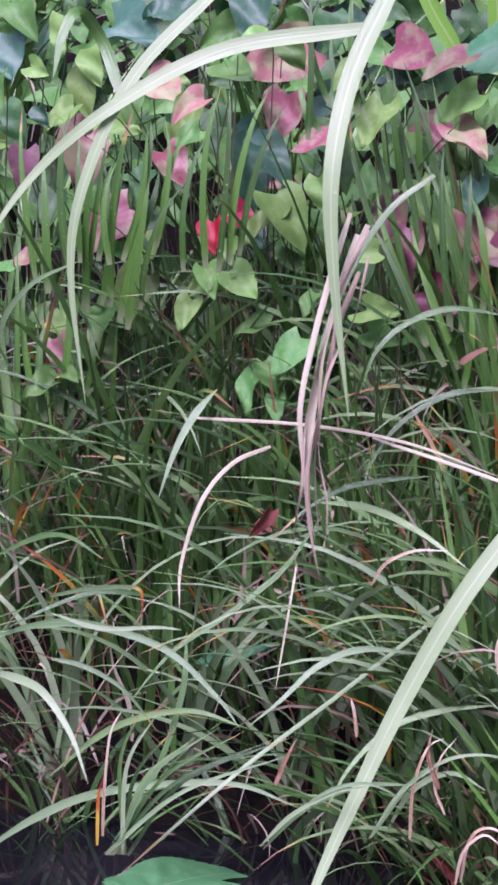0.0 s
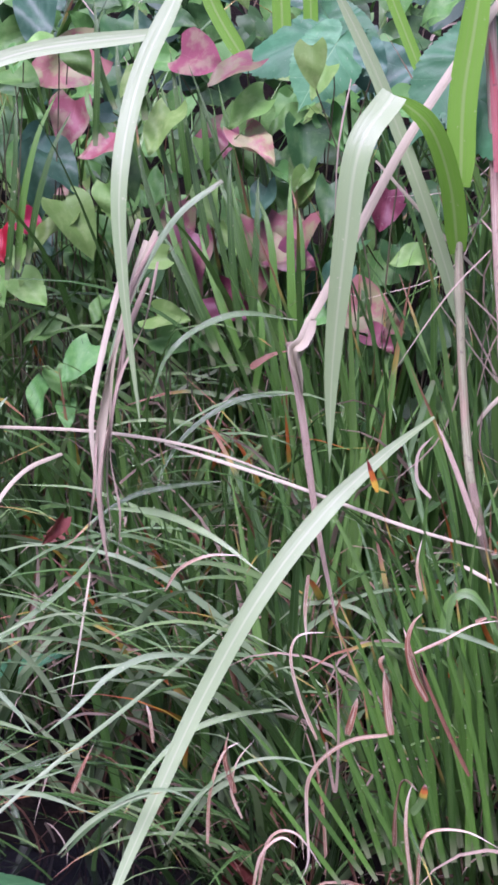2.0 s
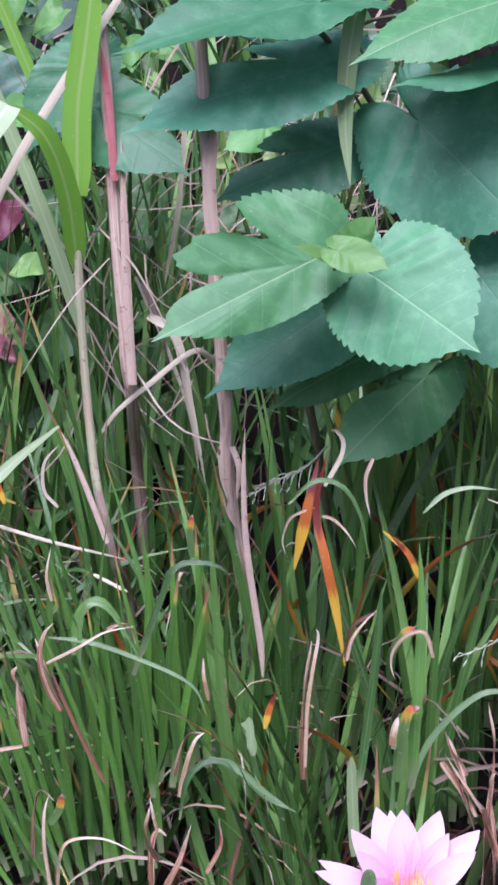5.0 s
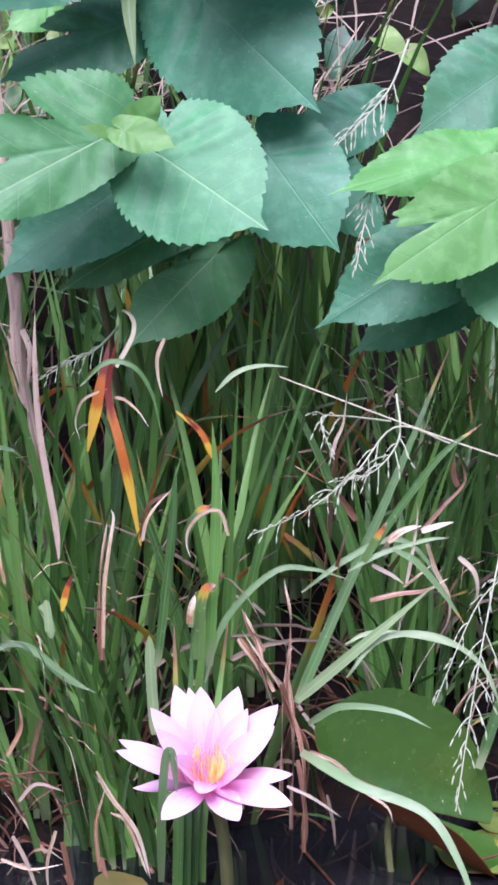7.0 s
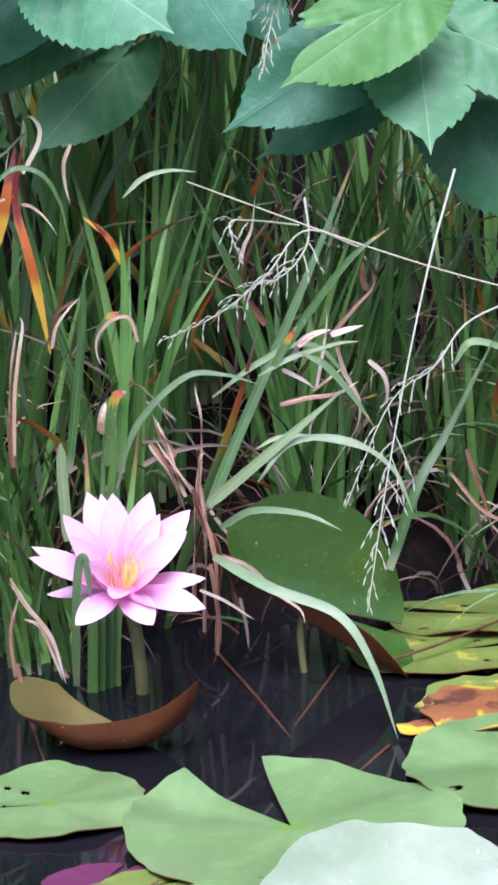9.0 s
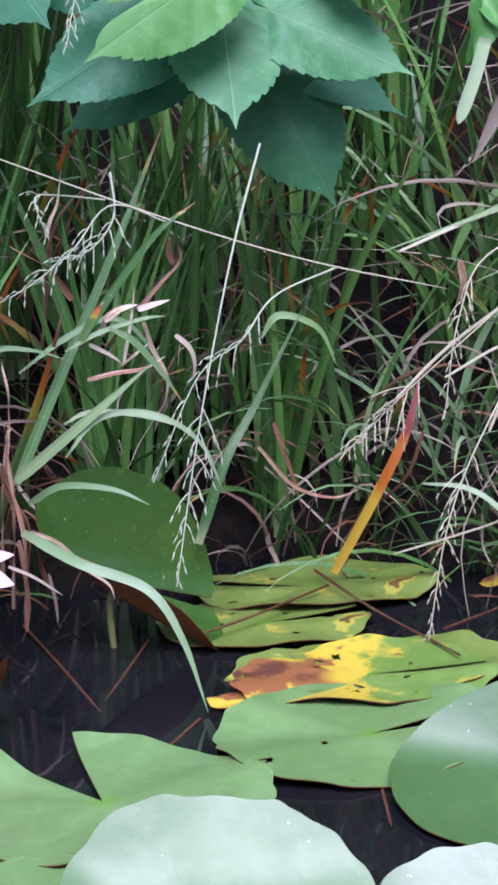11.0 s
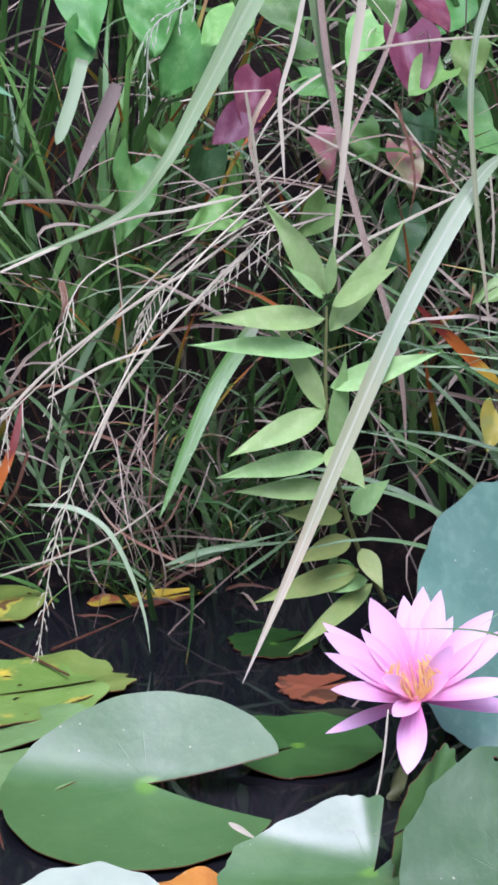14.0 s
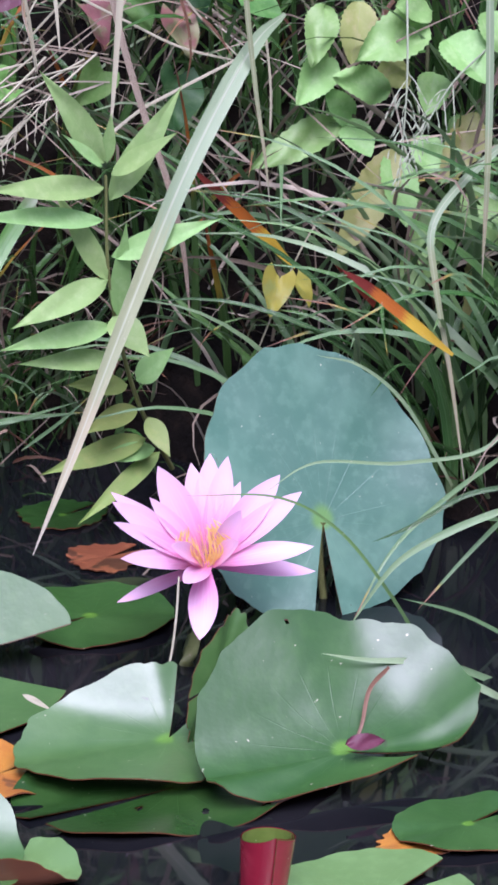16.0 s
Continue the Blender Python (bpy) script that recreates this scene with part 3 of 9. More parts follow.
def build_grass():
    b = Bag()  # arching narrow blades
    field(b, 90, (-1.12, -0.4), (-0.03, 0.28), (0.26, 0.5), (0.006, 0.0095), (16, 12), (85, 140), spread=110, away=25, clump=0.07, twist=15, power=1.1, seg=12, wiggle=0.004)
    field(b, 110, (-1.12, -0.4), (-0.06, 0.03), (0.14, 0.3), (0.005, 0.0085), (14, 10), (50, 130), spread=130, clump=0.12, twist=20, power=1.1, seg=12)
    field(b, 40, (-1.12, -0.4), (-0.03, 0.3), (0.16, 0.3), (0.004, 0.006), (14, 14), (70, 150), spread=120, clump=0.1)
    field(b, 60, (-1.12, -0.4), (0.1, 0.5), (0.24, 0.42), (0.005, 0.009), (10, 12), (40, 110), spread=180, clump=0.1)
    field(b, 60, (-0.5, 0.13), (-0.02, 0.25), (0.16, 0.34), (0.005, 0.008), (10, 12), (40, 130), spread=130, clump=0.1)
    field(b, 66, (0.31, 0.72), (-0.02, 0.35), (0.16, 0.34), (0.005, 0.009), (14, 14), (50, 140), spread=130, clump=0.08)
    field(b, 360, (0.62, 1.15), (-0.02, 0.45), (0.16, 0.34), (0.005, 0.009), (14, 14), (50, 140), spread=130, clump=0.08)
    field(b, 120, (0.0, 0.75), (-0.03, 0.06), (0.12, 0.26), (0.004, 0.008), (16, 14), (60, 150), spread=120, clump=0.12)
    tagged(new("bank_grass", b.mesh("bank_grass", GREEN)), "dense arching narrow green grass on the bank", "grass", kind="stuff")
    b = Bag()  # broad upright blades
    field(b, 60, (0.05, 0.34), (0.0, 0.25), (0.26, 0.42), (0.006, 0.0105), (5, 6), (8, 55), spread=180, clump=0.1, wiggle=0.006, twist=25, fold=0.2)
    field(b, 110, (-0.52, 0.07), (-0.02, 0.1), (0.15, 0.28), (0.008, 0.012), (8, 6), (12, 60), spread=150, clump=0.06, wiggle=0.006, twist=20, fold=0.25)
    field(b, 60, (-0.36, -0.08), (-0.05, 0.02), (0.18, 0.34), (0.0075, 0.0115), (8, 6), (12, 60), spread=180, clump=0.1, wiggle=0.006, twist=20, fold=0.25)
    field(b, 230, (-0.55, 0.1), (0.1, 0.34), (0.3, 0.46), (0.008, 0.0125), (6, 5), (8, 45), spread=180, clump=0.06, wiggle=0.006, twist=20, fold=0.2)
    field(b, 260, (-1.12, -0.45), (0.04, 0.3), (0.18, 0.34), (0.008, 0.012), (4, 4), (6, 30), spread=180, clump=0.1, wiggle=0.004, twist=20, fold=0.2)
    field(b, 100, (-1.12, -0.5), (0.08, 0.3), (0.34, 0.54), (0.008, 0.012), (16, 9), (25, 80), spread=180, clump=0.2, wiggle=0.006, twist=20, fold=0.2)
    field(b, 160, (-1.1, -0.5), (0.03, 0.4), (0.24, 0.4), (0.007, 0.0115), (6, 6), (10, 60), spread=180, clump=0.08, wiggle=0.006, twist=25, fold=0.2)
    field(b, 62, (0.3, 0.62), (0.2, 0.6), (0.28, 0.44), (0.008, 0.013), (5, 5), (8, 45), spread=180, clump=0.06, wiggle=0.006, twist=25, fold=0.2)
    field(b, 55, (0.25, 0.6), (0.08, 0.4), (0.24, 0.42), (0.009, 0.014), (5, 6), (8, 50), spread=180, clump=0.08, wiggle=0.006, twist=25, fold=0.2)
    field(b, 560, (-1.5, 1.4), (0.45, 1.35), (0.22, 0.4), (0.008, 0.014), (8, 8), (20, 90), spread=180, clump=0.06, wiggle=0.01)
    tagged(new("sedge", b.mesh("sedge", WIDE)), "thick stand of broad upright green sedge blades", "grass", kind="stuff")
    b = Bag()  # pale, arching blades
    field(b, 60, (-1.12, -0.35), (-0.03, 0.28), (0.26, 0.46), (0.006, 0.0095), (18, 12), (95, 140), spread=100, away=30, clump=0.3, twist=15, power=1.1, seg=12, wiggle=0.004)
    field(b, 45, (0.33, 0.6), (-0.02, 0.05), (0.14, 0.26), (0.005, 0.008), (14, 12), (60, 140), spread=120, clump=0.2)
    field(b, 45, (-0.4, 0.7), (0.02, 0.25), (0.18, 0.34), (0.005, 0.008), (14, 12), (60, 130), spread=110, clump=0.3)
    field(b, 140, (0.6, 1.15), (-0.02, 0.25), (0.18, 0.34), (0.005, 0.008), (14, 12), (70, 140), spread=100, clump=0.3)
    tagged(new("pale_grass", b.mesh("pale_grass", PALE)), "pale arching grass blades hanging over the water", "grass", kind="stuff")
    b = Bag()  # dead blades and litter
    field(b, 130, (-1.12, -0.3), (0.0, 0.3), (0.12, 0.3), (0.003, 0.006), (25, 20), (80, 235), spread=130, power=1.8, wiggle=0.025, twist=120, lift=0.1)
    field(b, 80, (-0.52, 0.25), (0.0, 0.2), (0.1, 0.28), (0.003, 0.0065), (20, 15), (60, 235), spread=130, power=1.8, wiggle=0.02, twist=120, lift=0.08)
    field(b, 90, (0.22, 0.8), (-0.02, 0.35), (0.14, 0.36), (0.0015, 0.005), (35, 25), (60, 165), spread=150, wiggle=0.04, twist=200, lift=0.16)
    field(b, 200, (0.6, 1.15), (-0.02, 0.4), (0.14, 0.36), (0.0015, 0.005), (35, 25), (60, 165), spread=150, wiggle=0.04, twist=200, lift=0.18)
    field(b, 260, (-1.5, 1.4), (0.4, 1.3), (0.15, 0.4), (0.002, 0.005), (25, 25), (50, 150), spread=180, wiggle=0.04, twist=200, lift=0.15)
    field(b, 70, (0.15, 0.75), (-0.03, 0.08), (0.08, 0.2), (0.002, 0.005), (30, 30), (90, 200), spread=110, wiggle=0.02, twist=160, lift=0.06)
    field(b, 90, (-1.15, 1.15), (-0.03, 0.06), (0.06, 0.16), (0.002, 0.006), (40, 30), (110, 175), spread=70, wiggle=0.02, twist=160)
    field(b, 80, (-1.15, -0.45), (-0.02, 0.22), (0.1, 0.26), (0.003, 0.0065), (12, 10), (60, 215), spread=140, power=2.2, wiggle=0.015, twist=140, lift=0.12)
    tagged(new("dead_grass", b.mesh("dead_grass", DRY)), "tangled pale brown dead grass among the green", "dead grass", kind="stuff")
    b = Bag()  # brown litter at the water
    field(b, 150, (-1.15, 0.15), (-0.03, 0.05), (0.07, 0.2), (0.002, 0.005), (20, 15), (30, 200), spread=110, wiggle=0.02, twist=200, fold=0.5)
    field(b, 90, (0.15, 1.1), (-0.03, 0.06), (0.07, 0.18), (0.002, 0.005), (30, 25), (70, 190), spread=110, wiggle=0.02, twist=200, fold=0.5)
    field(b, 110, (-0.34, -0.07), (-0.08, 0.03), (0.05, 0.13), (0.0025, 0.006), (15, 12), (30, 190), spread=120, wiggle=0.02, twist=200, fold=0.5)
    field(b, 150, (-1.1, 1.1), (0.03, 0.3), (0.1, 0.26), (0.0025, 0.0055), (15, 15), (40, 190), spread=130, wiggle=0.02, twist=200, fold=0.4)
    tagged(new("brown_litter", b.mesh("brown_litter", WITHER)), "reddish brown rotting blades along the water's edge", "dead grass", kind="stuff")
    b = Bag()  # crumpled ribbons hanging in the sedge
    field(b, 80, (-0.6, 0.25), (-0.04, 0.14), (0.08, 0.22), (0.002, 0.0048), (12, 10), (40, 215), spread=140, power=2.6, wiggle=0.012, twist=200, fold=0.6, lift=0.1)
    field(b, 55, (-0.36, -0.1), (-0.07, 0.02), (0.07, 0.18), (0.0025, 0.0055), (14, 10), (40, 200), spread=130, power=2.0, wiggle=0.012, twist=200, fold=0.6)
    field(b, 70, (-1.1, -0.5), (-0.03, 0.2), (0.08, 0.22), (0.003, 0.007), (12, 10), (60, 215), spread=140, power=2.6, wiggle=0.012, twist=200, fold=0.6, lift=0.12)
    tagged(new("withered_blades", b.mesh("withered_blades", DEAD_PINK)), "crumpled pinkish withered blades hanging in the sedge", "dead grass", kind="stuff")
    b = Bag()  # blades withering from the tip
    field(b, 210, (-1.1, 0.7), (0.0, 0.25), (0.14, 0.32), (0.006, 0.01), (10, 10), (20, 110), spread=110, twist=80)
    tagged(new("withering_grass", b.mesh("withering_grass", TIPPED)), "green blades with yellow and rusty withered tips", "grass", kind="stuff")


def grass_tuft(x, back, count, length, width, lean, material, label, towards=-90.0, spread=100.0, away=0.0, stand=14, rng=np.random.default_rng(21)):
    """A tuft at the front of the bank: single blades fanning from one root."""
    y = float(shore(x)) + back
    root = (x, y, float(bank_height(x, y)))
    ob = thing("grass_tuft", root, label, "grass tuft", "tufts along the water")
    for _ in range(count):
        L, a = rng.uniform(*length), radians(towards + rng.choice([-1, 1]) * rng.uniform(away, spread))
        t0, t1 = radians(abs(rng.normal(stand, stand * 0.85))), radians(rng.uniform(*lean))
        p, pts = np.array([rng.normal(0, 0.012), rng.normal(0, 0.01), 0.0]), []
        for k in range(6):
            pts.append(tuple(p))
            th = t0 + (t1 - t0) * (k / 5) ** 1.2
            p = p + L / 5 * np.array([math.sin(th) * math.cos(a), math.sin(th) * math.sin(a), math.cos(th)])
        face = (math.cos(a + 1.57) * 0.3 + rng.uniform(-0.5, 0.5), -0.6, 0.8)
        b = ribbon(Bag(), pts, rng.uniform(*width), 15, face, 0.3, rng.uniform(-25, 25), 2.2)
        part("blade", b.mesh("blade", material), ob)


for k, x in enumerate(np.linspace(-1.06, -0.42, 17)):
    grass_tuft(float(x), 0.02 + 0.11 * (k % 3), 8, (0.26, 0.46), (0.007, 0.0105), (90, 135), (PALE, GREEN, GREEN)[k % 3], "arching grass tuft with drooping narrow blades", away=25.0)
for k, x in enumerate(np.linspace(-0.5, 0.26, 22)):
    grass_tuft(float(x), 0.01 + 0.06 * (k % 4), 12, (0.24, 0.42), (0.008, 0.0125), (8, 48), WIDE, "upright tuft of broad green sedge blades", spread=180, stand=7)
for k, x in enumerate(np.linspace(0.3, 1.05, 10)):
    grass_tuft(float(x), 0.03 + 0.1 * (k % 3), 8, (0.18, 0.34), (0.005, 0.009), (50, 130), (GREEN, WIDE)[k % 2], "loose tuft of arching green blades")


build_grass()


for k, x in enumerate((0.74, 0.79, 0.84, 0.88)):
    grass_tuft(x, -0.02 + 0.03 * k, 11, (0.22, 0.4), (0.0045, 0.0085), (85, 140), (PALE, GREEN)[k % 2], "fine grass tuft leaning out over the lily pads", towards=195.0, spread=60.0)


def build_undergrowth():
    """Small leaves filling the slope behind the named plants."""
    # the bluish and dull batches carry the slope's shade in darker leaf colours
    for name, label, mat, count, xr, dr, size in (
            ("undergrowth", "low green heart-leaved undergrowth on the slope", HEART_GREEN, 460, (-1.35, -0.3), (0.22, 0.95), (0.024, 0.046)),
            ("shaded_undergrowth", "undergrowth leaves coloured dark bluish green as in deep shade", HEART_TEAL, 320, (-1.4, 1.4), (0.55, 1.1), (0.03, 0.06)),
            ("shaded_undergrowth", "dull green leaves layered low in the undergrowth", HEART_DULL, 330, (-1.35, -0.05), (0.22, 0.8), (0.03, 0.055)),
            ("pale_undergrowth", "pale green undergrowth leaves on the slope", HEART_LIGHT, 340, (-1.35, 1.3), (0.34, 1.05), (0.016, 0.036))):
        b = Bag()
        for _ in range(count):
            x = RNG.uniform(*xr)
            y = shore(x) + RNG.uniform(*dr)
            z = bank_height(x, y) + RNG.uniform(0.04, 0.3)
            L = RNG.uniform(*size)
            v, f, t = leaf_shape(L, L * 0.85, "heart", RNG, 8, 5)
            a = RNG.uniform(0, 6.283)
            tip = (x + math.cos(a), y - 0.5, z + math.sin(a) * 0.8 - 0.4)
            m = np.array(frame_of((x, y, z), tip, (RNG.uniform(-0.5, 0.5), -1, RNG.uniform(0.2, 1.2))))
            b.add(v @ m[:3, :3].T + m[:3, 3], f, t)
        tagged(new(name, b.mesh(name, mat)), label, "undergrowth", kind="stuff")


build_undergrowth()

# ---- heart-leaved ground cover ----


def heart_plant(root, leaves, label, scale=1.0):
    """One creeping plant: a reddish stem, a stalk and a leaf at each place given (place, size, material, heading in degrees, 0 down)."""
    ob = thing("chameleon_plant", root, label, "plant", "heart-leaved ground cover")
    for (x, y, z), size, mat, turn in leaves:
        size, turn = size * scale, turn + RNG.uniform(-12, 12)
        a = radians(turn - 90)
        tip = (x + math.cos(a) * size * 0.5, y - RNG.uniform(0.0, 0.8) * size, z + math.sin(a) * size * 0.5)
        base = (x - math.cos(a) * size * 0.5, y + 0.2 * size, z - math.sin(a) * size * 0.5)
        leaf = leaf_part(ob, base, tip, size * 0.92, "heart", mat, (RNG.uniform(-0.55, 0.55), -1, RNG.uniform(0.1, 1.3)))
        b = Bag()
        mid = (base[0] * 0.4 + root[0] * 0.6 + RNG.uniform(-0.03, 0.03), (base[1] + root[1]) / 2 + 0.03, base[2] * 0.6 + root[2] * 0.4)
        tube(b, [base, (base[0] + RNG.uniform(-0.01, 0.01), base[1] + 0.02, base[2] - 0.02), mid, root], 0.0006, 0.0009, 10, 5)
        part("stalk", b.mesh("stalk", STEM_DARK, shift=root), leaf, "", leaf.matrix_basis.inverted())


def down(p, far=0.05):
    y = p[1] + far
    return (p[0], y, float(bank_height(p[0], y)))


heart_plant(down((-1.025, 2.514, 0.4)), [
    ((-1.054, 2.514, 0.729), 0.046, HEART_TEAL, 0),
    ((-1.044, 2.485, 0.663), 0.038, HEART_DULL, 40),
    ((-1.041, 2.514, 0.77), 0.044, HEART_GREEN, 40),
    ((-1.026, 2.481, 0.62), 0.035, HEART_PINK, 20),
    ((-1.016, 2.495, 0.715), 0.026, HEART_LIGHT, 60),
    ((-0.997, 2.498, 0.669), 0.035, HEART_LIGHT, -50),
    ((-0.995, 2.506, 0.752), 0.038, HEART_LIGHT, 0),
    ], "heart-leaved plant with bluish green and dull green and green leaves")
heart_plant(down((-0.953, 2.436, 0.4)), [
    ((-0.98, 2.436, 0.575), 0.037, HEART_DULL, 0),
    ((-0.97, 2.366, 0.409), 0.03, HEART_GREEN, -60),
    ((-0.952, 2.41, 0.479), 0.027, HEART_LIGHT, 20),
    ((-0.94, 2.372, 0.421), 0.025, HEART_GREEN, 70),
    ((-0.925, 2.432, 0.563), 0.056, HEART_PINK, -45),
    ], "heart-leaved plant with dull green and green and light green leaves")
heart_plant(down((-0.948, 2.531, 0.4)), [
    ((-0.974, 2.511, 0.696), 0.043, HEART_LIGHT, 0),
    ((-0.961, 2.503, 0.721), 0.032, HEART_LIGHT, 20),
    ((-0.951, 2.448, 0.624), 0.056, HEART_MIXED, 0),
    ((-0.929, 2.494, 0.665), 0.039, HEART_LIGHT, 80),
    ((-0.926, 2.531, 0.751), 0.063, HEART_TEAL, 90),
    ], "heart-leaved plant with light green and mottled pink and bluish green leaves")
heart_plant(down((-0.861, 2.420, 0.4)), [
    ((-0.89, 2.42, 0.494), 0.047, HEART_LIGHT, -10),
    ((-0.87, 2.417, 0.549), 0.032, HEART_DULL, 40),
    ((-0.824, 2.385, 0.483), 0.028, HEART_LIGHT, 0),
    ], "heart-leaved plant with light green and dull green leaves")
heart_plant(down((-0.871, 2.540, 0.4)), [
    ((-0.894, 2.454, 0.602), 0.032, HEART_DULL, -30),
    ((-0.893, 2.54, 0.773), 0.05, HEART_TEAL, -60),
    ((-0.889, 2.514, 0.697), 0.05, HEART_MIXED, 60),
    ((-0.86, 2.449, 0.619), 0.04, HEART_PINK, 30),
    ((-0.858, 2.488, 0.662), 0.035, HEART_LIGHT, -30),
    ((-0.834, 2.523, 0.749), 0.046, HEART_GREEN, -60),
    ], "heart-leaved plant with dull green and bluish green and mottled pink leaves")
heart_plant(down((-0.767, 2.450, 0.4)), [
    ((-0.816, 2.444, 0.553), 0.028, HEART_RED, 0),
    ((-0.809, 2.397, 0.517), 0.033, HEART_LIGHT, -60),
    ((-0.788, 2.45, 0.571), 0.03, HEART_RED, 60),
    ((-0.771, 2.397, 0.511), 0.039, HEART_LIGHT, 55),
    ((-0.765, 2.439, 0.566), 0.038, HEART_LIGHT, -40),
    ((-0.764, 2.384, 0.412), 0.032, HEART_GREEN, -10),
    ((-0.754, 2.393, 0.281), 0.02, BROWN_LEAF, -70),
    ((-0.739, 2.377, 0.428), 0.026, HEART_GREEN, 30),
    ((-0.734, 2.43, 0.573), 0.055, HEART_LIGHT, 30),
    ((-0.734, 2.377, 0.397), 0.022, HEART_GREEN, 20),
    ], "heart-leaved plant with red and light green and green leaves")
heart_plant(down((-0.776, 2.521, 0.4)), [
    ((-0.798, 2.521, 0.768), 0.05, HEART_TEAL, 0),
    ((-0.797, 2.479, 0.644), 0.04, HEART_TEAL, -50),
    ((-0.785, 2.475, 0.611), 0.056, HEART_TEAL, 0),
    ((-0.772, 2.502, 0.724), 0.063, HEART_MIXED, -70),
    ((-0.754, 2.469, 0.666), 0.048, HEART_PINK, -20),
    ((-0.753, 2.45, 0.627), 0.045, HEART_TEAL, 40),
    ], "heart-leaved plant with bluish green and mottled pink and pink leaves")
heart_plant(down((-0.696, 2.441, 0.4)), [
    ((-0.722, 2.38, 0.446), 0.037, HEART_GREEN, -40),
    ((-0.706, 2.441, 0.592), 0.038, HEART_LIGHT, 20),
    ((-0.66, 2.413, 0.524), 0.029, HEART_DULL, 10),
    ], "heart-leaved plant with green and light green and dull green leaves")
heart_plant(down((-0.701, 2.516, 0.4)), [
    ((-0.724, 2.471, 0.645), 0.04, HEART_PINK, -70),
    ((-0.715, 2.516, 0.748), 0.038, HEART_DULL, 0),
    ((-0.701, 2.482, 0.617), 0.038, HEART_DULL, 30),
    ((-0.662, 2.443, 0.603), 0.034, HEART_GREEN, -30),
    ], "heart-leaved plant with pink and dull green and green leaves")
heart_plant(down((-0.611, 2.453, 0.4)), [
    ((-0.637, 2.453, 0.569), 0.045, HEART_MIXED, 10),
    ((-0.634, 2.399, 0.462), 0.033, HEART_GREEN, 70),
    ((-0.619, 2.414, 0.536), 0.055, HEART_PINK, -10),
    ((-0.61, 2.452, 0.592), 0.031, HEART_LIGHT, 20),
    ((-0.586, 2.448, 0.555), 0.029, HEART_LIGHT, 10),
    ((-0.579, 2.418, 0.497), 0.044, HEART_WINE, 60),
    ], "heart-leaved plant with mottled pink and green and pink leaves")
heart_plant(down((-0.593, 2.498, 0.4)), [
    ((-0.625, 2.498, 0.726), 0.052, HEART_PINK, 85),
    ((-0.597, 2.467, 0.645), 0.027, HEART_PINK, 0),
    ((-0.581, 2.494, 0.646), 0.052, HEART_GREEN, 0),
    ((-0.571, 2.479, 0.647), 0.062, HEART_GREEN, 0),
    ], "heart-leaved plant with pink and green leaves")
heart_plant(down((-0.529, 2.468, 0.4)), [
    ((-0.555, 2.433, 0.591), 0.034, HEART_TEAL, 0),
    ((-0.549, 2.431, 0.55), 0.05, HEART_MIXED, 30),
    ((-0.538, 2.436, 0.552), 0.061, HEART_MIXED, -40),
    ((-0.525, 2.468, 0.598), 0.027, HEART_LIGHT, 0),
    ((-0.518, 2.414, 0.541), 0.045, HEART_PINK, 80),
    ((-0.49, 2.428, 0.594), 0.032, HEART_DULL, 0),
    ], "heart-leaved plant with bluish green and mottled pink and light green leaves")
heart_plant(down((-0.506, 2.471, 0.4)), [
    ((-0.519, 2.461, 0.64), 0.048, HEART_DULL, 10),
    ((-0.492, 2.471, 0.656), 0.034, HEART_GREEN, 20),
    ], "heart-leaved plant with dull green and green leaves")
heart_plant(down((-0.436, 2.460, 0.4)), [
    ((-0.472, 2.418, 0.553), 0.032, HEART_DULL, -60),
    ((-0.443, 2.397, 0.491), 0.055, HEART_MIXED, 60),
    ((-0.442, 2.447, 0.583), 0.039, HEART_WINE, 0),
    ((-0.438, 2.391, 0.395), 0.034, HEART_DULL, -40),
    ((-0.433, 2.372, 0.467), 0.029, HEART_PINK, 60),
    ((-0.422, 2.435, 0.536), 0.037, HEART_DULL, 20),
    ((-0.399, 2.46, 0.582), 0.034, HEART_DULL, -20),
    ], "heart-leaved plant with dull green and mottled pink and wine red leaves")
heart_plant(down((-0.441, 2.520, 0.4)), [
    ((-0.441, 2.52, 0.719), 0.06, HEART_TEAL, 80),
    ], "heart-leaved plant with bluish green leaves")
heart_plant(down((-0.353, 2.434, 0.4)), [
    ((-0.39, 2.4, 0.469), 0.057, HEART_DULL, -20),
    ((-0.372, 2.369, 0.406), 0.033, HEART_GREEN, 60),
    ((-0.36, 2.362, 0.431), 0.028, HEART_GREEN, 0),
    ((-0.35, 2.413, 0.564), 0.03, HEART_GREEN, 0),
    ((-0.333, 2.405, 0.492), 0.042, HEART_DULL, 0),
    ((-0.316, 2.434, 0.552), 0.05, HEART_DULL, -30),
    ], "heart-leaved plant with dull green and green leaves")
heart_plant(down((-0.308, 2.453, 0.4)), [
    ((-0.308, 2.453, 0.608), 0.051, HEART_DULL, 20),
    ], "heart-leaved plant with dull green leaves")
heart_plant(down((-0.290, 2.414, 0.4)), [
    ((-0.298, 2.364, 0.402), 0.059, HEART_GREEN, -80),
    ((-0.282, 2.414, 0.491), 0.042, HEART_DULL, 30),
    ], "heart-leaved plant with green and dull green leaves")

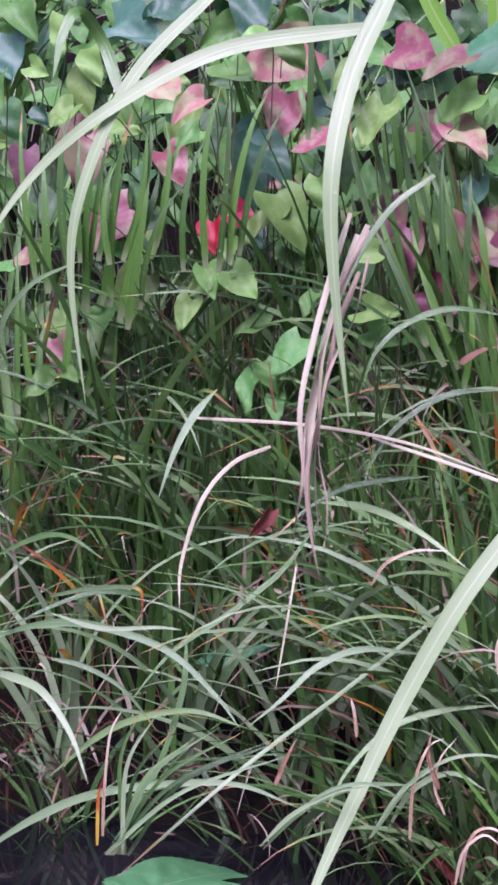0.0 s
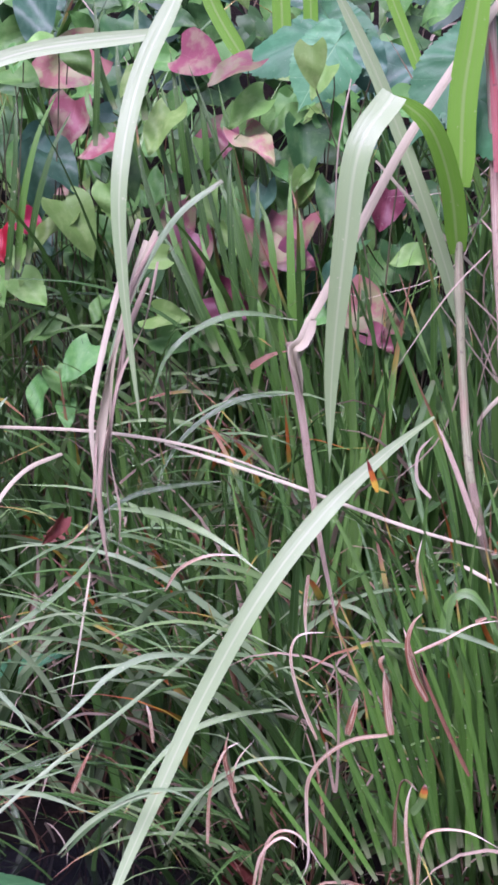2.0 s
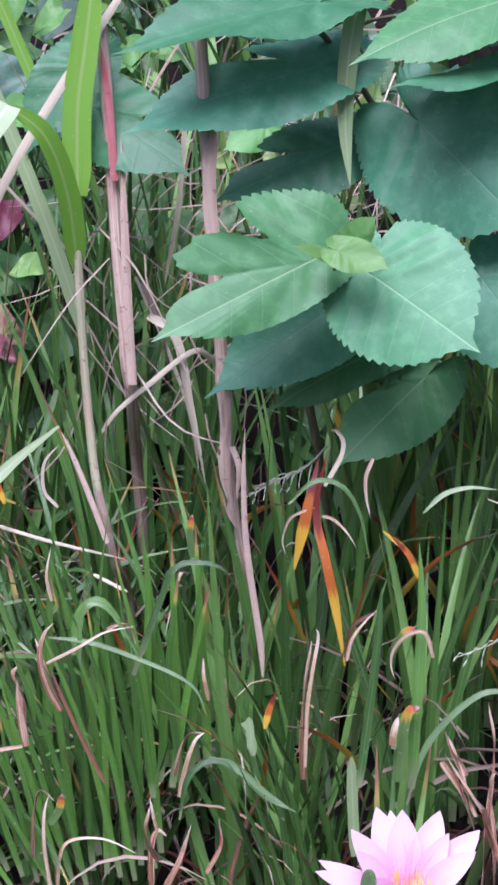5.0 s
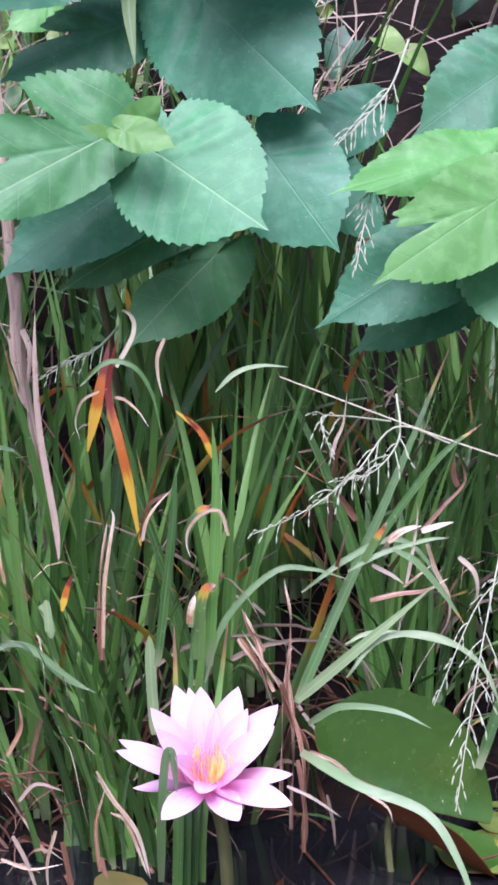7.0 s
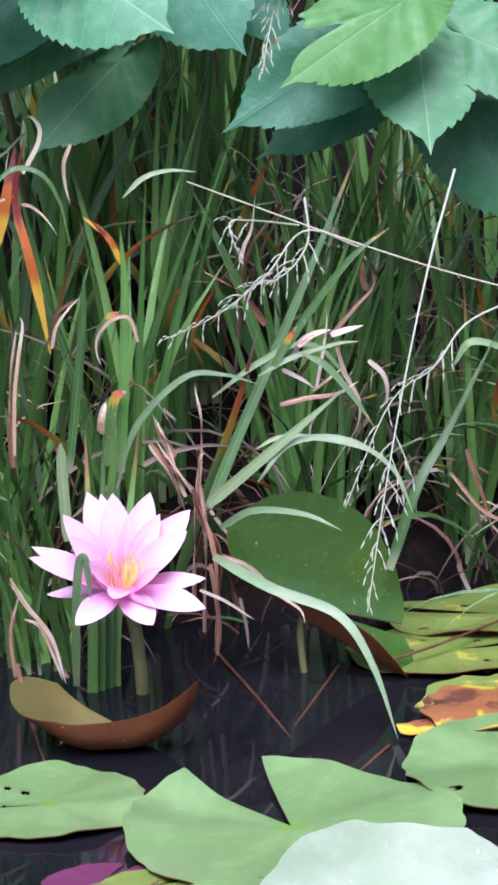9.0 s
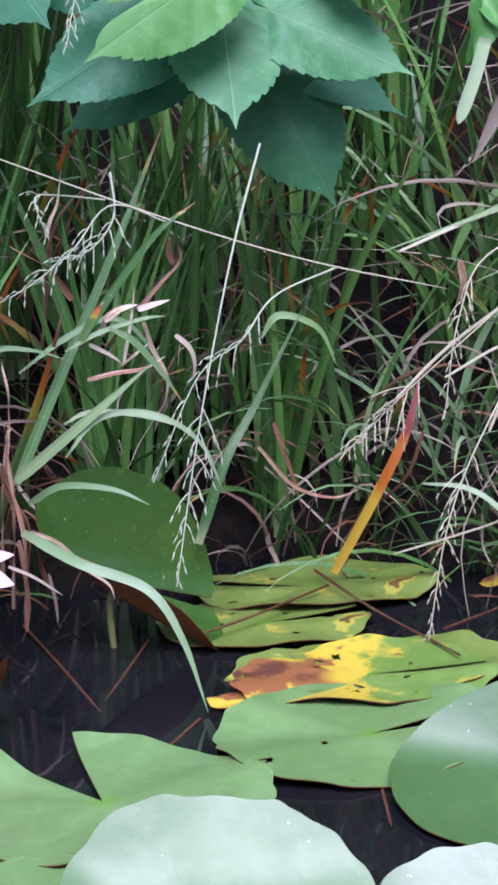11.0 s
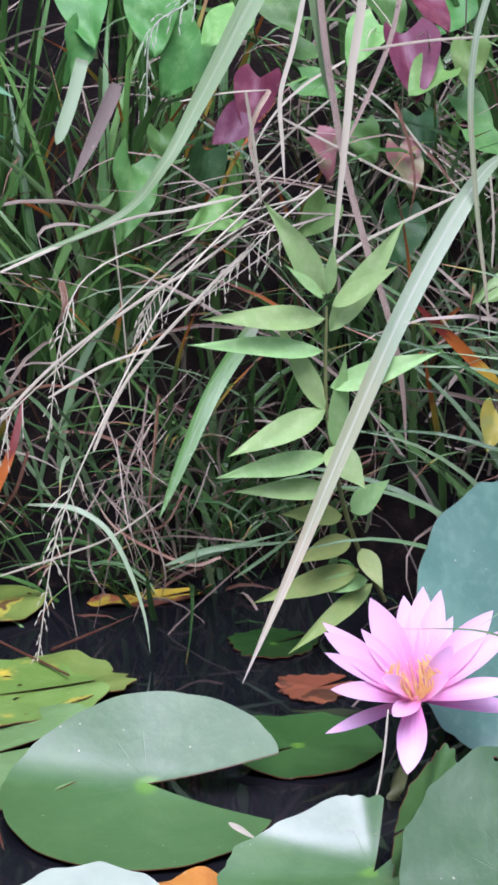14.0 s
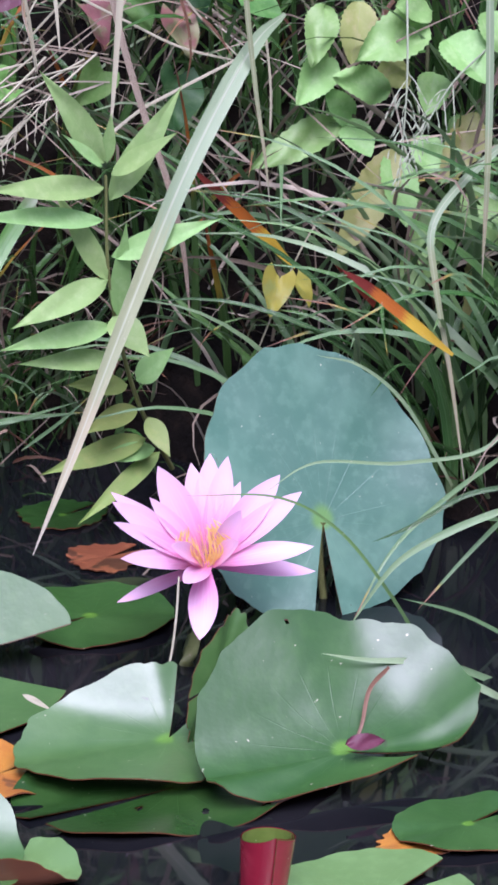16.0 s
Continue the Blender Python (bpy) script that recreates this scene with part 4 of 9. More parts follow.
WILD = np.random.default_rng(11)
for k in range(14):
    x = -1.14 + 0.053 * k + WILD.uniform(-0.02, 0.02)
    y = float(shore(x)) + WILD.uniform(0.12, 0.3)
    leaves = []
    for _ in range(6):
        place = (x + WILD.uniform(-0.06, 0.06), y + WILD.uniform(-0.06, 0.03), WILD.uniform(0.42, 0.74))
        mat = (HEART_LIGHT, HEART_GREEN, HEART_LIGHT, HEART_TEAL, HEART_MIXED, HEART_GREEN, HEART_GREEN)[int(WILD.integers(0, 7))]
        leaves.append((place, WILD.uniform(0.018, 0.044), mat, WILD.uniform(-90, 90)))
    heart_plant((x, y, float(bank_height(x, y))), leaves, "heart-leaved plant with green and pinkish leaves")

# ---- reeds: stems, hanging blades ----


def reed_blade(points, width, material, label, face=(0, -1, 0.35), twist=0.0, tip=2.5, root=0.7, fold=0.22, name="reed_blade"):
    straw = name == "dry_straw"
    b = ribbon(Bag(), points, width * (0.42 if straw else 0.9), 34, face, -0.5 if straw else fold, twist, tip, root)
    if not straw:
        return part("leaf", b.mesh("leaf", material, shift=CLUMP.location), CLUMP, label)
    ob = new(name, b.mesh(name, material, shift=points[0]))
    ob.location = points[0]
    return tagged(ob, label, "straw", "dry straws")


def clump(place, label, name="reed_grass", category="grass"):
    """The plant to which the leaves built next belong."""
    return thing(name, down(place, 0.05), label, category)


CLUMP = clump((-0.623, 2.3, 0.674), "tall reed grass with long pale arching leaves")


PALE_REED = "long pale green arching reed leaf with white midrib"
reed_blade([(-0.738, 2.25, 0.789), (-0.805, 2.2, 0.71), (-0.839, 2.16, 0.618), (-0.846, 2.14, 0.541), (-0.827, 2.12, 0.428)], 0.014, REED_BLADE, PALE_REED)
reed_blade([(-0.609, 2.25, 0.747), (-0.729, 2.22, 0.73), (-0.82, 2.18, 0.681), (-0.887, 2.16, 0.623), (-0.936, 2.12, 0.542)], 0.017, REED_BLADE, PALE_REED)
reed_blade([(-0.571, 2.2, 0.783), (-0.597, 2.16, 0.708), (-0.604, 2.12, 0.629), (-0.598, 2.1, 0.547), (-0.58, 2.08, 0.425)], 0.02, REED_BLADE, "broad pale reed leaf hanging straight down")
CLUMP = clump((-0.329, 2.2, 0.547), "reed grass with bent pale and fresh green leaves")
reed_blade([(-0.346, 2.14, 0.429), (-0.385, 2.106, 0.399), (-0.43, 2.071, 0.353), (-0.474, 2.037, 0.291), (-0.514, 2.003, 0.214), (-0.541, 1.969, 0.148), (-0.565, 1.934, 0.084), (-0.576, 1.9, 0.039)], 0.0185, REED_BLADE, "long pale reed leaf arching down to the water", tip=4, root=0.15)
reed_blade([(-0.37, 2.1, 0.692), (-0.393, 2.07, 0.65), (-0.404, 2.06, 0.571), (-0.415, 2.06, 0.476), (-0.418, 2.06, 0.401)], 0.026, REED_BLADE, "broad bent pale reed leaf hanging down", root=0.95)
reed_blade([(-0.329, 2.16, 0.563), (-0.332, 2.14, 0.62), (-0.345, 2.12, 0.666), (-0.371, 2.1, 0.692)], 0.022, REED_FRESH, "fresh green reed leaf bending over from its stem", tip=8, face=(0.4, -1, 0.5))
reed_blade([(-0.328, 2.17, 0.616), (-0.325, 2.17, 0.688), (-0.316, 2.17, 0.743), (-0.306, 2.17, 0.806)], 0.027, REED_FRESH, "fresh green upright reed leaf", tip=8)
reed_blade([(-0.331, 2.2, 0.499), (-0.357, 2.2, 0.585), (-0.4, 2.2, 0.703), (-0.443, 2.2, 0.793)], 0.014, REED_BLADE, PALE_REED, tip=9)
reed_blade([(-0.367, 2.22, 0.707), (-0.386, 2.22, 0.755), (-0.404, 2.22, 0.802)], 0.012, REED_FRESH, "fresh green upright reed leaf", tip=9)
CLUMP = clump((-0.551, 2.5, 0.746), "fresh green reed shoots behind the leaves")
reed_blade([(-0.589, 2.5, 0.731), (-0.614, 2.5, 0.774), (-0.633, 2.5, 0.823)], 0.018, REED_FRESH, "fresh green upright reed leaf", tip=9)
reed_blade([(-0.548, 2.5, 0.741), (-0.55, 2.5, 0.821)], 0.02, REED_FRESH, "fresh green upright reed leaf", tip=9)
reed_blade([(-0.52, 2.5, 0.73), (-0.521, 2.5, 0.82)], 0.016, REED_FRESH, "fresh green upright reed leaf", tip=9)
reed_blade([(-0.856, 2.3, 0.691), (-0.882, 2.32, 0.742), (-0.896, 2.3, 0.767), (-0.904, 2.28, 0.747), (-0.907, 2.26, 0.707)], 0.013, WIDE, "green reed leaf arching over", tip=6)
ARC = "narrow arching grass leaf hanging over the edge"
CLUMP = clump((-0.8, 2.25, 0.2), "grass clump with long arching leaves over the water")
reed_blade([(-0.947, 2.15, 0.204), (-0.884, 2.13, 0.228), (-0.823, 2.11, 0.236), (-0.748, 2.09, 0.223), (-0.696, 2.07, 0.191), (-0.667, 2.05, 0.167)], 0.0083, PALE, ARC, tip=3, root=0.15)
reed_blade([(-0.937, 2.15, 0.179), (-0.907, 2.13, 0.181), (-0.869, 2.11, 0.174), (-0.835, 2.09, 0.143), (-0.812, 2.07, 0.105)], 0.0093, PALE, ARC, tip=3, root=0.15)
reed_blade([(-0.934, 2.15, 0.282), (-0.882, 2.13, 0.306), (-0.842, 2.11, 0.313), (-0.801, 2.09, 0.298)], 0.0059, GREEN, ARC, tip=3, root=0.15)
reed_blade([(-0.734, 2.2, 0.434), (-0.748, 2.18, 0.413), (-0.76, 2.16, 0.383), (-0.769, 2.14, 0.344)], 0.0083, PALE, ARC, tip=3, root=0.15)
reed_blade([(-0.964, 2.15, -0.001), (-0.888, 2.13, 0.052), (-0.81, 2.11, 0.088), (-0.694, 2.09, 0.109), (-0.622, 2.07, 0.098)], 0.0093, PALE, ARC, tip=3, root=0.15)
reed_blade([(-0.644, 2.2, 0.337), (-0.592, 2.18, 0.337), (-0.542, 2.16, 0.322), (-0.493, 2.14, 0.294)], 0.0074, GREEN, ARC, tip=3, root=0.15)
reed_blade([(-0.624, 2.15, 0.333), (-0.654, 2.13, 0.288), (-0.698, 2.11, 0.251), (-0.743, 2.09, 0.218), (-0.775, 2.07, 0.176)], 0.0059, GREEN, ARC, tip=3, root=0.15)
reed_blade([(-0.473, 2.2, 0.503), (-0.517, 2.18, 0.51), (-0.552, 2.16, 0.498), (-0.573, 2.14, 0.476), (-0.58, 2.12, 0.447)], 0.0064, GREEN, ARC, tip=3, root=0.15)
reed_blade([(-0.68, 2.15, 0.035), (-0.635, 2.13, 0.081), (-0.579, 2.11, 0.11), (-0.525, 2.09, 0.119)], 0.0074, PALE, ARC, tip=3, root=0.15)
reed_blade([(-0.748, 2.15, 0.225), (-0.746, 2.13, 0.174), (-0.767, 2.11, 0.102), (-0.8, 2.09, 0.045)], 0.0069, GREEN, ARC, tip=3, root=0.15)
reed_blade([(-0.946, 2.2, 0.454), (-0.925, 2.18, 0.497), (-0.889, 2.16, 0.529), (-0.838, 2.14, 0.55)], 0.0074, PALE, ARC, tip=3, root=0.15)
reed_blade([(-0.542, 2.2, 0.363), (-0.572, 2.18, 0.362), (-0.607, 2.16, 0.356), (-0.636, 2.14, 0.339), (-0.661, 2.12, 0.314)], 0.0054, GREEN, ARC, tip=3, root=0.15)
reed_blade([(-0.53, 2.15, 0.217), (-0.584, 2.13, 0.223), (-0.618, 2.11, 0.21), (-0.643, 2.09, 0.185), (-0.669, 2.07, 0.163)], 0.0069, PALE, ARC, tip=3, root=0.15)
reed_blade([(-0.478, 2.2, 0.44), (-0.522, 2.18, 0.436), (-0.562, 2.16, 0.409), (-0.586, 2.14, 0.367)], 0.0059, GREEN, ARC, tip=3, root=0.15)
reed_blade([(-0.769, 2.15, 0.254), (-0.793, 2.13, 0.262), (-0.822, 2.11, 0.264), (-0.856, 2.09, 0.252), (-0.891, 2.07, 0.234)], 0.0054, GREEN, ARC, tip=3, root=0.15)
reed_blade([(-0.884, 2.15, 0.084), (-0.811, 2.13, 0.14), (-0.735, 2.11, 0.165), (-0.673, 2.09, 0.158)], 0.0074, GREEN, ARC, tip=3, root=0.15)
reed_blade([(-0.471, 2.15, 0.177), (-0.515, 2.13, 0.174), (-0.554, 2.11, 0.161), (-0.584, 2.09, 0.13), (-0.598, 2.07, 0.1)], 0.0064, GREEN, ARC, tip=3, root=0.15)
reed_blade([(-0.57, 2.15, 0.056), (-0.54, 2.13, 0.103), (-0.501, 2.11, 0.126), (-0.467, 2.09, 0.119)], 0.0064, PALE, ARC, tip=3, root=0.15)
# sedge between the heart-leaved plants
FAN = np.random.default_rng(5)
for root, tip, count, step_x in (((-0.608, 2.4, 0.469), (-0.679, 2.44, 0.706), 9, 0.011), ((-0.587, 2.38, 0.45), (-0.653, 2.41, 0.611), 6, 0.012), ((-0.551, 2.36, 0.411), (-0.57, 2.38, 0.56), 6, 0.017), ((-0.863, 2.36, 0.491), (-0.828, 2.37, 0.666), 7, -0.012), ((-0.669, 2.47, 0.609), (-0.715, 2.5, 0.755), 5, 0.012),
        ((-0.965, 2.36, 0.53), (-0.98, 2.39, 0.659), 6, 0.012), ((-0.816, 2.36, 0.553), (-0.802, 2.39, 0.679), 5, 0.012), ((-0.56, 2.36, 0.488), (-0.58, 2.39, 0.636), 5, 0.013), ((-0.699, 2.36, 0.678), (-0.718, 2.39, 0.767), 5, 0.012), ((-0.992, 2.36, 0.404), (-1.007, 2.39, 0.522), 6, 0.012), ((-0.89, 2.36, 0.558), (-0.885, 2.39, 0.647), 5, 0.011)):
    for k in range(count):
        r = np.array(root) + [k * step_x + FAN.uniform(-0.006, 0.006), 0.006 * k, FAN.uniform(-0.03, 0.01)]
        t = np.array(tip) + [k * step_x * 1.25 + FAN.uniform(-0.015, 0.015), 0.006 * k, FAN.uniform(-0.06, 0.025)]
        bow = np.array([FAN.uniform(-0.008, 0.012), -0.01, 0.0])
        reed_blade([tuple(r), tuple(r * 0.6 + t * 0.4 + bow), tuple(r * 0.25 + t * 0.75 + bow), tuple(t)], FAN.uniform(0.0065, 0.01), SEDGE_DARK, "dark green sedge blade among the leaves", tip=2.6, name="sedge_blade")
# straws
reed_blade([(-0.284, 2.2, 0.789), (-0.366, 2.15, 0.661), (-0.424, 2.12, 0.548), (-0.452, 2.1, 0.494)], 0.019, STRAW, "pale dry straw leaning to a bent knot", tip=12, name="dry_straw")
reed_blade([(-0.459, 2.1, 0.494), (-0.449, 2.1, 0.435), (-0.437, 2.1, 0.342), (-0.414, 2.09, 0.236)], 0.016, STEM_PINK, "brownish dry straw hanging from the knot", tip=3, name="dry_straw")
reed_blade([(-0.439, 2.1, 0.496), (-0.445, 2.09, 0.487), (-0.453, 2.1, 0.467), (-0.447, 2.1, 0.426)], 0.008, STRAW, "crumpled pale straw at the knot", tip=3, twist=150, name="dry_straw")
for k in range(4):
    reed_blade([(-0.439, 2.095, 0.514), (-0.446, 2.09, 0.496), (-0.453, 2.088, 0.488), (-0.449, 2.09, 0.468), (-0.447, 2.095, 0.449)], 0.03 - 0.004 * k, STRAW, "crumpled sheath of a bent dry straw", tip=3, twist=90 * k - 130, fold=0.5, name="dry_straw")
reed_blade([(-0.754, 2.2, 0.408), (-0.641, 2.16, 0.41), (-0.547, 2.14, 0.4), (-0.46, 2.12, 0.376)], 0.007, STRAW, "pale straw lying across the grass", tip=5, name="dry_straw")
reed_blade([(-0.413, 2.25, 0.636), (-0.36, 2.25, 0.577), (-0.317, 2.25, 0.533)], 0.007, STRAW, "thin pale straw behind the reed", tip=9, name="dry_straw")
reed_blade([(-0.537, 2.2, 0.622), (-0.571, 2.18, 0.594), (-0.598, 2.16, 0.547), (-0.618, 2.14, 0.487), (-0.627, 2.12, 0.412), (-0.633, 2.12, 0.354)], 0.013, PALE, "drooping half dry reed leaf", tip=5, name="dry_straw")
for k, (dx, w, m) in enumerate([(0, 0.024, STRAW), (12, 0.016, STRAW), (-8, 0.013, STRAW), (20, 0.008, STEM_PINK), (8, 0.012, DRY), (-14, 0.006, STEM_PINK), (28, 0.007, DRY)]):
    o = dx * 0.0005
    pts = [(-0.585, 2.13, 0.575), (-0.602, 2.12, 0.527), (-0.614, 2.11, 0.471), (-0.621, 2.1, 0.415), (-0.622, 2.1, 0.367), (-0.615, 2.1, 0.317)]
    reed_blade([(x + o * (1 + 0.5 * math.sin(i * 2.1 + k)), y - 0.002 * k, z + 0.01 * k * math.sin(k)) for i, (x, y, z) in enumerate(pts)], w, m, "tangle of withered reed leaf hanging in a bundle", twist=120 * (k - 2), tip=4, name="dry_straw")
reed_blade([(-0.685, 2.2, 0.385), (-0.711, 2.17, 0.373), (-0.73, 2.14, 0.343), (-0.742, 2.12, 0.291), (-0.737, 2.1, 0.256)], 0.01, STRAW, "pale withered leaf curving down", tip=5, name="dry_straw")
reed_blade([(-0.662, 2.2, 0.281), (-0.658, 2.15, 0.23), (-0.652, 2.1, 0.189)], 0.005, STRAW, "thin pale straw hanging down", tip=4, name="dry_straw")
reed_blade([(-0.53, 2.2, 0.244), (-0.596, 2.1, 0.19), (-0.661, 2.02, 0.138), (-0.745, 1.95, 0.06)], 0.009, PALE, "pale leaf sloping down to the water", tip=6, name="dry_straw")
reed_blade([(-0.579, 2.15, 0.402), (-0.471, 2.12, 0.376), (-0.364, 2.1, 0.344), (-0.288, 2.1, 0.324)], 0.007, STRAW, "crooked pale straw lying in the grass", tip=9, name="dry_straw")
reed_blade([(-0.313, 2.08, 0.316), (-0.284, 2.07, 0.303)], 0.007, STRAW, "short broken straw lying in the grass", tip=12, name="dry_straw")


def reed(points, r0, r1, material, knots, label, sheath=None):
    foot = down(points[-1], 0.04)
    points = [*points, (foot[0] + 0.004, foot[1], foot[2] - 0.02)]
    ob = thing("reed", foot, label, "reed", "standing reeds")
    o = ob.location
    part("stem", tube(Bag(), points, r0, r1, 40, 10, knots).mesh("stem", material, shift=o), ob)
    for pts, w, m in sheath or ():
        part("sheath", ribbon(Bag(), pts, w, 16, (0.2, -1, 0.2), -0.6, 20, 5, 0.9).mesh("sheath", m, shift=o), ob, "dry papery sheath")


reed([(-0.329, 2.17, 0.619), (-0.326, 2.15, 0.522), (-0.317, 2.12, 0.423), (-0.308, 2.1, 0.37), (-0.299, 2.11, 0.318), (-0.294, 2.15, 0.272)], 0.0034, 0.0046, STEM_GREEN, (0.15, 0.55), "green reed stem reddening towards its foot",
     [([(-0.3, 2.075, 0.342), (-0.319, 2.085, 0.391), (-0.338, 2.1, 0.43)], 0.0045, STEM_PINK), ([(-0.308, 2.094, 0.381), (-0.299, 2.1, 0.331), (-0.294, 2.13, 0.286)], 0.006, STEM_PINK)])
reed([(-0.308, 2.2, 0.762), (-0.303, 2.19, 0.687), (-0.296, 2.17, 0.558), (-0.288, 2.16, 0.456), (-0.295, 2.24, 0.373)], 0.0055, 0.005, STEM_PINK, (0.55,), "thick pinkish reed stem with red streaks",
     [([(-0.284, 2.14, 0.462), (-0.288, 2.155, 0.54), (-0.291, 2.175, 0.664)], 0.008, STEM_PINK), ([(-0.296, 2.165, 0.628), (-0.3, 2.175, 0.683), (-0.306, 2.185, 0.738)], 0.007, SHEATH_RED)])
reed([(-0.214, 2.08, 0.782), (-0.21, 2.07, 0.665), (-0.204, 2.06, 0.529), (-0.201, 2.06, 0.467), (-0.198, 2.06, 0.386), (-0.191, 2.08, 0.301), (-0.189, 2.13, 0.226)], 0.0054, 0.0043, STEM_PINK, (0.42, 0.66, 0.7), "thick dry reed stem with a shaggy knot",
     [([(-0.199, 2.05, 0.437), (-0.2, 2.046, 0.406), (-0.198, 2.046, 0.377), (-0.193, 2.05, 0.356)], 0.009, STEM_PINK), ([(-0.201, 2.048, 0.428), (-0.202, 2.044, 0.406), (-0.199, 2.044, 0.38)], 0.006, STEM_PINK),
      ([(-0.204, 2.048, 0.384), (-0.202, 2.046, 0.402), (-0.206, 2.046, 0.424)], 0.004, WITHER),
      ([(-0.204, 2.05, 0.418), (-0.201, 2.047, 0.398), (-0.2, 2.048, 0.376)], 0.006, STRAW),
      ([(-0.195, 2.05, 0.422), (-0.189, 2.045, 0.405), (-0.192, 2.046, 0.38)], 0.005, STEM_PINK),

      ([(-0.191, 2.05, 0.404), (-0.185, 2.045, 0.396), (-0.184, 2.046, 0.386)], 0.0035, DRY),

      ([(-0.202, 2.05, 0.494), (-0.195, 2.044, 0.46), (-0.199, 2.044, 0.424)], 0.006, STEM_PINK), ([(-0.203, 2.055, 0.565), (-0.208, 2.06, 0.621), (-0.202, 2.06, 0.682)], 0.011, STEM_PINK)])
reed_blade([(-0.22, 2.2, 0.472), (-0.237, 2.18, 0.485), (-0.273, 2.16, 0.46), (-0.302, 2.15, 0.436), (-0.322, 2.15, 0.405)], 0.012, STRAW, "pale dry leaf arching between two reeds", tip=4, name="dry_straw")
reed_blade([(-0.294, 2.26, 0.542), (-0.269, 2.25, 0.484), (-0.249, 2.24, 0.427), (-0.242, 2.24, 0.373)], 0.008, STRAW, "pale straw leaning among the reeds", tip=9, name="dry_straw")
reed_blade([(-0.246, 2.3, 0.753), (-0.287, 2.3, 0.691), (-0.312, 2.3, 0.657)], 0.006, STEM_PINK, "thin side straw of a reed", tip=9, name="dry_straw")
CLUMP = clump((-0.093, 2.2, 0.723), "reed grass behind the mulberry shoot")
reed_blade([(-0.088, 2.1, 0.774), (-0.098, 2.09, 0.722), (-0.102, 2.09, 0.67), (-0.099, 2.08, 0.622)], 0.018, REED_BLADE, "pale hanging reed leaf with withered tip", tip=3)

# yellowed blades standing in the sedge
CLUMP = clump((-0.113, 2.02, 0.288), "sedge tuft with yellow and orange withered leaves", "sedge_tuft")
reed_blade([(-0.109, 2.02, 0.252), (-0.115, 2.02, 0.297), (-0.121, 2.02, 0.332), (-0.129, 2.03, 0.375), (-0.119, 2.03, 0.419)], 0.0085, YELLOWED, "orange and yellow withered blade in the sedge", name="yellowed_blade", tip=4, root=0.12)
reed_blade([(-0.148, 2.04, 0.325), (-0.136, 2.04, 0.374), (-0.127, 2.05, 0.412)], 0.011, YELLOWED, "yellow blade with rusty tip in the sedge", name="yellowed_blade", root=0.12)
CLUMP = clump((-0.25, 2.02, 0.153), "sedge tuft with crumpled pink withered leaves", "sedge_tuft")
for pts, w in (([(-0.357, 1.98, 0.214), (-0.353, 1.97, 0.239), (-0.362, 1.98, 0.256), (-0.362, 1.99, 0.261)], 0.013), ([(-0.327, 1.99, 0.234), (-0.335, 1.98, 0.259), (-0.347, 1.99, 0.283)], 0.009), ([(-0.348, 1.95, 0.12), (-0.344, 1.94, 0.154), (-0.339, 1.94, 0.174), (-0.328, 1.94, 0.167)], 0.008),
               ([(-0.14, 1.97, 0.175), (-0.137, 1.96, 0.235), (-0.131, 1.97, 0.283)], 0.011), ([(-0.292, 2, 0.287), (-0.275, 1.99, 0.292), (-0.268, 1.99, 0.276)], 0.007), ([(-0.238, 1.96, 0.181), (-0.227, 1.95, 0.212), (-0.214, 1.95, 0.217)], 0.009),
               ([(-0.248, 1.93, 0.123), (-0.255, 1.92, 0.146), (-0.254, 1.93, 0.165)], 0.011), ([(-0.073, 1.99, 0.254), (-0.067, 1.98, 0.282), (-0.05, 1.98, 0.292)], 0.006), ([(-0.194, 1.97, 0.224), (-0.197, 1.96, 0.257)], 0.006)):
    reed_blade(pts, w * 0.6, DEAD_PINK, "crumpled pink withered leaf", tip=4, twist=160, fold=0.6, name="withered_blade")
CLUMP = clump((0.263, 2.05, 0.019), "sedge tuft with an orange withered leaf", "sedge_tuft")
reed_blade([(0.256, 2, 0.036), (0.29, 1.98, 0.107), (0.314, 1.98, 0.156), (0.329, 2, 0.196)], 0.009, YELLOWED, "orange withered blade leaning over the water", name="yellowed_blade", tip=5)
CLUMP = clump((0.785, 1.9, 0.117), "sedge tuft with fallen orange leaves", "sedge_tuft")
reed_blade([(0.7, 1.9, 0.185), (0.657, 1.9, 0.231), (0.616, 1.9, 0.272)], 0.011, YELLOWED, "orange and dark red fallen blade", name="yellowed_blade", tip=5, root=0.3)
reed_blade([(0.83, 1.88, 0.087), (0.777, 1.88, 0.139), (0.726, 1.88, 0.189)], 0.013, YELLOWED, "orange and dark red fallen blade", name="yellowed_blade", tip=5, root=0.3)
reed_blade([(0.73, 1.66, 0.174), (0.693, 1.66, 0.206), (0.667, 1.66, 0.229), (0.646, 1.66, 0.245)], 0.0095, YELLOWED, "orange fallen blade with a dark red end", name="yellowed_blade", tip=5, root=0.3)
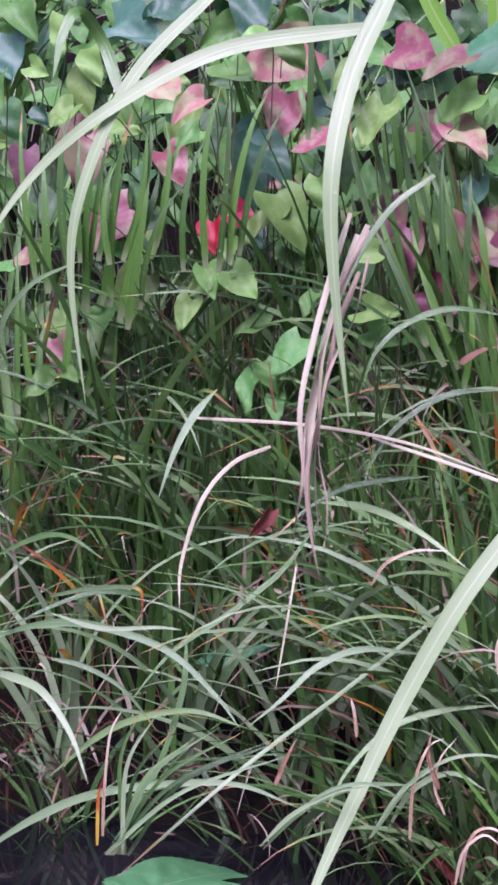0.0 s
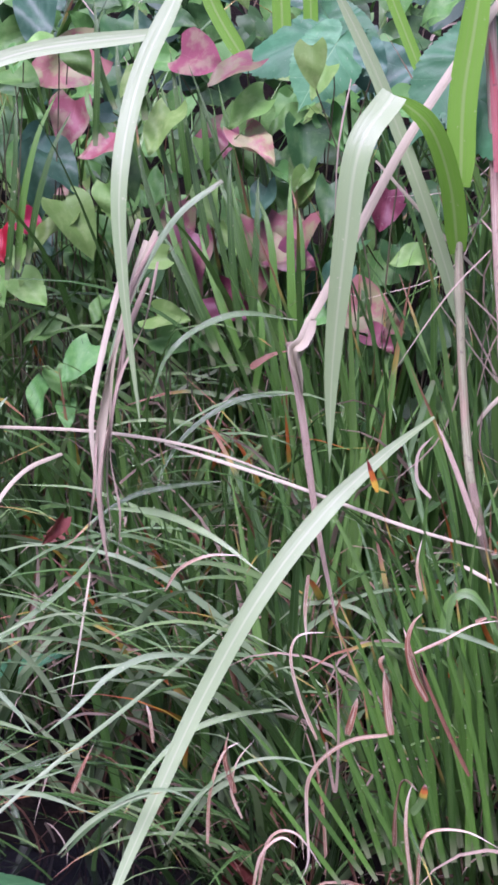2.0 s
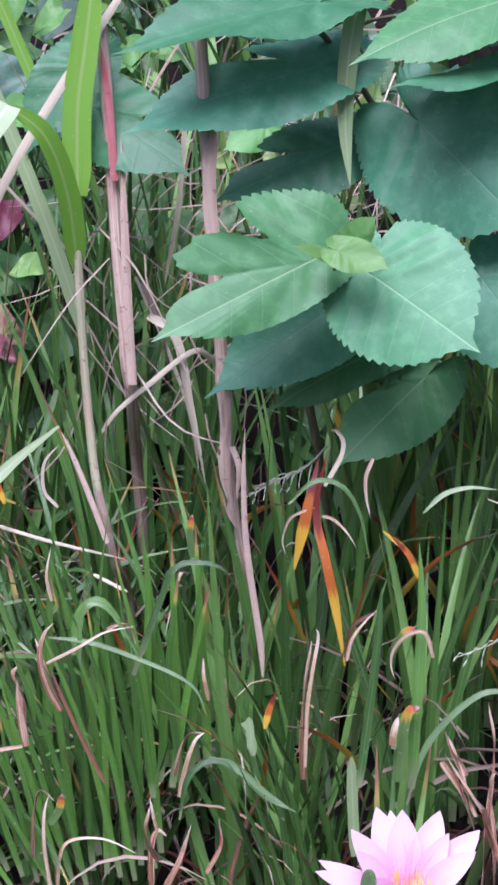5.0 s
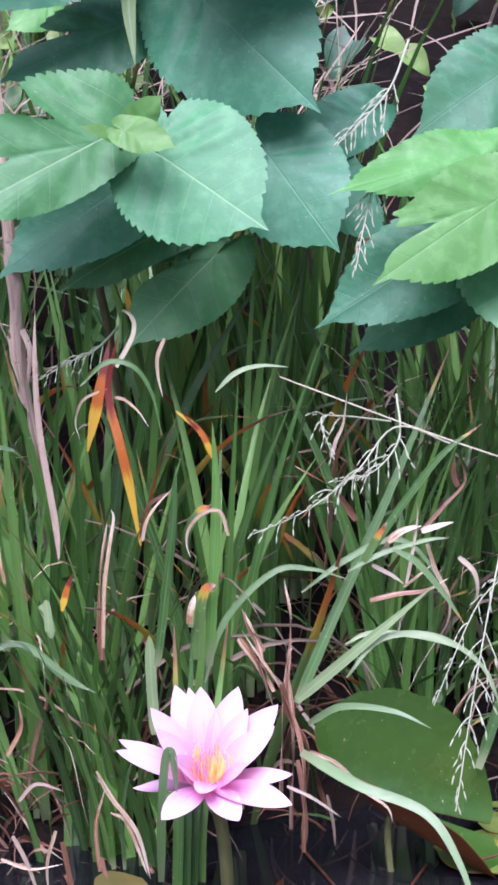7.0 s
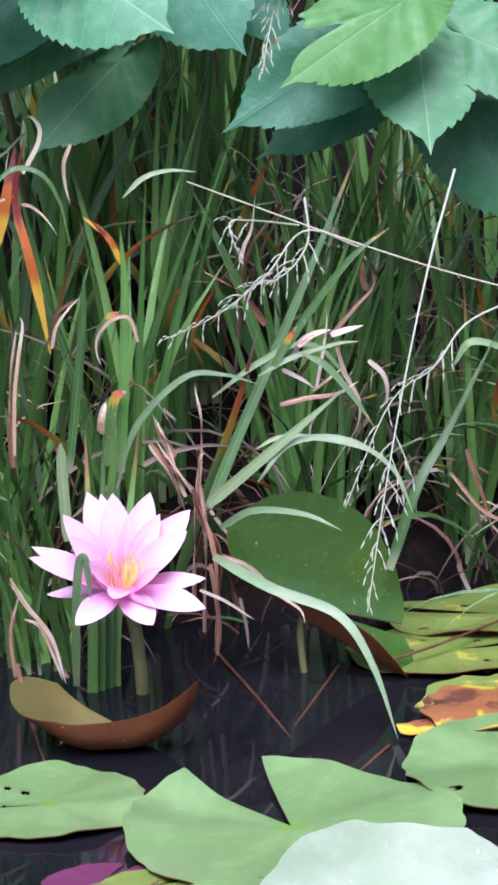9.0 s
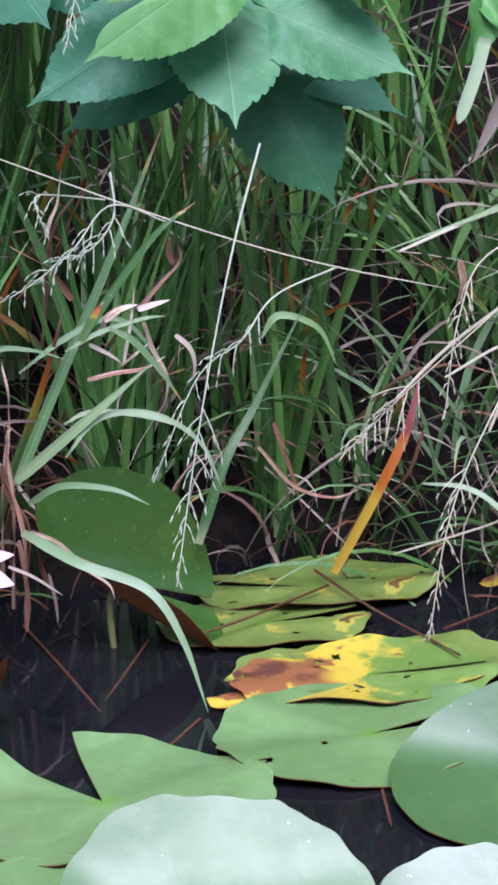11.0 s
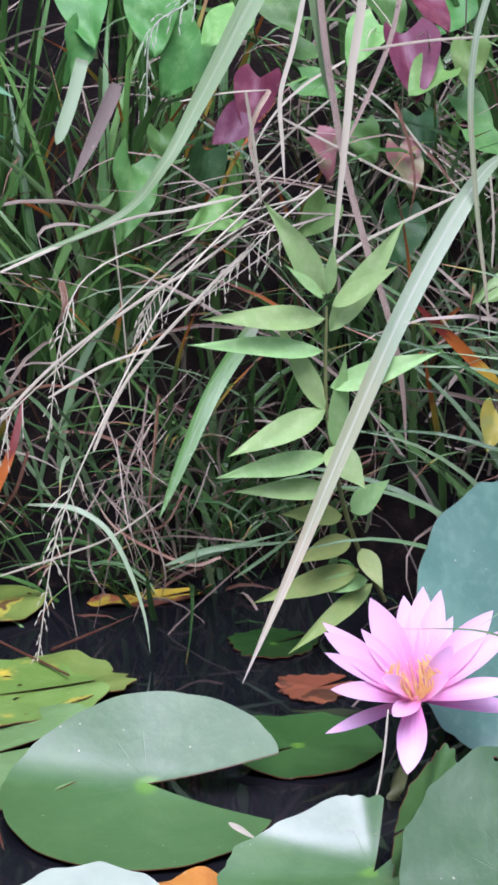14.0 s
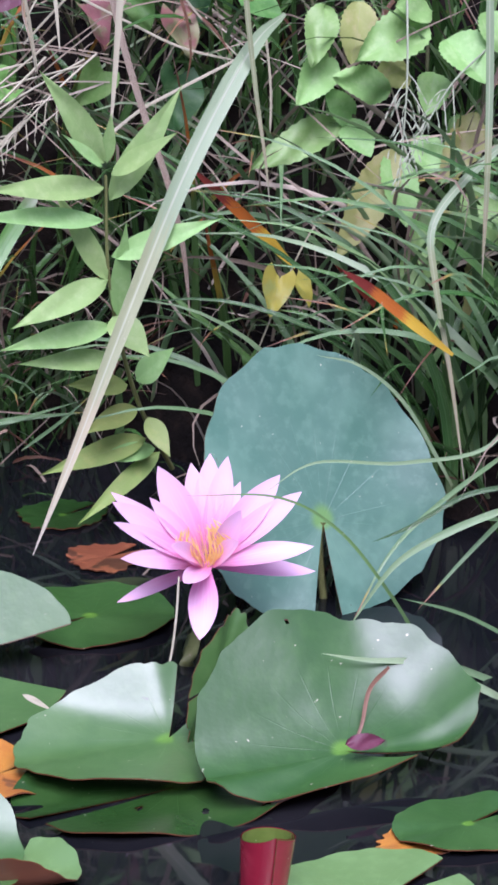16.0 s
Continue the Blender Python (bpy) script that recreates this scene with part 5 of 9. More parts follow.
# blades at the first lily and the glossy pad
CLUMP = clump((-0.073, 2.02, 0.031), "sedge tuft with bent and withered leaves at the lily", "sedge_tuft")
reed_blade([(-0.099, 1.9, 0.02), (-0.095, 1.88, 0.083), (-0.09, 1.87, 0.125), (-0.085, 1.868, 0.129), (-0.083, 1.875, 0.097)], 0.0072, PALE, "cut pale blade bent before the lily", tip=8, name="bent_blade")
reed_blade([(-0.103, 1.99, 0.108), (-0.104, 1.99, 0.149), (-0.104, 1.99, 0.188)], 0.0095, REED_BLADE, "cut pale blade end behind the lily", tip=12, name="bent_blade")
reed_blade([(0.008, 1.98, 0.132), (0.043, 2, 0.202), (0.092, 2.03, 0.297), (0.142, 2.06, 0.401)], 0.0095, WIDE, "long leaning green sedge blade", tip=3, name="sedge_blade")
reed_blade([(0.008, 1.95, 0.143), (0.057, 1.93, 0.188), (0.113, 1.92, 0.236)], 0.0095, REED_BLADE, "pale green leaning blade", tip=3, name="sedge_blade")
reed_blade([(0.01, 1.9, 0.117), (0.05, 1.86, 0.103), (0.098, 1.84, 0.086), (0.121, 1.82, 0.052), (0.136, 1.8, 0.002)], 0.009, PALE, "withered blade bending into the water", tip=3, name="sedge_blade")
reed_blade([(0.016, 1.92, 0.133), (0.041, 1.9, 0.151), (0.078, 1.88, 0.152), (0.105, 1.87, 0.141)], 0.006, PALE, "thin pale blade lying over the pad", tip=3, name="sedge_blade")
reed_blade([(0.147, 1.98, 0.074), (0.173, 2, 0.136), (0.198, 2.02, 0.171), (0.244, 2.05, 0.244)], 0.0095, SEDGE_DARK, "broad green sedge blade by the water", tip=3, name="sedge_blade")
for k in range(4):
    reed_blade([(p[0] + f * k, p[1] + 0.004 * k, p[2]) for p, f in (((-0.091, 1.94, -0.029), 0.006), ((-0.086, 1.94, 0.049), 0.006), ((-0.085, 1.96, 0.106), 0.009), ((-0.084, 1.98, 0.2), 0.014))], 0.009, WIDE, "broad green sedge leaf rising from the water", tip=4, root=0.95, name="sedge_blade")
for pts in ([(0, 1.94, 0.044), (0.005, 1.94, 0.117), (0.001, 1.95, 0.172), (0.007, 1.95, 0.185)], [(-0.007, 1.95, 0.06), (-0.001, 1.95, 0.141), (0.005, 1.96, 0.201), (0.002, 1.97, 0.234)], [(0.009, 1.92, 0.032), (0.012, 1.92, 0.104), (-0.004, 1.93, 0.156), (-0.032, 1.94, 0.203)],
            [(-0.009, 1.93, 0.156), (-0.02, 1.94, 0.189), (-0.029, 1.95, 0.214)], [(-0.106, 1.92, 0.02), (-0.122, 1.93, 0.054), (-0.149, 1.95, 0.09)]):
    reed_blade(pts, 0.0045, DEAD_PINK, "reddish brown withered blade at the water", tip=4, twist=420, fold=0.5, name="withered_blade")

reed_blade([(-0.12, 2, 0.397), (-0.107, 2, 0.419), (-0.105, 2, 0.432), (-0.111, 2, 0.44), (-0.115, 2, 0.439)], 0.0042, STRAW, "white curled dead leaf tip in the sedge", tip=4, twist=60, name="curled_blade")
reed_blade([(-0.071, 1.97, 0.198), (-0.066, 1.97, 0.22), (-0.054, 1.96, 0.23), (-0.051, 1.96, 0.228)], 0.0065, WIDE, "bent green blade with a pale withered fold", tip=6, twist=30, name="curled_blade")
reed_blade([(-0.073, 1.98, 0.249), (-0.07, 1.97, 0.273), (-0.059, 1.97, 0.29), (-0.049, 1.97, 0.289)], 0.007, TIPPED, "rusty curling blade tip in the sedge", tip=4, name="curled_blade")
reed_blade([(0.078, 1.97, 0.248), (0.087, 1.96, 0.267), (0.106, 1.95, 0.273)], 0.007, DRY, "pale pinkish curled dead leaf", tip=3, twist=200, name="curled_blade")
reed_blade([(0.058, 1.97, 0.277), (0.042, 1.97, 0.302), (0.013, 1.98, 0.319)], 0.006, WITHER, "reddish dead leaf lying across the sedge", tip=3, twist=150, name="curled_blade")

# single withered and bending leaves along the bank
CLUMP = clump((0.244, 2.1, 0.032), "withered sedge tuft at the foot of the bank", "sedge_tuft")
reed_blade([(0.201, 2.02, 0.139), (0.228, 2.02, 0.105), (0.259, 2.02, 0.093), (0.283, 2.02, 0.099)], 0.0037, DEAD_PINK, "curved pinkish withered leaf", tip=4, twist=60)
reed_blade([(0.215, 2.03, 0.155), (0.228, 2.03, 0.112), (0.237, 2.03, 0.076)], 0.0043, WITHER, "rusty withered leaf", tip=4, twist=60)
reed_blade([(0.334, 2.02, 0.144), (0.319, 2.02, 0.107), (0.288, 2.02, 0.082), (0.249, 2.02, 0.068)], 0.0037, WITHER, "rusty withered leaf", tip=4, twist=90)

reed_blade([(0.43, 1.96, 0.058), (0.472, 1.96, 0.068), (0.541, 1.96, 0.068)], 0.0064, PALE, "pale leaf lying out over the water", tip=3, root=0.2)
reed_blade([(0.481, 1.98, 0.054), (0.453, 1.98, 0.051), (0.398, 1.98, 0.084), (0.376, 1.98, 0.119)], 0.0031, DEAD_PINK, "curved pinkish withered leaf", tip=4)
reed_blade([(0.435, 1.99, 0.19), (0.429, 1.99, 0.135), (0.424, 1.99, 0.084), (0.43, 1.99, 0.036)], 0.0031, DEAD_PINK, "hanging pinkish withered leaf", tip=4, twist=90)
reed_blade([(0.454, 1.98, 0.117), (0.435, 1.98, 0.086), (0.403, 1.98, 0.079), (0.416, 1.98, 0.062)], 0.0028, DEAD_PINK, "looping pinkish withered leaf", tip=4, twist=90)
reed_blade([(0.209, 2.05, 0.22), (0.224, 2.05, 0.238), (0.255, 2.05, 0.226), (0.27, 2.05, 0.193)], 0.0068, GREEN, "bent green leaf", tip=3, root=0.3)
reed_blade([(0.349, 1.93, 0.299), (0.351, 1.93, 0.281), (0.345, 1.93, 0.264)], 0.0068, DEAD_PINK, "pale torn leaf end", tip=6, twist=60)
CLUMP = clump((0.731, 1.6, -0.068), "grass tuft with pale curling leaves over a pad", "grass_tuft")
reed_blade([(0.666, 1.42, 0.014), (0.625, 1.42, 0.04), (0.602, 1.42, 0.052), (0.567, 1.42, 0.059), (0.537, 1.42, 0.068)], 0.0055, PALE, "pale withering leaf lying over a pad", tip=3)
reed_blade([(0.629, 1.43, 0.037), (0.615, 1.43, 0.034), (0.614, 1.43, 0.02), (0.635, 1.43, 0.001)], 0.0025, DEAD_PINK, "curled withered leaf end", tip=3, twist=120)
reed_blade([(0.728, 1.56, 0.092), (0.686, 1.56, 0.081), (0.644, 1.56, 0.062), (0.608, 1.56, 0.019)], 0.0059, PALE, "pale green arching leaf", tip=3)
reed_blade([(0.732, 1.57, 0.104), (0.699, 1.57, 0.101), (0.661, 1.57, 0.085), (0.632, 1.57, 0.077)], 0.0043, GREEN, "narrow green leaf", tip=3)
CLUMP = clump((-0.019, 2.05, 0.039), "sedge tuft with pale and rusty bending leaves", "sedge_tuft")
reed_blade([(-0.207, 1.96, 0.195), (-0.186, 1.96, 0.183), (-0.169, 1.96, 0.168), (-0.148, 1.96, 0.153)], 0.0059, PALE, "pale bent leaf", tip=3, root=0.3)
reed_blade([(-0.062, 1.97, 0.154), (-0.044, 1.97, 0.203), (-0.006, 1.97, 0.239), (0.024, 1.97, 0.24), (0.051, 1.97, 0.231)], 0.0059, PALE, "pale arching leaf", tip=3, root=0.3)
reed_blade([(0.015, 1.98, 0.22), (0.051, 1.98, 0.245), (0.086, 1.98, 0.259), (0.111, 1.98, 0.242), (0.14, 1.98, 0.187)], 0.0055, PALE, "pale arching leaf", tip=3, root=0.3)
reed_blade([(0.046, 1.93, 0.165), (0.073, 1.93, 0.194), (0.115, 1.93, 0.194), (0.149, 1.93, 0.169), (0.163, 1.93, 0.133)], 0.0055, PALE, "pale arching leaf over the pad", tip=3, root=0.3)
reed_blade([(0.109, 2.0, 0.26), (0.129, 2.0, 0.281), (0.144, 2.0, 0.299), (0.137, 2.0, 0.323)], 0.0038, WITHER, "dark rusty curled leaf", tip=3, twist=70)
reed_blade([(-0.083, 1.99, 0.3), (-0.101, 1.99, 0.289), (-0.109, 1.99, 0.261)], 0.0037, WITHER, "rusty curling leaf end", tip=3, twist=40)
reed_blade([(-0.077, 2.02, 0.358), (-0.058, 2.02, 0.341), (-0.049, 2.02, 0.323)], 0.0043, YELLOWED, "orange leaf end", tip=3, root=0.3)
reed_blade([(-0.034, 1.94, 0.196), (-0.022, 1.94, 0.174), (-0.01, 1.94, 0.142)], 0.0068, DEAD_PINK, "crumpled reddish leaf", tip=5, twist=100, fold=0.6)
reed_blade([(-0.003, 1.93, 0.162), (0.002, 1.93, 0.135), (0.014, 1.93, 0.108), (0.007, 1.93, 0.041)], 0.0056, WITHER, "hanging reddish dead leaf", tip=4, twist=80, fold=0.6)
reed_blade([(-0.17, 1.88, 0.061), (-0.163, 1.88, 0.016), (-0.154, 1.88, -0.02)], 0.0042, WITHER, "rusty dead stalk standing in the water", tip=9, root=0.9)
reed_blade([(-0.14, 1.86, 0.054), (-0.132, 1.86, 0.009), (-0.122, 1.86, -0.027)], 0.0036, WITHER, "rusty dead stalk standing in the water", tip=9, root=0.9)
CLUMP = clump((-0.267, 2.25, 0.44), "withered reed tuft between the stems", "reed_grass")
reed_blade([(-0.281, 2.2, 0.542), (-0.266, 2.2, 0.499), (-0.261, 2.2, 0.451)], 0.0056, DEAD_GREY, "limp grey withered leaf", tip=5, twist=90, fold=0.5)
reed_blade([(-0.274, 2.18, 0.515), (-0.252, 2.18, 0.496), (-0.242, 2.18, 0.439), (-0.23, 2.18, 0.367)], 0.009, STRAW, "limp pale withered leaf", tip=5, twist=60, fold=0.5)
reed_blade([(-0.243, 2.24, 0.69), (-0.252, 2.24, 0.605), (-0.267, 2.24, 0.534)], 0.005, STRAW, "thin dry stalk", tip=9)
reed_blade([(-0.348, 2.15, 0.458), (-0.364, 2.15, 0.412), (-0.37, 2.15, 0.388)], 0.0059, PALE, "pale bent leaf", tip=4)
reed_blade([(-0.212, 1.97, 0.193), (-0.191, 1.97, 0.184), (-0.17, 1.97, 0.162), (-0.146, 1.97, 0.149)], 0.0068, PALE, "pale arching leaf", tip=3, root=0.3)
reed_blade([(-0.322, 2.02, 0.263), (-0.316, 2.02, 0.295), (-0.3, 2.02, 0.306), (-0.283, 2.02, 0.29)], 0.009, WIDE, "bent fresh green leaf", tip=4, root=0.3)
reed_blade([(-0.185, 1.97, 0.22), (-0.179, 1.97, 0.206), (-0.178, 1.97, 0.193)], 0.007, REED_BLADE, "short cut pale leaf end", tip=12, root=0.9)
reed_blade([(-0.538, 2.3, 0.451), (-0.519, 2.3, 0.462), (-0.5, 2.3, 0.467)], 0.0074, WITHER, "rusty red dead leaf", tip=3, twist=60)
CLUMP = clump((-0.12, 2.0, 0.148), "sedge tuft with orange, pink and cream curling leaf ends", "sedge_tuft")
reed_blade([(-0.17, 1.98, 0.253), (-0.171, 1.98, 0.281), (-0.179, 1.98, 0.352), (-0.18, 1.98, 0.404), (-0.178, 1.98, 0.446)], 0.0058, STEM_PINK, "limp brownish pink dead leaf hanging in the sedge", tip=5, root=0.3, fold=0.4, twist=30)
reed_blade([(-0.138, 1.96, 0.187), (-0.135, 1.96, 0.231), (-0.13, 1.96, 0.262), (-0.125, 1.96, 0.287), (-0.127, 1.96, 0.295)], 0.0036, CREAM_CURL, "pink withered leaf with a pale shine", tip=5, fold=0.5, twist=40)
reed_blade([(-0.121, 1.98, 0.377), (-0.113, 1.98, 0.374), (-0.103, 1.98, 0.364), (-0.096, 1.98, 0.352)], 0.003, CREAM_CURL, "cream curled leaf end", tip=3, twist=60)
reed_blade([(-0.133, 1.98, 0.382), (-0.146, 1.98, 0.375), (-0.152, 1.98, 0.359), (-0.149, 1.98, 0.345)], 0.0023, CREAM_CURL, "cream curled leaf end", tip=3, twist=60)
reed_blade([(-0.082, 1.99, 0.419), (-0.088, 1.99, 0.405), (-0.088, 1.99, 0.389), (-0.085, 1.99, 0.373)], 0.0034, CREAM_CURL, "cream withered leaf end", tip=3, twist=40)
reed_blade([(-0.049, 1.98, 0.328), (-0.056, 1.98, 0.345), (-0.071, 1.98, 0.363)], 0.0051, YELLOWED, "rusty red leaf end", tip=3, root=0.5)
reed_blade([(-0.105, 1.97, 0.267), (-0.1, 1.97, 0.284), (-0.09, 1.97, 0.297), (-0.081, 1.97, 0.306)], 0.003, CREAM_CURL, "rusty leaf end curling to cream", tip=3, twist=60)
reed_blade([(-0.039, 1.96, 0.271), (-0.045, 1.96, 0.29), (-0.059, 1.96, 0.288), (-0.069, 1.96, 0.277), (-0.071, 1.96, 0.265), (-0.068, 1.96, 0.254)], 0.0034, CREAM_CURL, "rusty leaf end arching over to a cream tip", tip=3, twist=40)
reed_blade([(-0.071, 1.95, 0.206), (-0.07, 1.95, 0.215), (-0.066, 1.95, 0.228)], 0.0057, CREAM_CURL, "pale torn fold of a sedge leaf", tip=9, root=0.95, fold=0.5)
reed_blade([(-0.067, 1.96, 0.175), (-0.064, 1.96, 0.202), (-0.059, 1.96, 0.228), (-0.05, 1.96, 0.233)], 0.0086, TIPPED, "olive sedge leaf with a rusty broken end", tip=8)
reed_blade([(-0.016, 1.95, 0.182), (-0.024, 1.95, 0.199), (-0.031, 1.95, 0.217)], 0.0061, DEAD_PINK, "shiny pink withered leaf", tip=4, twist=60, fold=0.5)
reed_blade([(-0.097, 1.95, 0.174), (-0.088, 1.95, 0.232), (-0.081, 1.95, 0.279), (-0.076, 1.95, 0.328)], 0.0076, WIDE, "upright green sedge leaf with a blunt tip", tip=7)
reed_blade([(-0.058, 1.97, 0.167), (-0.05, 1.97, 0.261), (-0.047, 1.97, 0.313), (-0.048, 1.97, 0.357)], 0.0091, WIDE, "broad upright green sedge leaf", tip=3)
reed_blade([(-0.146, 1.97, 0.388), (-0.126, 1.97, 0.405), (-0.105, 1.97, 0.401), (-0.092, 1.97, 0.379), (-0.086, 1.97, 0.345)], 0.0046, GREEN, "green leaf arching over", tip=3, root=0.3)
reed_blade([(-0.045, 1.98, 0.378), (-0.029, 1.98, 0.392), (-0.01, 1.98, 0.397), (0.012, 1.98, 0.395)], 0.0046, PALE, "pale leaf arching sideways", tip=3, root=0.3)
reed_blade([(-0.168, 1.96, 0.217), (-0.164, 1.96, 0.232), (-0.158, 1.96, 0.247)], 0.0061, YELLOWED, "short yellow leaf end", tip=3, root=0.3)
reed_blade([(-0.178, 1.95, 0.204), (-0.178, 1.95, 0.218), (-0.179, 1.95, 0.229)], 0.0066, REED_BLADE, "short cut pale leaf end", tip=12, root=0.9)
CLUMP = clump((0.083, 2.0, 0.139), "sedge tuft tangled with rusty and cream dead leaves", "sedge_tuft")
reed_blade([(0.063, 1.96, 0.248), (0.094, 1.96, 0.291), (0.125, 1.96, 0.328), (0.154, 1.96, 0.349)], 0.0071, WIDE, "leaning green sedge leaf", tip=3)
reed_blade([(0.081, 1.95, 0.264), (0.092, 1.95, 0.271), (0.107, 1.95, 0.275)], 0.0065, CREAM_CURL, "crumpled pale pink leaf", tip=4, fold=0.6, twist=40)
reed_blade([(0.094, 1.95, 0.231), (0.1, 1.95, 0.258), (0.104, 1.95, 0.282), (0.103, 1.95, 0.296)], 0.003, DRY, "thin cream curled leaf", tip=3, twist=90)
reed_blade([(0.062, 1.95, 0.249), (0.068, 1.95, 0.259), (0.074, 1.95, 0.269), (0.081, 1.95, 0.279)], 0.0066, TIPPED, "leaf end going from yellow to rust to pink", tip=5)
reed_blade([(0.107, 1.96, 0.269), (0.119, 1.96, 0.272), (0.132, 1.96, 0.275)], 0.0056, DRY, "pale brown torn leaf", tip=4, twist=40)
reed_blade([(0.111, 1.96, 0.259), (0.117, 1.96, 0.237), (0.126, 1.96, 0.217), (0.124, 1.96, 0.197), (0.112, 1.96, 0.178), (0.102, 1.96, 0.162), (0.094, 1.96, 0.145)], 0.0038, CREAM_CURL, "long rusty leaf winding down to a cream end", tip=4, twist=120, fold=0.5)
reed_blade([(0.134, 1.95, 0.25), (0.145, 1.95, 0.238), (0.147, 1.95, 0.221), (0.138, 1.95, 0.205)], 0.0046, DRY, "pale brown leaf curling down", tip=3, twist=60)
reed_blade([(0.069, 1.96, 0.244), (0.084, 1.96, 0.235), (0.094, 1.96, 0.227)], 0.004, DRY, "small brown dead leaf", tip=4, twist=60)
reed_blade([(0.092, 1.96, 0.226), (0.106, 1.96, 0.236), (0.115, 1.96, 0.243)], 0.0023, CREAM_CURL, "small cream dead leaf", tip=4, twist=60)
reed_blade([(0.066, 1.95, 0.219), (0.087, 1.95, 0.223), (0.109, 1.95, 0.225), (0.126, 1.95, 0.234)], 0.0046, DEAD_PINK, "reddish leaf lying across the sedge", tip=4, twist=50)
reed_blade([(0.05, 1.95, 0.242), (0.076, 1.95, 0.255), (0.11, 1.95, 0.264), (0.128, 1.95, 0.265)], 0.0046, PALE, "pale green leaf lying across", tip=3, root=0.3)
reed_blade([(0.084, 1.94, 0.26), (0.101, 1.94, 0.25), (0.121, 1.94, 0.225), (0.137, 1.94, 0.199)], 0.0061, PALE, "pale green leaf arching down", tip=3, root=0.3)
reed_blade([(0.046, 1.94, 0.188), (0.065, 1.94, 0.196), (0.099, 1.94, 0.193), (0.133, 1.94, 0.182), (0.15, 1.94, 0.165), (0.16, 1.94, 0.139)], 0.0051, PALE, "pale green leaf arching over the pad", tip=3, root=0.3)
reed_blade([(0.136, 1.97, 0.3), (0.133, 1.97, 0.311), (0.134, 1.97, 0.322)], 0.0051, WITHER, "dark red dead leaf", tip=4)
reed_blade([(0.041, 1.97, 0.326), (0.045, 1.97, 0.339), (0.051, 1.97, 0.352), (0.055, 1.97, 0.378)], 0.0035, DRY, "thin cream dead leaf", tip=4, twist=60)
CLUMP = clump((-0.301, 2.0, 0.087), "dense sedge tuft of dark glossy leaves leaning together", "sedge_tuft")
for k in range(16):
    f, g = k / 15, (k * 0.618) % 1 - 0.5
    low = Vector((-0.332, 1.97, 0.086)).lerp(Vector((-0.257, 1.97, 0.098)), f) + Vector((0.02 * g, 0.05 + 0.05 * g, 0.02 * g))
    top = Vector((-0.386, 1.97, 0.33)).lerp(Vector((-0.294, 1.97, 0.336)), f) + Vector((0.07 * ((k * 0.382 + 0.3) % 1 - 0.5), 0.05 + 0.06 * g, 0.09 * g))
    mid = low.lerp(top, 0.5) + Vector((0.006, 0.0, 0.012 + 0.01 * g))
    reed_blade([tuple(low), tuple(mid), tuple(top)], 0.0063 * (1 + 0.4 * g), SEDGE_DARK, "dark glossy sedge leaf leaning over", tip=3, root=0.8, twist=60 * g)
for k in range(12):
    f, g = k / 11, (k * 0.618) % 1 - 0.5
    low = Vector((-0.275, 1.98, 0.158)).lerp(Vector((-0.227, 1.98, 0.159)), f) + Vector((0.02 * g, 0.05 + 0.05 * g, 0.02 * g))
    top = Vector((-0.28, 1.98, 0.331)).lerp(Vector((-0.226, 1.98, 0.336)), f) + Vector((0.07 * ((k * 0.382 + 0.3) % 1 - 0.5), 0.05 + 0.06 * g, 0.09 * g))
    mid = low.lerp(top, 0.5) + Vector((0.0, 0.0, 0.012 + 0.01 * g))
    reed_blade([tuple(low), tuple(mid), tuple(top)], 0.0073 * (1 + 0.4 * g), SEDGE_DARK, "dark glossy upright sedge leaf", tip=3, root=0.8, twist=60 * g)
for k in range(12):
    f, g = k / 11, (k * 0.618) % 1 - 0.5
    low = Vector((-0.386, 1.95, 0.09)).lerp(Vector((-0.328, 1.95, 0.092)), f) + Vector((0.02 * g, 0.05 + 0.05 * g, 0.02 * g))
    top = Vector((-0.464, 1.95, 0.231)).lerp(Vector((-0.383, 1.95, 0.259)), f) + Vector((0.07 * ((k * 0.382 + 0.3) % 1 - 0.5), 0.05 + 0.06 * g, 0.09 * g))
    mid = low.lerp(top, 0.5) + Vector((-0.004, 0.0, 0.012 + 0.01 * g))
    reed_blade([tuple(low), tuple(mid), tuple(top)], 0.0053 * (1 + 0.4 * g), SEDGE_DARK, "dark sedge leaf leaning to the water", tip=3, root=0.8, twist=60 * g)
reed_blade([(-0.306, 1.95, 0.27), (-0.305, 1.95, 0.301), (-0.299, 1.95, 0.317), (-0.284, 1.95, 0.314), (-0.27, 1.95, 0.293), (-0.259, 1.95, 0.271)], 0.0053, GREEN, "green leaf bent in a sharp arch", tip=3, root=0.3)
reed_blade([(-0.233, 1.94, 0.152), (-0.226, 1.94, 0.183), (-0.211, 1.94, 0.197), (-0.196, 1.94, 0.195), (-0.187, 1.94, 0.184)], 0.0057, GREEN, "green leaf bent in a wide arch", tip=3, root=0.3)
reed_blade([(-0.267, 1.96, 0.26), (-0.241, 1.96, 0.326), (-0.236, 1.96, 0.339), (-0.223, 1.96, 0.346), (-0.202, 1.96, 0.344), (-0.191, 1.96, 0.336)], 0.0058, GREEN, "green leaf bent in a wide arch", tip=3)
reed_blade([(-0.33, 1.95, 0.292), (-0.3, 1.95, 0.288), (-0.265, 1.95, 0.276), (-0.223, 1.95, 0.255), (-0.21, 1.95, 0.229)], 0.0043, PALE, "pale leaf lying across the sedge", tip=3, root=0.3)
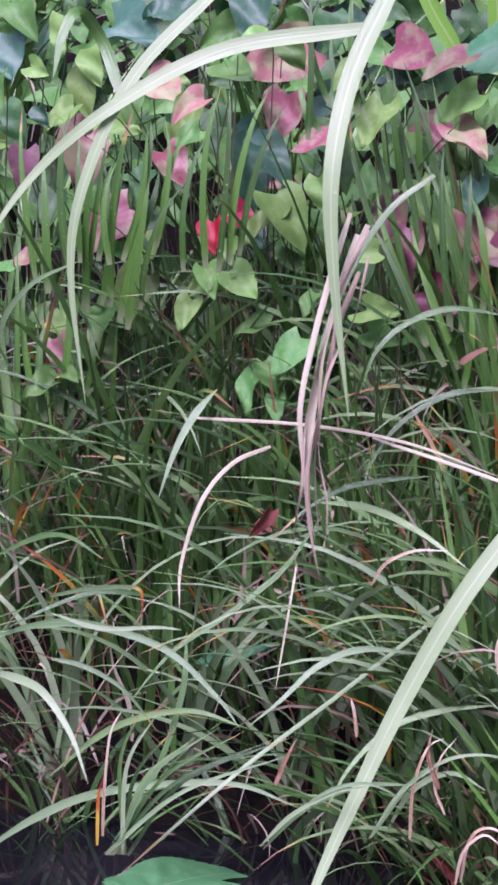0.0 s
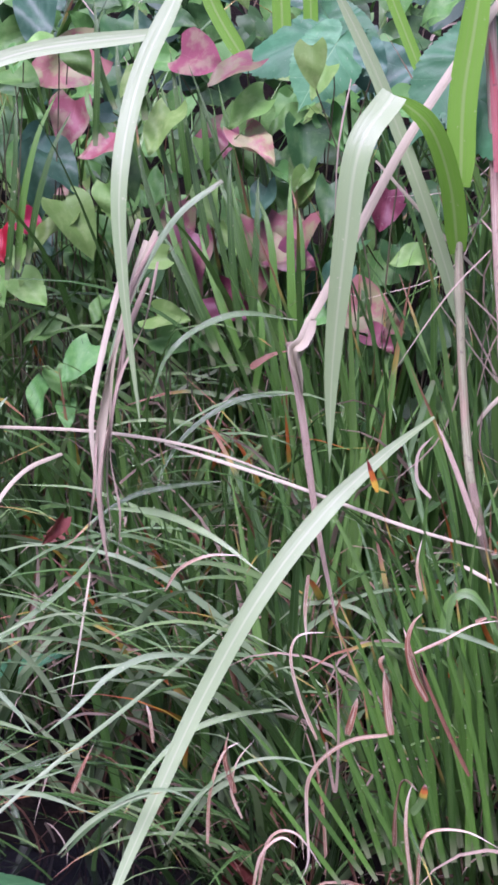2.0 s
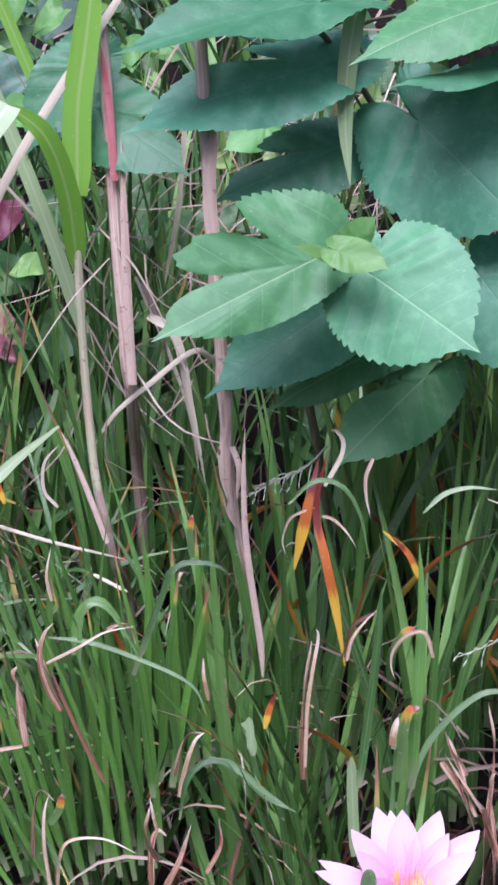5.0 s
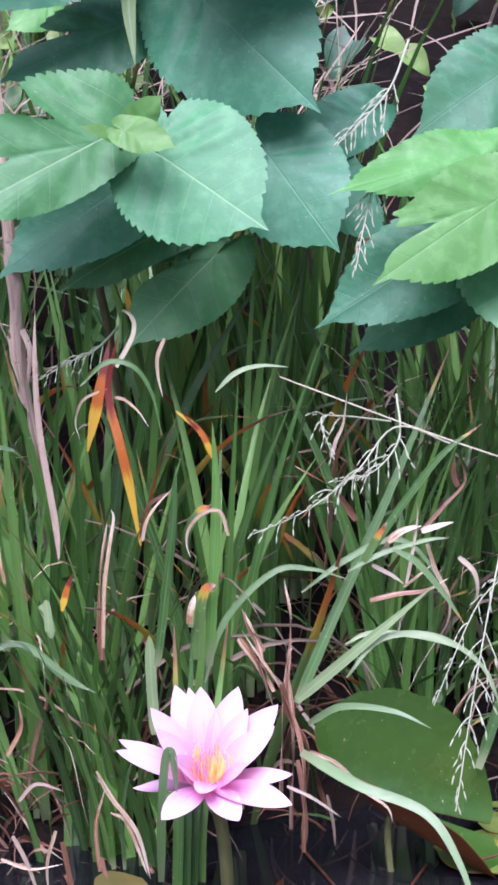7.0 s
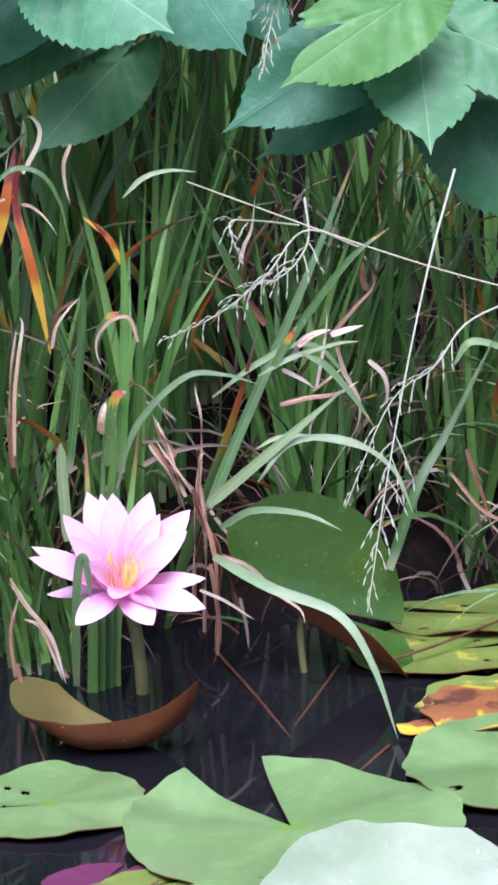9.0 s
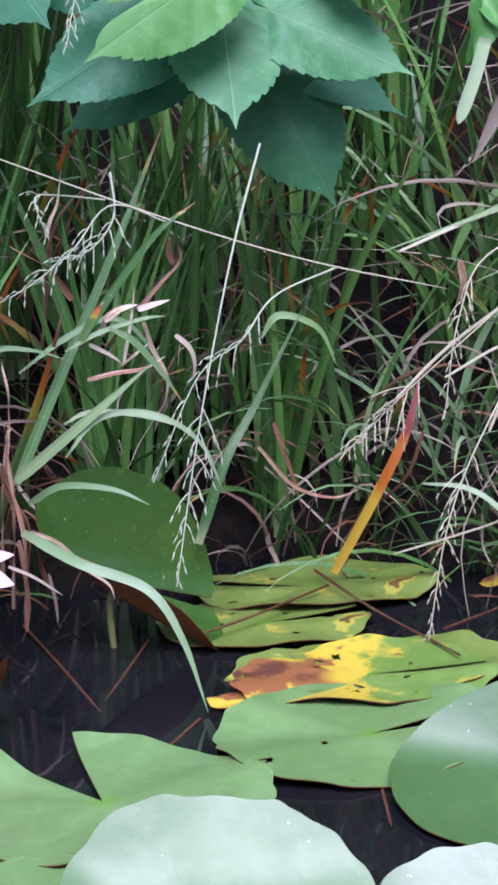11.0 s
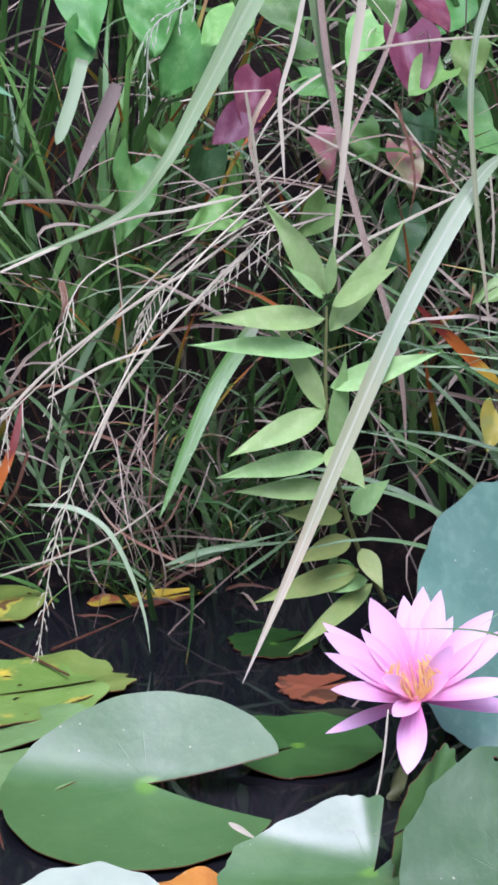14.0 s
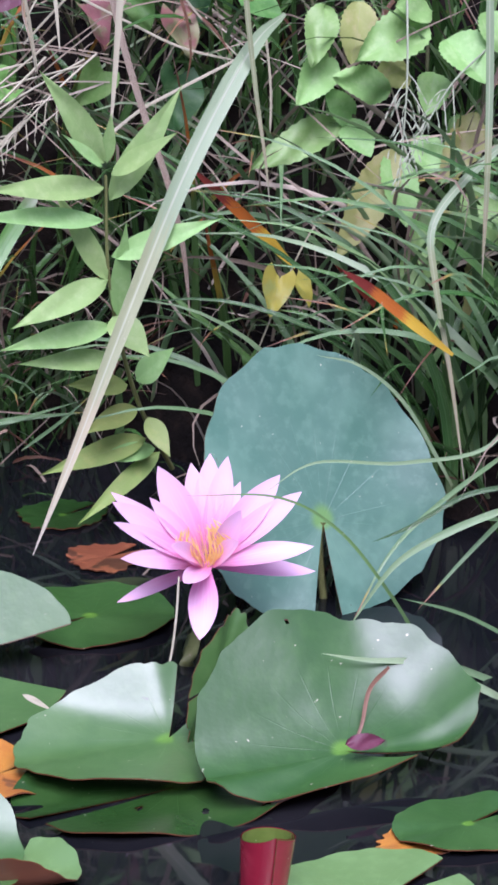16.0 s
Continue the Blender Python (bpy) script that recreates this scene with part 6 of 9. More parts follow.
reed_blade([(-0.33, 1.94, 0.274), (-0.307, 1.94, 0.285), (-0.285, 1.94, 0.297), (-0.26, 1.94, 0.302)], 0.0029, CREAM_CURL, "cream and pink withered leaf", tip=4, twist=60)
CLUMP = clump((-0.387, 1.98, 0.108), "sedge tuft hung with pink and cream dead leaves", "sedge_tuft")
reed_blade([(-0.351, 1.94, 0.21), (-0.378, 1.94, 0.205), (-0.4, 1.94, 0.191), (-0.413, 1.94, 0.172), (-0.415, 1.94, 0.146), (-0.414, 1.94, 0.11), (-0.42, 1.94, 0.092)], 0.0036, CREAM_CURL, "cream dead leaf drooping in a long arch", tip=4, twist=30, fold=0.4)
reed_blade([(-0.406, 1.94, 0.204), (-0.417, 1.94, 0.23), (-0.425, 1.94, 0.261), (-0.424, 1.94, 0.278), (-0.416, 1.94, 0.286), (-0.398, 1.94, 0.288)], 0.0029, CREAM_CURL, "cream dead leaf in an arch", tip=4, twist=30)
reed_blade([(-0.411, 1.94, 0.332), (-0.414, 1.94, 0.305), (-0.413, 1.94, 0.279)], 0.0032, CREAM_CURL, "hanging cream dead leaf", tip=3, twist=20)
reed_blade([(-0.401, 1.95, 0.2), (-0.394, 1.95, 0.161), (-0.391, 1.95, 0.215), (-0.393, 1.95, 0.268)], 0.0029, DRY, "thin dead leaf", tip=3)
reed_blade([(-0.348, 1.94, 0.21), (-0.351, 1.94, 0.236), (-0.353, 1.94, 0.262)], 0.0067, DEAD_PINK, "shiny pink crumpled leaf", tip=4, fold=0.6, twist=40)
reed_blade([(-0.382, 1.94, 0.209), (-0.377, 1.94, 0.226), (-0.374, 1.94, 0.238)], 0.0062, DEAD_PINK, "shiny pink crumpled leaf", tip=4, fold=0.6)
reed_blade([(-0.322, 1.95, 0.235), (-0.332, 1.95, 0.256), (-0.336, 1.95, 0.278), (-0.332, 1.95, 0.294), (-0.325, 1.95, 0.303)], 0.0062, DEAD_PINK, "reddish brown crumpled leaf", tip=4, twist=50, fold=0.6)
reed_blade([(-0.29, 1.95, 0.178), (-0.305, 1.95, 0.209), (-0.318, 1.95, 0.239), (-0.328, 1.95, 0.265)], 0.0038, WITHER, "long rusty dead leaf", tip=4)
reed_blade([(-0.333, 1.94, 0.092), (-0.337, 1.94, 0.131), (-0.336, 1.94, 0.157), (-0.332, 1.94, 0.173)], 0.0036, CREAM_CURL, "pink dead leaf with a cream edge", tip=4, twist=40, fold=0.5)
reed_blade([(-0.329, 1.94, 0.092), (-0.326, 1.94, 0.122), (-0.317, 1.94, 0.136), (-0.291, 1.94, 0.137), (-0.265, 1.94, 0.125)], 0.0032, CREAM_CURL, "dead leaf bent in an arch", tip=3, twist=30)
reed_blade([(-0.333, 1.94, 0.149), (-0.325, 1.94, 0.16), (-0.322, 1.94, 0.173)], 0.0072, TIPPED, "leaf with a yellow and rusty broken end", tip=8)
reed_blade([(-0.246, 1.94, 0.098), (-0.233, 1.94, 0.121), (-0.224, 1.94, 0.148)], 0.0057, DEAD_PINK, "reddish pink crumpled leaf", tip=4, twist=50, fold=0.5)
reed_blade([(-0.256, 1.94, 0.098), (-0.255, 1.94, 0.129), (-0.25, 1.94, 0.143), (-0.243, 1.94, 0.139)], 0.0057, DEAD_PINK, "pink crumpled leaf", tip=4, twist=50, fold=0.5)
reed_blade([(-0.25, 1.94, 0.142), (-0.253, 1.94, 0.156), (-0.255, 1.94, 0.169)], 0.0029, CREAM_CURL, "pale dead leaf end", tip=4)
reed_blade([(-0.234, 1.95, 0.167), (-0.227, 1.95, 0.194), (-0.22, 1.95, 0.211), (-0.213, 1.95, 0.217)], 0.004, CREAM_CURL, "pinkish cream dead leaf", tip=4, twist=40)
reed_blade([(-0.209, 1.95, 0.242), (-0.212, 1.95, 0.26), (-0.212, 1.95, 0.275)], 0.0032, CREAM_CURL, "cream dead leaf end", tip=4)
reed_blade([(-0.456, 1.95, 0.083), (-0.45, 1.95, 0.114), (-0.439, 1.95, 0.127), (-0.423, 1.95, 0.124), (-0.404, 1.95, 0.098)], 0.0029, CREAM_CURL, "cream dead leaf bent in an arch", tip=3, twist=30)
reed_blade([(-0.527, 1.95, 0.314), (-0.515, 1.95, 0.332), (-0.492, 1.95, 0.343), (-0.466, 1.95, 0.344)], 0.0029, CREAM_CURL, "brown dead leaf with a cream end", tip=4, root=0.4)
reed_blade([(-0.359, 1.95, 0.395), (-0.363, 1.95, 0.408), (-0.367, 1.95, 0.421)], 0.0053, YELLOWED, "orange leaf end", tip=3, root=0.4)
reed_blade([(-0.219, 1.96, 0.35), (-0.22, 1.96, 0.37), (-0.218, 1.96, 0.383)], 0.0058, TIPPED, "rusty broken leaf end", tip=8)
reed_blade([(-0.326, 1.95, 0.32), (-0.329, 1.95, 0.339), (-0.325, 1.95, 0.361)], 0.0029, CREAM_CURL, "cream dead leaf end", tip=4, twist=40)
reed_blade([(-0.32, 1.96, 0.39), (-0.33, 1.96, 0.403), (-0.329, 1.96, 0.424), (-0.317, 1.96, 0.438)], 0.0029, DRY, "thin curled dead leaf", tip=4)
reed_blade([(-0.527, 1.94, 0.115), (-0.504, 1.94, 0.151), (-0.481, 1.94, 0.172), (-0.458, 1.94, 0.185), (-0.427, 1.94, 0.188), (-0.396, 1.94, 0.177)], 0.0038, PALE, "pale leaf in a long low arch", tip=3, root=0.3)
reed_blade([(-0.577, 1.94, 0.14), (-0.553, 1.94, 0.154), (-0.526, 1.94, 0.159), (-0.499, 1.94, 0.149)], 0.0038, PALE, "pale leaf in a long low arch", tip=3, root=0.3)
reed_blade([(-0.466, 1.94, 0.139), (-0.474, 1.94, 0.161), (-0.469, 1.94, 0.184), (-0.455, 1.94, 0.202)], 0.0025, CREAM_CURL, "thin cream dead leaf", tip=3, twist=30)
CLUMP = clump((-0.76, 1.98, 0.069), "low sedge tuft fanning out at the water", "sedge_tuft")
reed_blade([(-0.751, 1.95, 0.082), (-0.685, 1.95, 0.138), (-0.597, 1.95, 0.174)], 0.0043, PALE, "sedge leaf fanning out at the water", tip=3, root=0.7)
reed_blade([(-0.751, 1.956, 0.08), (-0.692, 1.956, 0.144), (-0.61, 1.956, 0.185)], 0.0043, GREEN, "sedge leaf fanning out at the water", tip=3, root=0.7)
reed_blade([(-0.751, 1.962, 0.078), (-0.704, 1.962, 0.146), (-0.635, 1.962, 0.189)], 0.0043, GREEN, "sedge leaf fanning out at the water", tip=3, root=0.7)
reed_blade([(-0.744, 1.95, 0.082), (-0.709, 1.95, 0.151), (-0.652, 1.95, 0.194)], 0.0043, PALE, "sedge leaf fanning out at the water", tip=3, root=0.7)
reed_blade([(-0.743, 1.956, 0.081), (-0.719, 1.956, 0.144), (-0.673, 1.956, 0.184)], 0.0043, GREEN, "sedge leaf fanning out at the water", tip=3, root=0.7)
reed_blade([(-0.743, 1.962, 0.079), (-0.728, 1.962, 0.146), (-0.692, 1.962, 0.189)], 0.0043, GREEN, "sedge leaf fanning out at the water", tip=3, root=0.7)
reed_blade([(-0.736, 1.95, 0.083), (-0.731, 1.95, 0.156), (-0.705, 1.95, 0.201)], 0.0043, PALE, "sedge leaf fanning out at the water", tip=3, root=0.7)
reed_blade([(-0.736, 1.956, 0.081), (-0.739, 1.956, 0.156), (-0.721, 1.956, 0.202)], 0.0043, GREEN, "sedge leaf fanning out at the water", tip=3, root=0.7)
reed_blade([(-0.736, 1.962, 0.079), (-0.687, 1.962, 0.144), (-0.595, 1.962, 0.187)], 0.0043, GREEN, "sedge leaf fanning out at the water", tip=3, root=0.7)
reed_blade([(-0.749, 1.94, 0.1), (-0.747, 1.94, 0.137), (-0.741, 1.94, 0.184), (-0.73, 1.94, 0.206)], 0.0032, CREAM_CURL, "withered leaf standing at the water", tip=4, root=0.7, twist=30)
reed_blade([(-0.754, 1.94, 0.092), (-0.752, 1.94, 0.132), (-0.747, 1.94, 0.151)], 0.0033, YELLOWED, "yellow leaf end", tip=4, root=0.6)
reed_blade([(-0.786, 1.93, 0.297), (-0.757, 1.93, 0.304), (-0.733, 1.93, 0.307), (-0.713, 1.93, 0.307), (-0.708, 1.93, 0.298), (-0.711, 1.93, 0.266)], 0.0043, TIPPED, "leaf with an orange bend and a dead hanging end", tip=3, root=0.6)
reed_blade([(-0.494, 1.94, 0.117), (-0.491, 1.94, 0.158), (-0.48, 1.94, 0.19), (-0.466, 1.94, 0.2)], 0.0032, CREAM_CURL, "cream dead leaf arching to the water", tip=4, twist=40)
reed_blade([(-0.458, 1.94, 0.084), (-0.451, 1.94, 0.111), (-0.435, 1.94, 0.125), (-0.422, 1.94, 0.118)], 0.0029, CREAM_CURL, "cream dead leaf bent in a hoop", tip=4, twist=30)
reed_blade([(-0.616, 1.94, 0.102), (-0.59, 1.94, 0.129), (-0.557, 1.94, 0.149), (-0.529, 1.94, 0.157)], 0.0043, PALE, "pale leaf reaching out over the water", tip=3, root=0.3)
reed_blade([(-0.525, 1.94, 0.116), (-0.507, 1.94, 0.144), (-0.486, 1.94, 0.17), (-0.464, 1.94, 0.182)], 0.0038, PALE, "pale leaf reaching out over the water", tip=3, root=0.3)
reed_blade([(-0.603, 1.94, 0.153), (-0.593, 1.94, 0.174), (-0.584, 1.94, 0.193)], 0.0048, DEAD_PINK, "reddish crumpled leaf at the water", tip=4, twist=60, fold=0.5)
reed_blade([(-0.536, 1.94, 0.196), (-0.538, 1.94, 0.216), (-0.541, 1.94, 0.227)], 0.0032, CREAM_CURL, "pale crumpled leaf", tip=4, fold=0.5)
reed_blade([(-0.471, 1.94, 0.159), (-0.478, 1.94, 0.186), (-0.475, 1.94, 0.208)], 0.0053, DEAD_PINK, "reddish crumpled leaf at the water", tip=4, twist=60, fold=0.5)
reed_blade([(-0.794, 1.95, 0.279), (-0.751, 1.95, 0.269), (-0.703, 1.95, 0.272), (-0.682, 1.95, 0.271)], 0.0043, PALE, "pale leaf lying over the grass", tip=3, root=0.3)
reed_blade([(-0.791, 1.94, 0.244), (-0.762, 1.94, 0.239), (-0.729, 1.94, 0.222), (-0.7, 1.94, 0.189)], 0.0048, PALE, "pale leaf arching down", tip=3, root=0.4)
CLUMP = clump((-0.143, 1.95, 0.012), "bleached sedge tuft standing in the water", "sedge_tuft")
reed_blade([(-0.145, 1.92, 0.102), (-0.135, 1.92, 0.081), (-0.117, 1.92, 0.053), (-0.108, 1.92, 0.015)], 0.0039, CREAM_CURL, "bleached pinkish leaf bending into the water", tip=6, root=0.4, twist=20)
reed_blade([(-0.136, 1.92, 0.069), (-0.125, 1.92, 0.062), (-0.116, 1.92, 0.037), (-0.11, 1.92, 0.018)], 0.0029, CREAM_CURL, "bleached pinkish leaf bending into the water", tip=6, root=0.4, twist=20)
reed_blade([(-0.163, 1.93, -0.04), (-0.145, 1.93, -0.027), (-0.127, 1.93, -0.019)], 0.0033, DRY, "pale dead stalk lying on the water", tip=6)
reed_blade([(-0.147, 1.93, 0.019), (-0.148, 1.93, 0.056), (-0.139, 1.93, 0.087)], 0.0038, DEAD_PINK, "reddish dead leaf at the water", tip=4, twist=40)
reed_blade([(-0.128, 1.93, 0.02), (-0.128, 1.93, 0.059), (-0.123, 1.93, 0.091), (-0.116, 1.93, 0.113)], 0.0038, GREEN, "narrow green leaf rising from the water", tip=3)
reed_blade([(-0.137, 1.94, 0.017), (-0.139, 1.94, 0.061), (-0.145, 1.94, 0.107), (-0.146, 1.94, 0.134)], 0.0053, SEDGE_DARK, "green leaf rising from the water", tip=3)
reed_blade([(0.007, 1.92, 0.105), (0.01, 1.92, 0.078), (0.011, 1.92, 0.046), (0.005, 1.92, 0.023)], 0.0043, WITHER, "hanging reddish dead leaf", tip=4, twist=60)
reed_blade([(0.028, 1.92, 0.077), (0.032, 1.92, 0.054), (0.033, 1.92, 0.035)], 0.0028, DRY, "thin pale dead leaf", tip=4)
reed_blade([(-0.002, 1.91, 0.088), (0.017, 1.91, 0.078), (0.038, 1.91, 0.062)], 0.0028, DRY, "thin pale dead leaf", tip=4)
reed_blade([(0.016, 1.92, 0.111), (0.036, 1.92, 0.101), (0.056, 1.92, 0.079), (0.073, 1.92, 0.065), (0.077, 1.92, 0.053)], 0.0035, CREAM_CURL, "withered leaf bending before the pad", tip=4, twist=40, fold=0.5)
reed_blade([(-0.212, 1.93, 0.05), (-0.202, 1.93, 0.027), (-0.193, 1.93, -0.005)], 0.0038, DRY, "bleached dead leaf at the water", tip=4)
reed_blade([(-0.222, 1.93, 0.032), (-0.2, 1.93, 0.023), (-0.174, 1.93, 0.026)], 0.0029, CREAM_CURL, "bleached dead leaf at the water", tip=4, twist=60)
reed_blade([(-0.179, 1.93, 0.053), (-0.187, 1.93, 0.027), (-0.187, 1.93, -0.001)], 0.0032, CREAM_CURL, "bleached dead leaf at the water", tip=4, twist=60)
reed_blade([(-0.207, 1.94, 0.074), (-0.193, 1.94, 0.087), (-0.172, 1.94, 0.081)], 0.0033, DRY, "pale curled dead leaf", tip=4)
reed_blade([(-0.214, 1.94, 0.11), (-0.202, 1.94, 0.132), (-0.203, 1.94, 0.154)], 0.0043, DEAD_PINK, "reddish crumpled leaf", tip=4, twist=60)

# ---- mulberry shrub ----


def mulberry(root, stems, label):
    ob = thing("mulberry_shoot", root, label, "shrub", "mulberry shoots")
    for pts, r in stems:
        part("stem", tube(Bag(), pts, r, r * 0.7, 14, 7).mesh("stem", STEM_DARK, shift=root), ob)
    return ob


LEAF_ANGLE = np.array([0, 1.7, 3.4, 9, 25, 40, 60, 80, 100, 120, 140, 155, 168, 180.0])
LEAF_REACH = np.array([1, 0.93, 0.88, 0.845, 0.77, 0.69, 0.6, 0.53, 0.47, 0.43, 0.41, 0.38, 0.28, 0.06])


def mulberry_shape(length, width, lobes, cuts, skew, rng, n=217, rings=9):
    """A toothed heart-shaped leaf round its stalk's end, tip along +y. lobes and cuts: (degrees from the tip, reach, breadth), plus to its right side."""
    phi = np.linspace(-180, 180, n)
    r = np.interp(np.abs(phi), LEAF_ANGLE, LEAF_REACH)
    for at, reach, wide in cuts:
        r = r - np.maximum(r - reach, 0) * np.exp(-((phi - at) / wide) ** 2)
    for at, reach, wide in lobes:
        r = np.maximum(r, reach * np.exp(-np.abs((phi - at) / wide) ** 1.5))
    tooth = ((np.arange(n) * np.sign(phi + 0.01)) % 4) / 4
    r = r - 0.03 * tooth * (np.abs(phi) > 5) * (np.abs(phi) < 170) * (1 + 0.4 * np.sin(phi * 0.9))
    s = np.linspace(0, 1, rings)[:, None] ** 0.85
    x, y = s * (r * np.sin(np.radians(phi)))[None], s * (r * np.cos(np.radians(phi)))[None]
    k = width / length / 1.06
    x = x * k * np.where(x > 0, skew[0], skew[1])
    fold, droop, wave = rng.uniform(-0.06, 0.12), rng.uniform(0.06, 0.22), rng.uniform(0.015, 0.035)
    z = fold * (np.sqrt(x ** 2 + 0.004) - 0.063) - 0.25 * x ** 2 - droop * y * np.abs(y) + wave * s ** 2 * np.sin(np.radians(phi[None] * 5) + rng.uniform(0, 6))
    z = z - 0.012 * np.cos(2 * math.pi * 5 * (y - np.abs(x) * 0.42)) * np.minimum(np.abs(x) * 8, 1) * (1 - s ** 3)
    verts = length * np.stack([x, y, z], 2).reshape(-1, 3)
    tex = np.stack([(0.5 + x / (k * 1.06)).ravel(), y.ravel()], 1)
    return verts, grid_faces(rings, n), tex


LEAVES = np.random.default_rng(31)


def mulberry_leaves(ob, leaves):
    """(end of the stalk, tip, width, material, facing, lobes, cuts, breadth of the right and left side)"""
    for base, tip, width, mat, face, lobes, cuts, skew in leaves:
        length = float(np.linalg.norm(np.array(tip) - np.array(base)))
        v, f, t = mulberry_shape(length, width, lobes, cuts, skew, LEAVES)
        leaf = part("leaf", Bag().add(v, f, t).mesh("leaf", mat), ob, "", frame_of(base, tip, face))
        back = (-0.1 * length, -0.25 * length, -0.3 * length)
        part("stalk", tube(Bag(), [(0, 0, -0.0005), (0, -0.12 * length, -0.06 * length), back], 0.0009, 0.0014, 8, 6).mesh("stalk", STALK), leaf)


SHOOT = mulberry(down((-0.135, 2.15, 0.422)), [([(-0.128, 2.17, 0.33), (-0.134, 2.15, 0.403), (-0.139, 2.12, 0.472), (-0.113, 2.06, 0.54), (-0.105, 2.0, 0.574)], 0.0042), ([(-0.113, 2.06, 0.54), (-0.09, 2.03, 0.55), (-0.076, 2.0, 0.556)], 0.0018),
    ([(-0.139, 2.12, 0.472), (-0.086, 2.13, 0.497), (-0.041, 2.11, 0.471)], 0.0022)], "mulberry shoot with broad toothed green leaves")
mulberry_leaves(SHOOT, [
    ((-0.127, 2.0, 0.569), (-0.243, 1.95, 0.517), 0.107, MULBERRY, (0.15, -1, 0.35), [(31, 0.8, 11), (88, 0.31, 20)], [(18, 0.5, 5), (55, 0.27, 8)], (1.3, 0.62)),
    ((-0.078, 2.0, 0.556), (-0.001, 1.95, 0.504), 0.113, MULBERRY, (-0.1, -1, 0.4), [(-150, 0.44, 18)], [(-125, 0.3, 8)], (1.0, 1.1)),
    ((-0.103, 1.97, 0.578), (-0.065, 1.95, 0.567), 0.03, MULBERRY_YOUNG, (0, -1, 0.5), [], [], (1, 1)),
    ((-0.1, 1.98, 0.579), (-0.074, 1.97, 0.604), 0.026, MULBERRY_YOUNG, (0.3, -1, 0.3), [], [], (1, 1)),
    ((-0.108, 1.98, 0.573), (-0.135, 1.96, 0.585), 0.013, MULBERRY_YOUNG, (0.1, -1, 0.6), [], [], (1, 1)),
    ((-0.098, 2.07, 0.538), (-0.212, 2.02, 0.47), 0.084, MULBERRY_SHADE_TINT, (0.2, -1, 0.5), [], [], (1.0, 1.0)),
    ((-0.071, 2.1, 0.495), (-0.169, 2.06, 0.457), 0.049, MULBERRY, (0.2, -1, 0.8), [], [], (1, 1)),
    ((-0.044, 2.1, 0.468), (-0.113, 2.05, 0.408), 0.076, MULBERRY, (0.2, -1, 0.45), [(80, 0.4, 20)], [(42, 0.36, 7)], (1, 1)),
    ((0.002, 2.08, 0.548), (0.053, 2.03, 0.477), 0.102, MULBERRY_SHADE_TINT, (-0.2, -1, 0.45), [], [], (1, 1)),
    ((0.08, 2.16, 0.573), (0.012, 2.13, 0.544), 0.056, MULBERRY_SHADE_TINT, (0.2, -1, 0.5), [], [], (1, 1)),
    ((0.033, 2.15, 0.539), (0.098, 2.12, 0.469), 0.06, MULBERRY_SHADE_TINT, (-0.2, -1, 0.5), [], [], (1, 1)),
])
SHOOT = mulberry(down((-0.076, 2.4, 0.491)), [([(-0.0, 2.4, 0.47), (-0.047, 2.25, 0.618), (-0.07, 2.18, 0.661), (-0.108, 2.13, 0.725), (-0.137, 2.1, 0.759)], 0.0034), ([(-0.07, 2.18, 0.661), (-0.056, 2.14, 0.667), (-0.043, 2.1, 0.67)], 0.0018), ([(-0.108, 2.13, 0.725), (-0.084, 2.12, 0.749), (-0.026, 2.09, 0.755)], 0.0018)], "tall mulberry shoot, most leaves coloured dark bluish green as in shade")
mulberry_leaves(SHOOT, [
    ((-0.122, 2.08, 0.764), (-0.273, 2.0, 0.743), 0.079, MULBERRY_SHADE_TINT, (0, -0.7, 1.0), [], [], (1, 1)),
    ((-0.124, 2.1, 0.715), (-0.271, 2.03, 0.681), 0.085, MULBERRY_SHADE_TINT, (0.1, -0.9, 0.8), [(78, 0.36, 16)], [(50, 0.27, 7)], (1, 1)),
    ((-0.11, 2.13, 0.651), (-0.21, 2.09, 0.616), 0.073, MULBERRY_SHADE_TINT, (0.15, -1, 0.6), [(70, 0.4, 18)], [(30, 0.4, 6)], (1, 1)),
    ((-0.317, 2.2, 0.688), (-0.235, 2.15, 0.637), 0.08, MULBERRY_SHADE_TINT, (-0.1, -1, 0.5), [(-60, 0.5, 14)], [(-28, 0.42, 6)], (1, 1)),
    ((-0.325, 2.22, 0.726), (-0.374, 2.18, 0.657), 0.071, MULBERRY_SHADE_TINT, (0.1, -1, 0.6), [], [], (1, 1)),
    ((-0.045, 2.1, 0.67), (0.038, 2.03, 0.589), 0.134, MULBERRY_SHADE_TINT, (-0.2, -1, 0.35), [], [(-120, 0.3, 7)], (1, 1)),
    ((0.051, 2.06, 0.712), (-0.065, 2.0, 0.707), 0.044, MULBERRY_SHADE_TINT, (0, -0.6, 1.2), [], [], (1, 1)),
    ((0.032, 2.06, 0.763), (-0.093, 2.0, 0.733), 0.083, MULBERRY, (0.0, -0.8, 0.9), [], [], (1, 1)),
    ((-0.002, 2.1, 0.733), (-0.092, 2.06, 0.729), 0.027, MULBERRY_SHADE_TINT, (0, -0.6, 1.2), [], [], (1, 1)),
    ((-0.182, 2.3, 0.665), (-0.217, 2.28, 0.65), 0.035, MULBERRY_YOUNG, (0.1, -1, 0.5), [], [], (1, 1)),
])
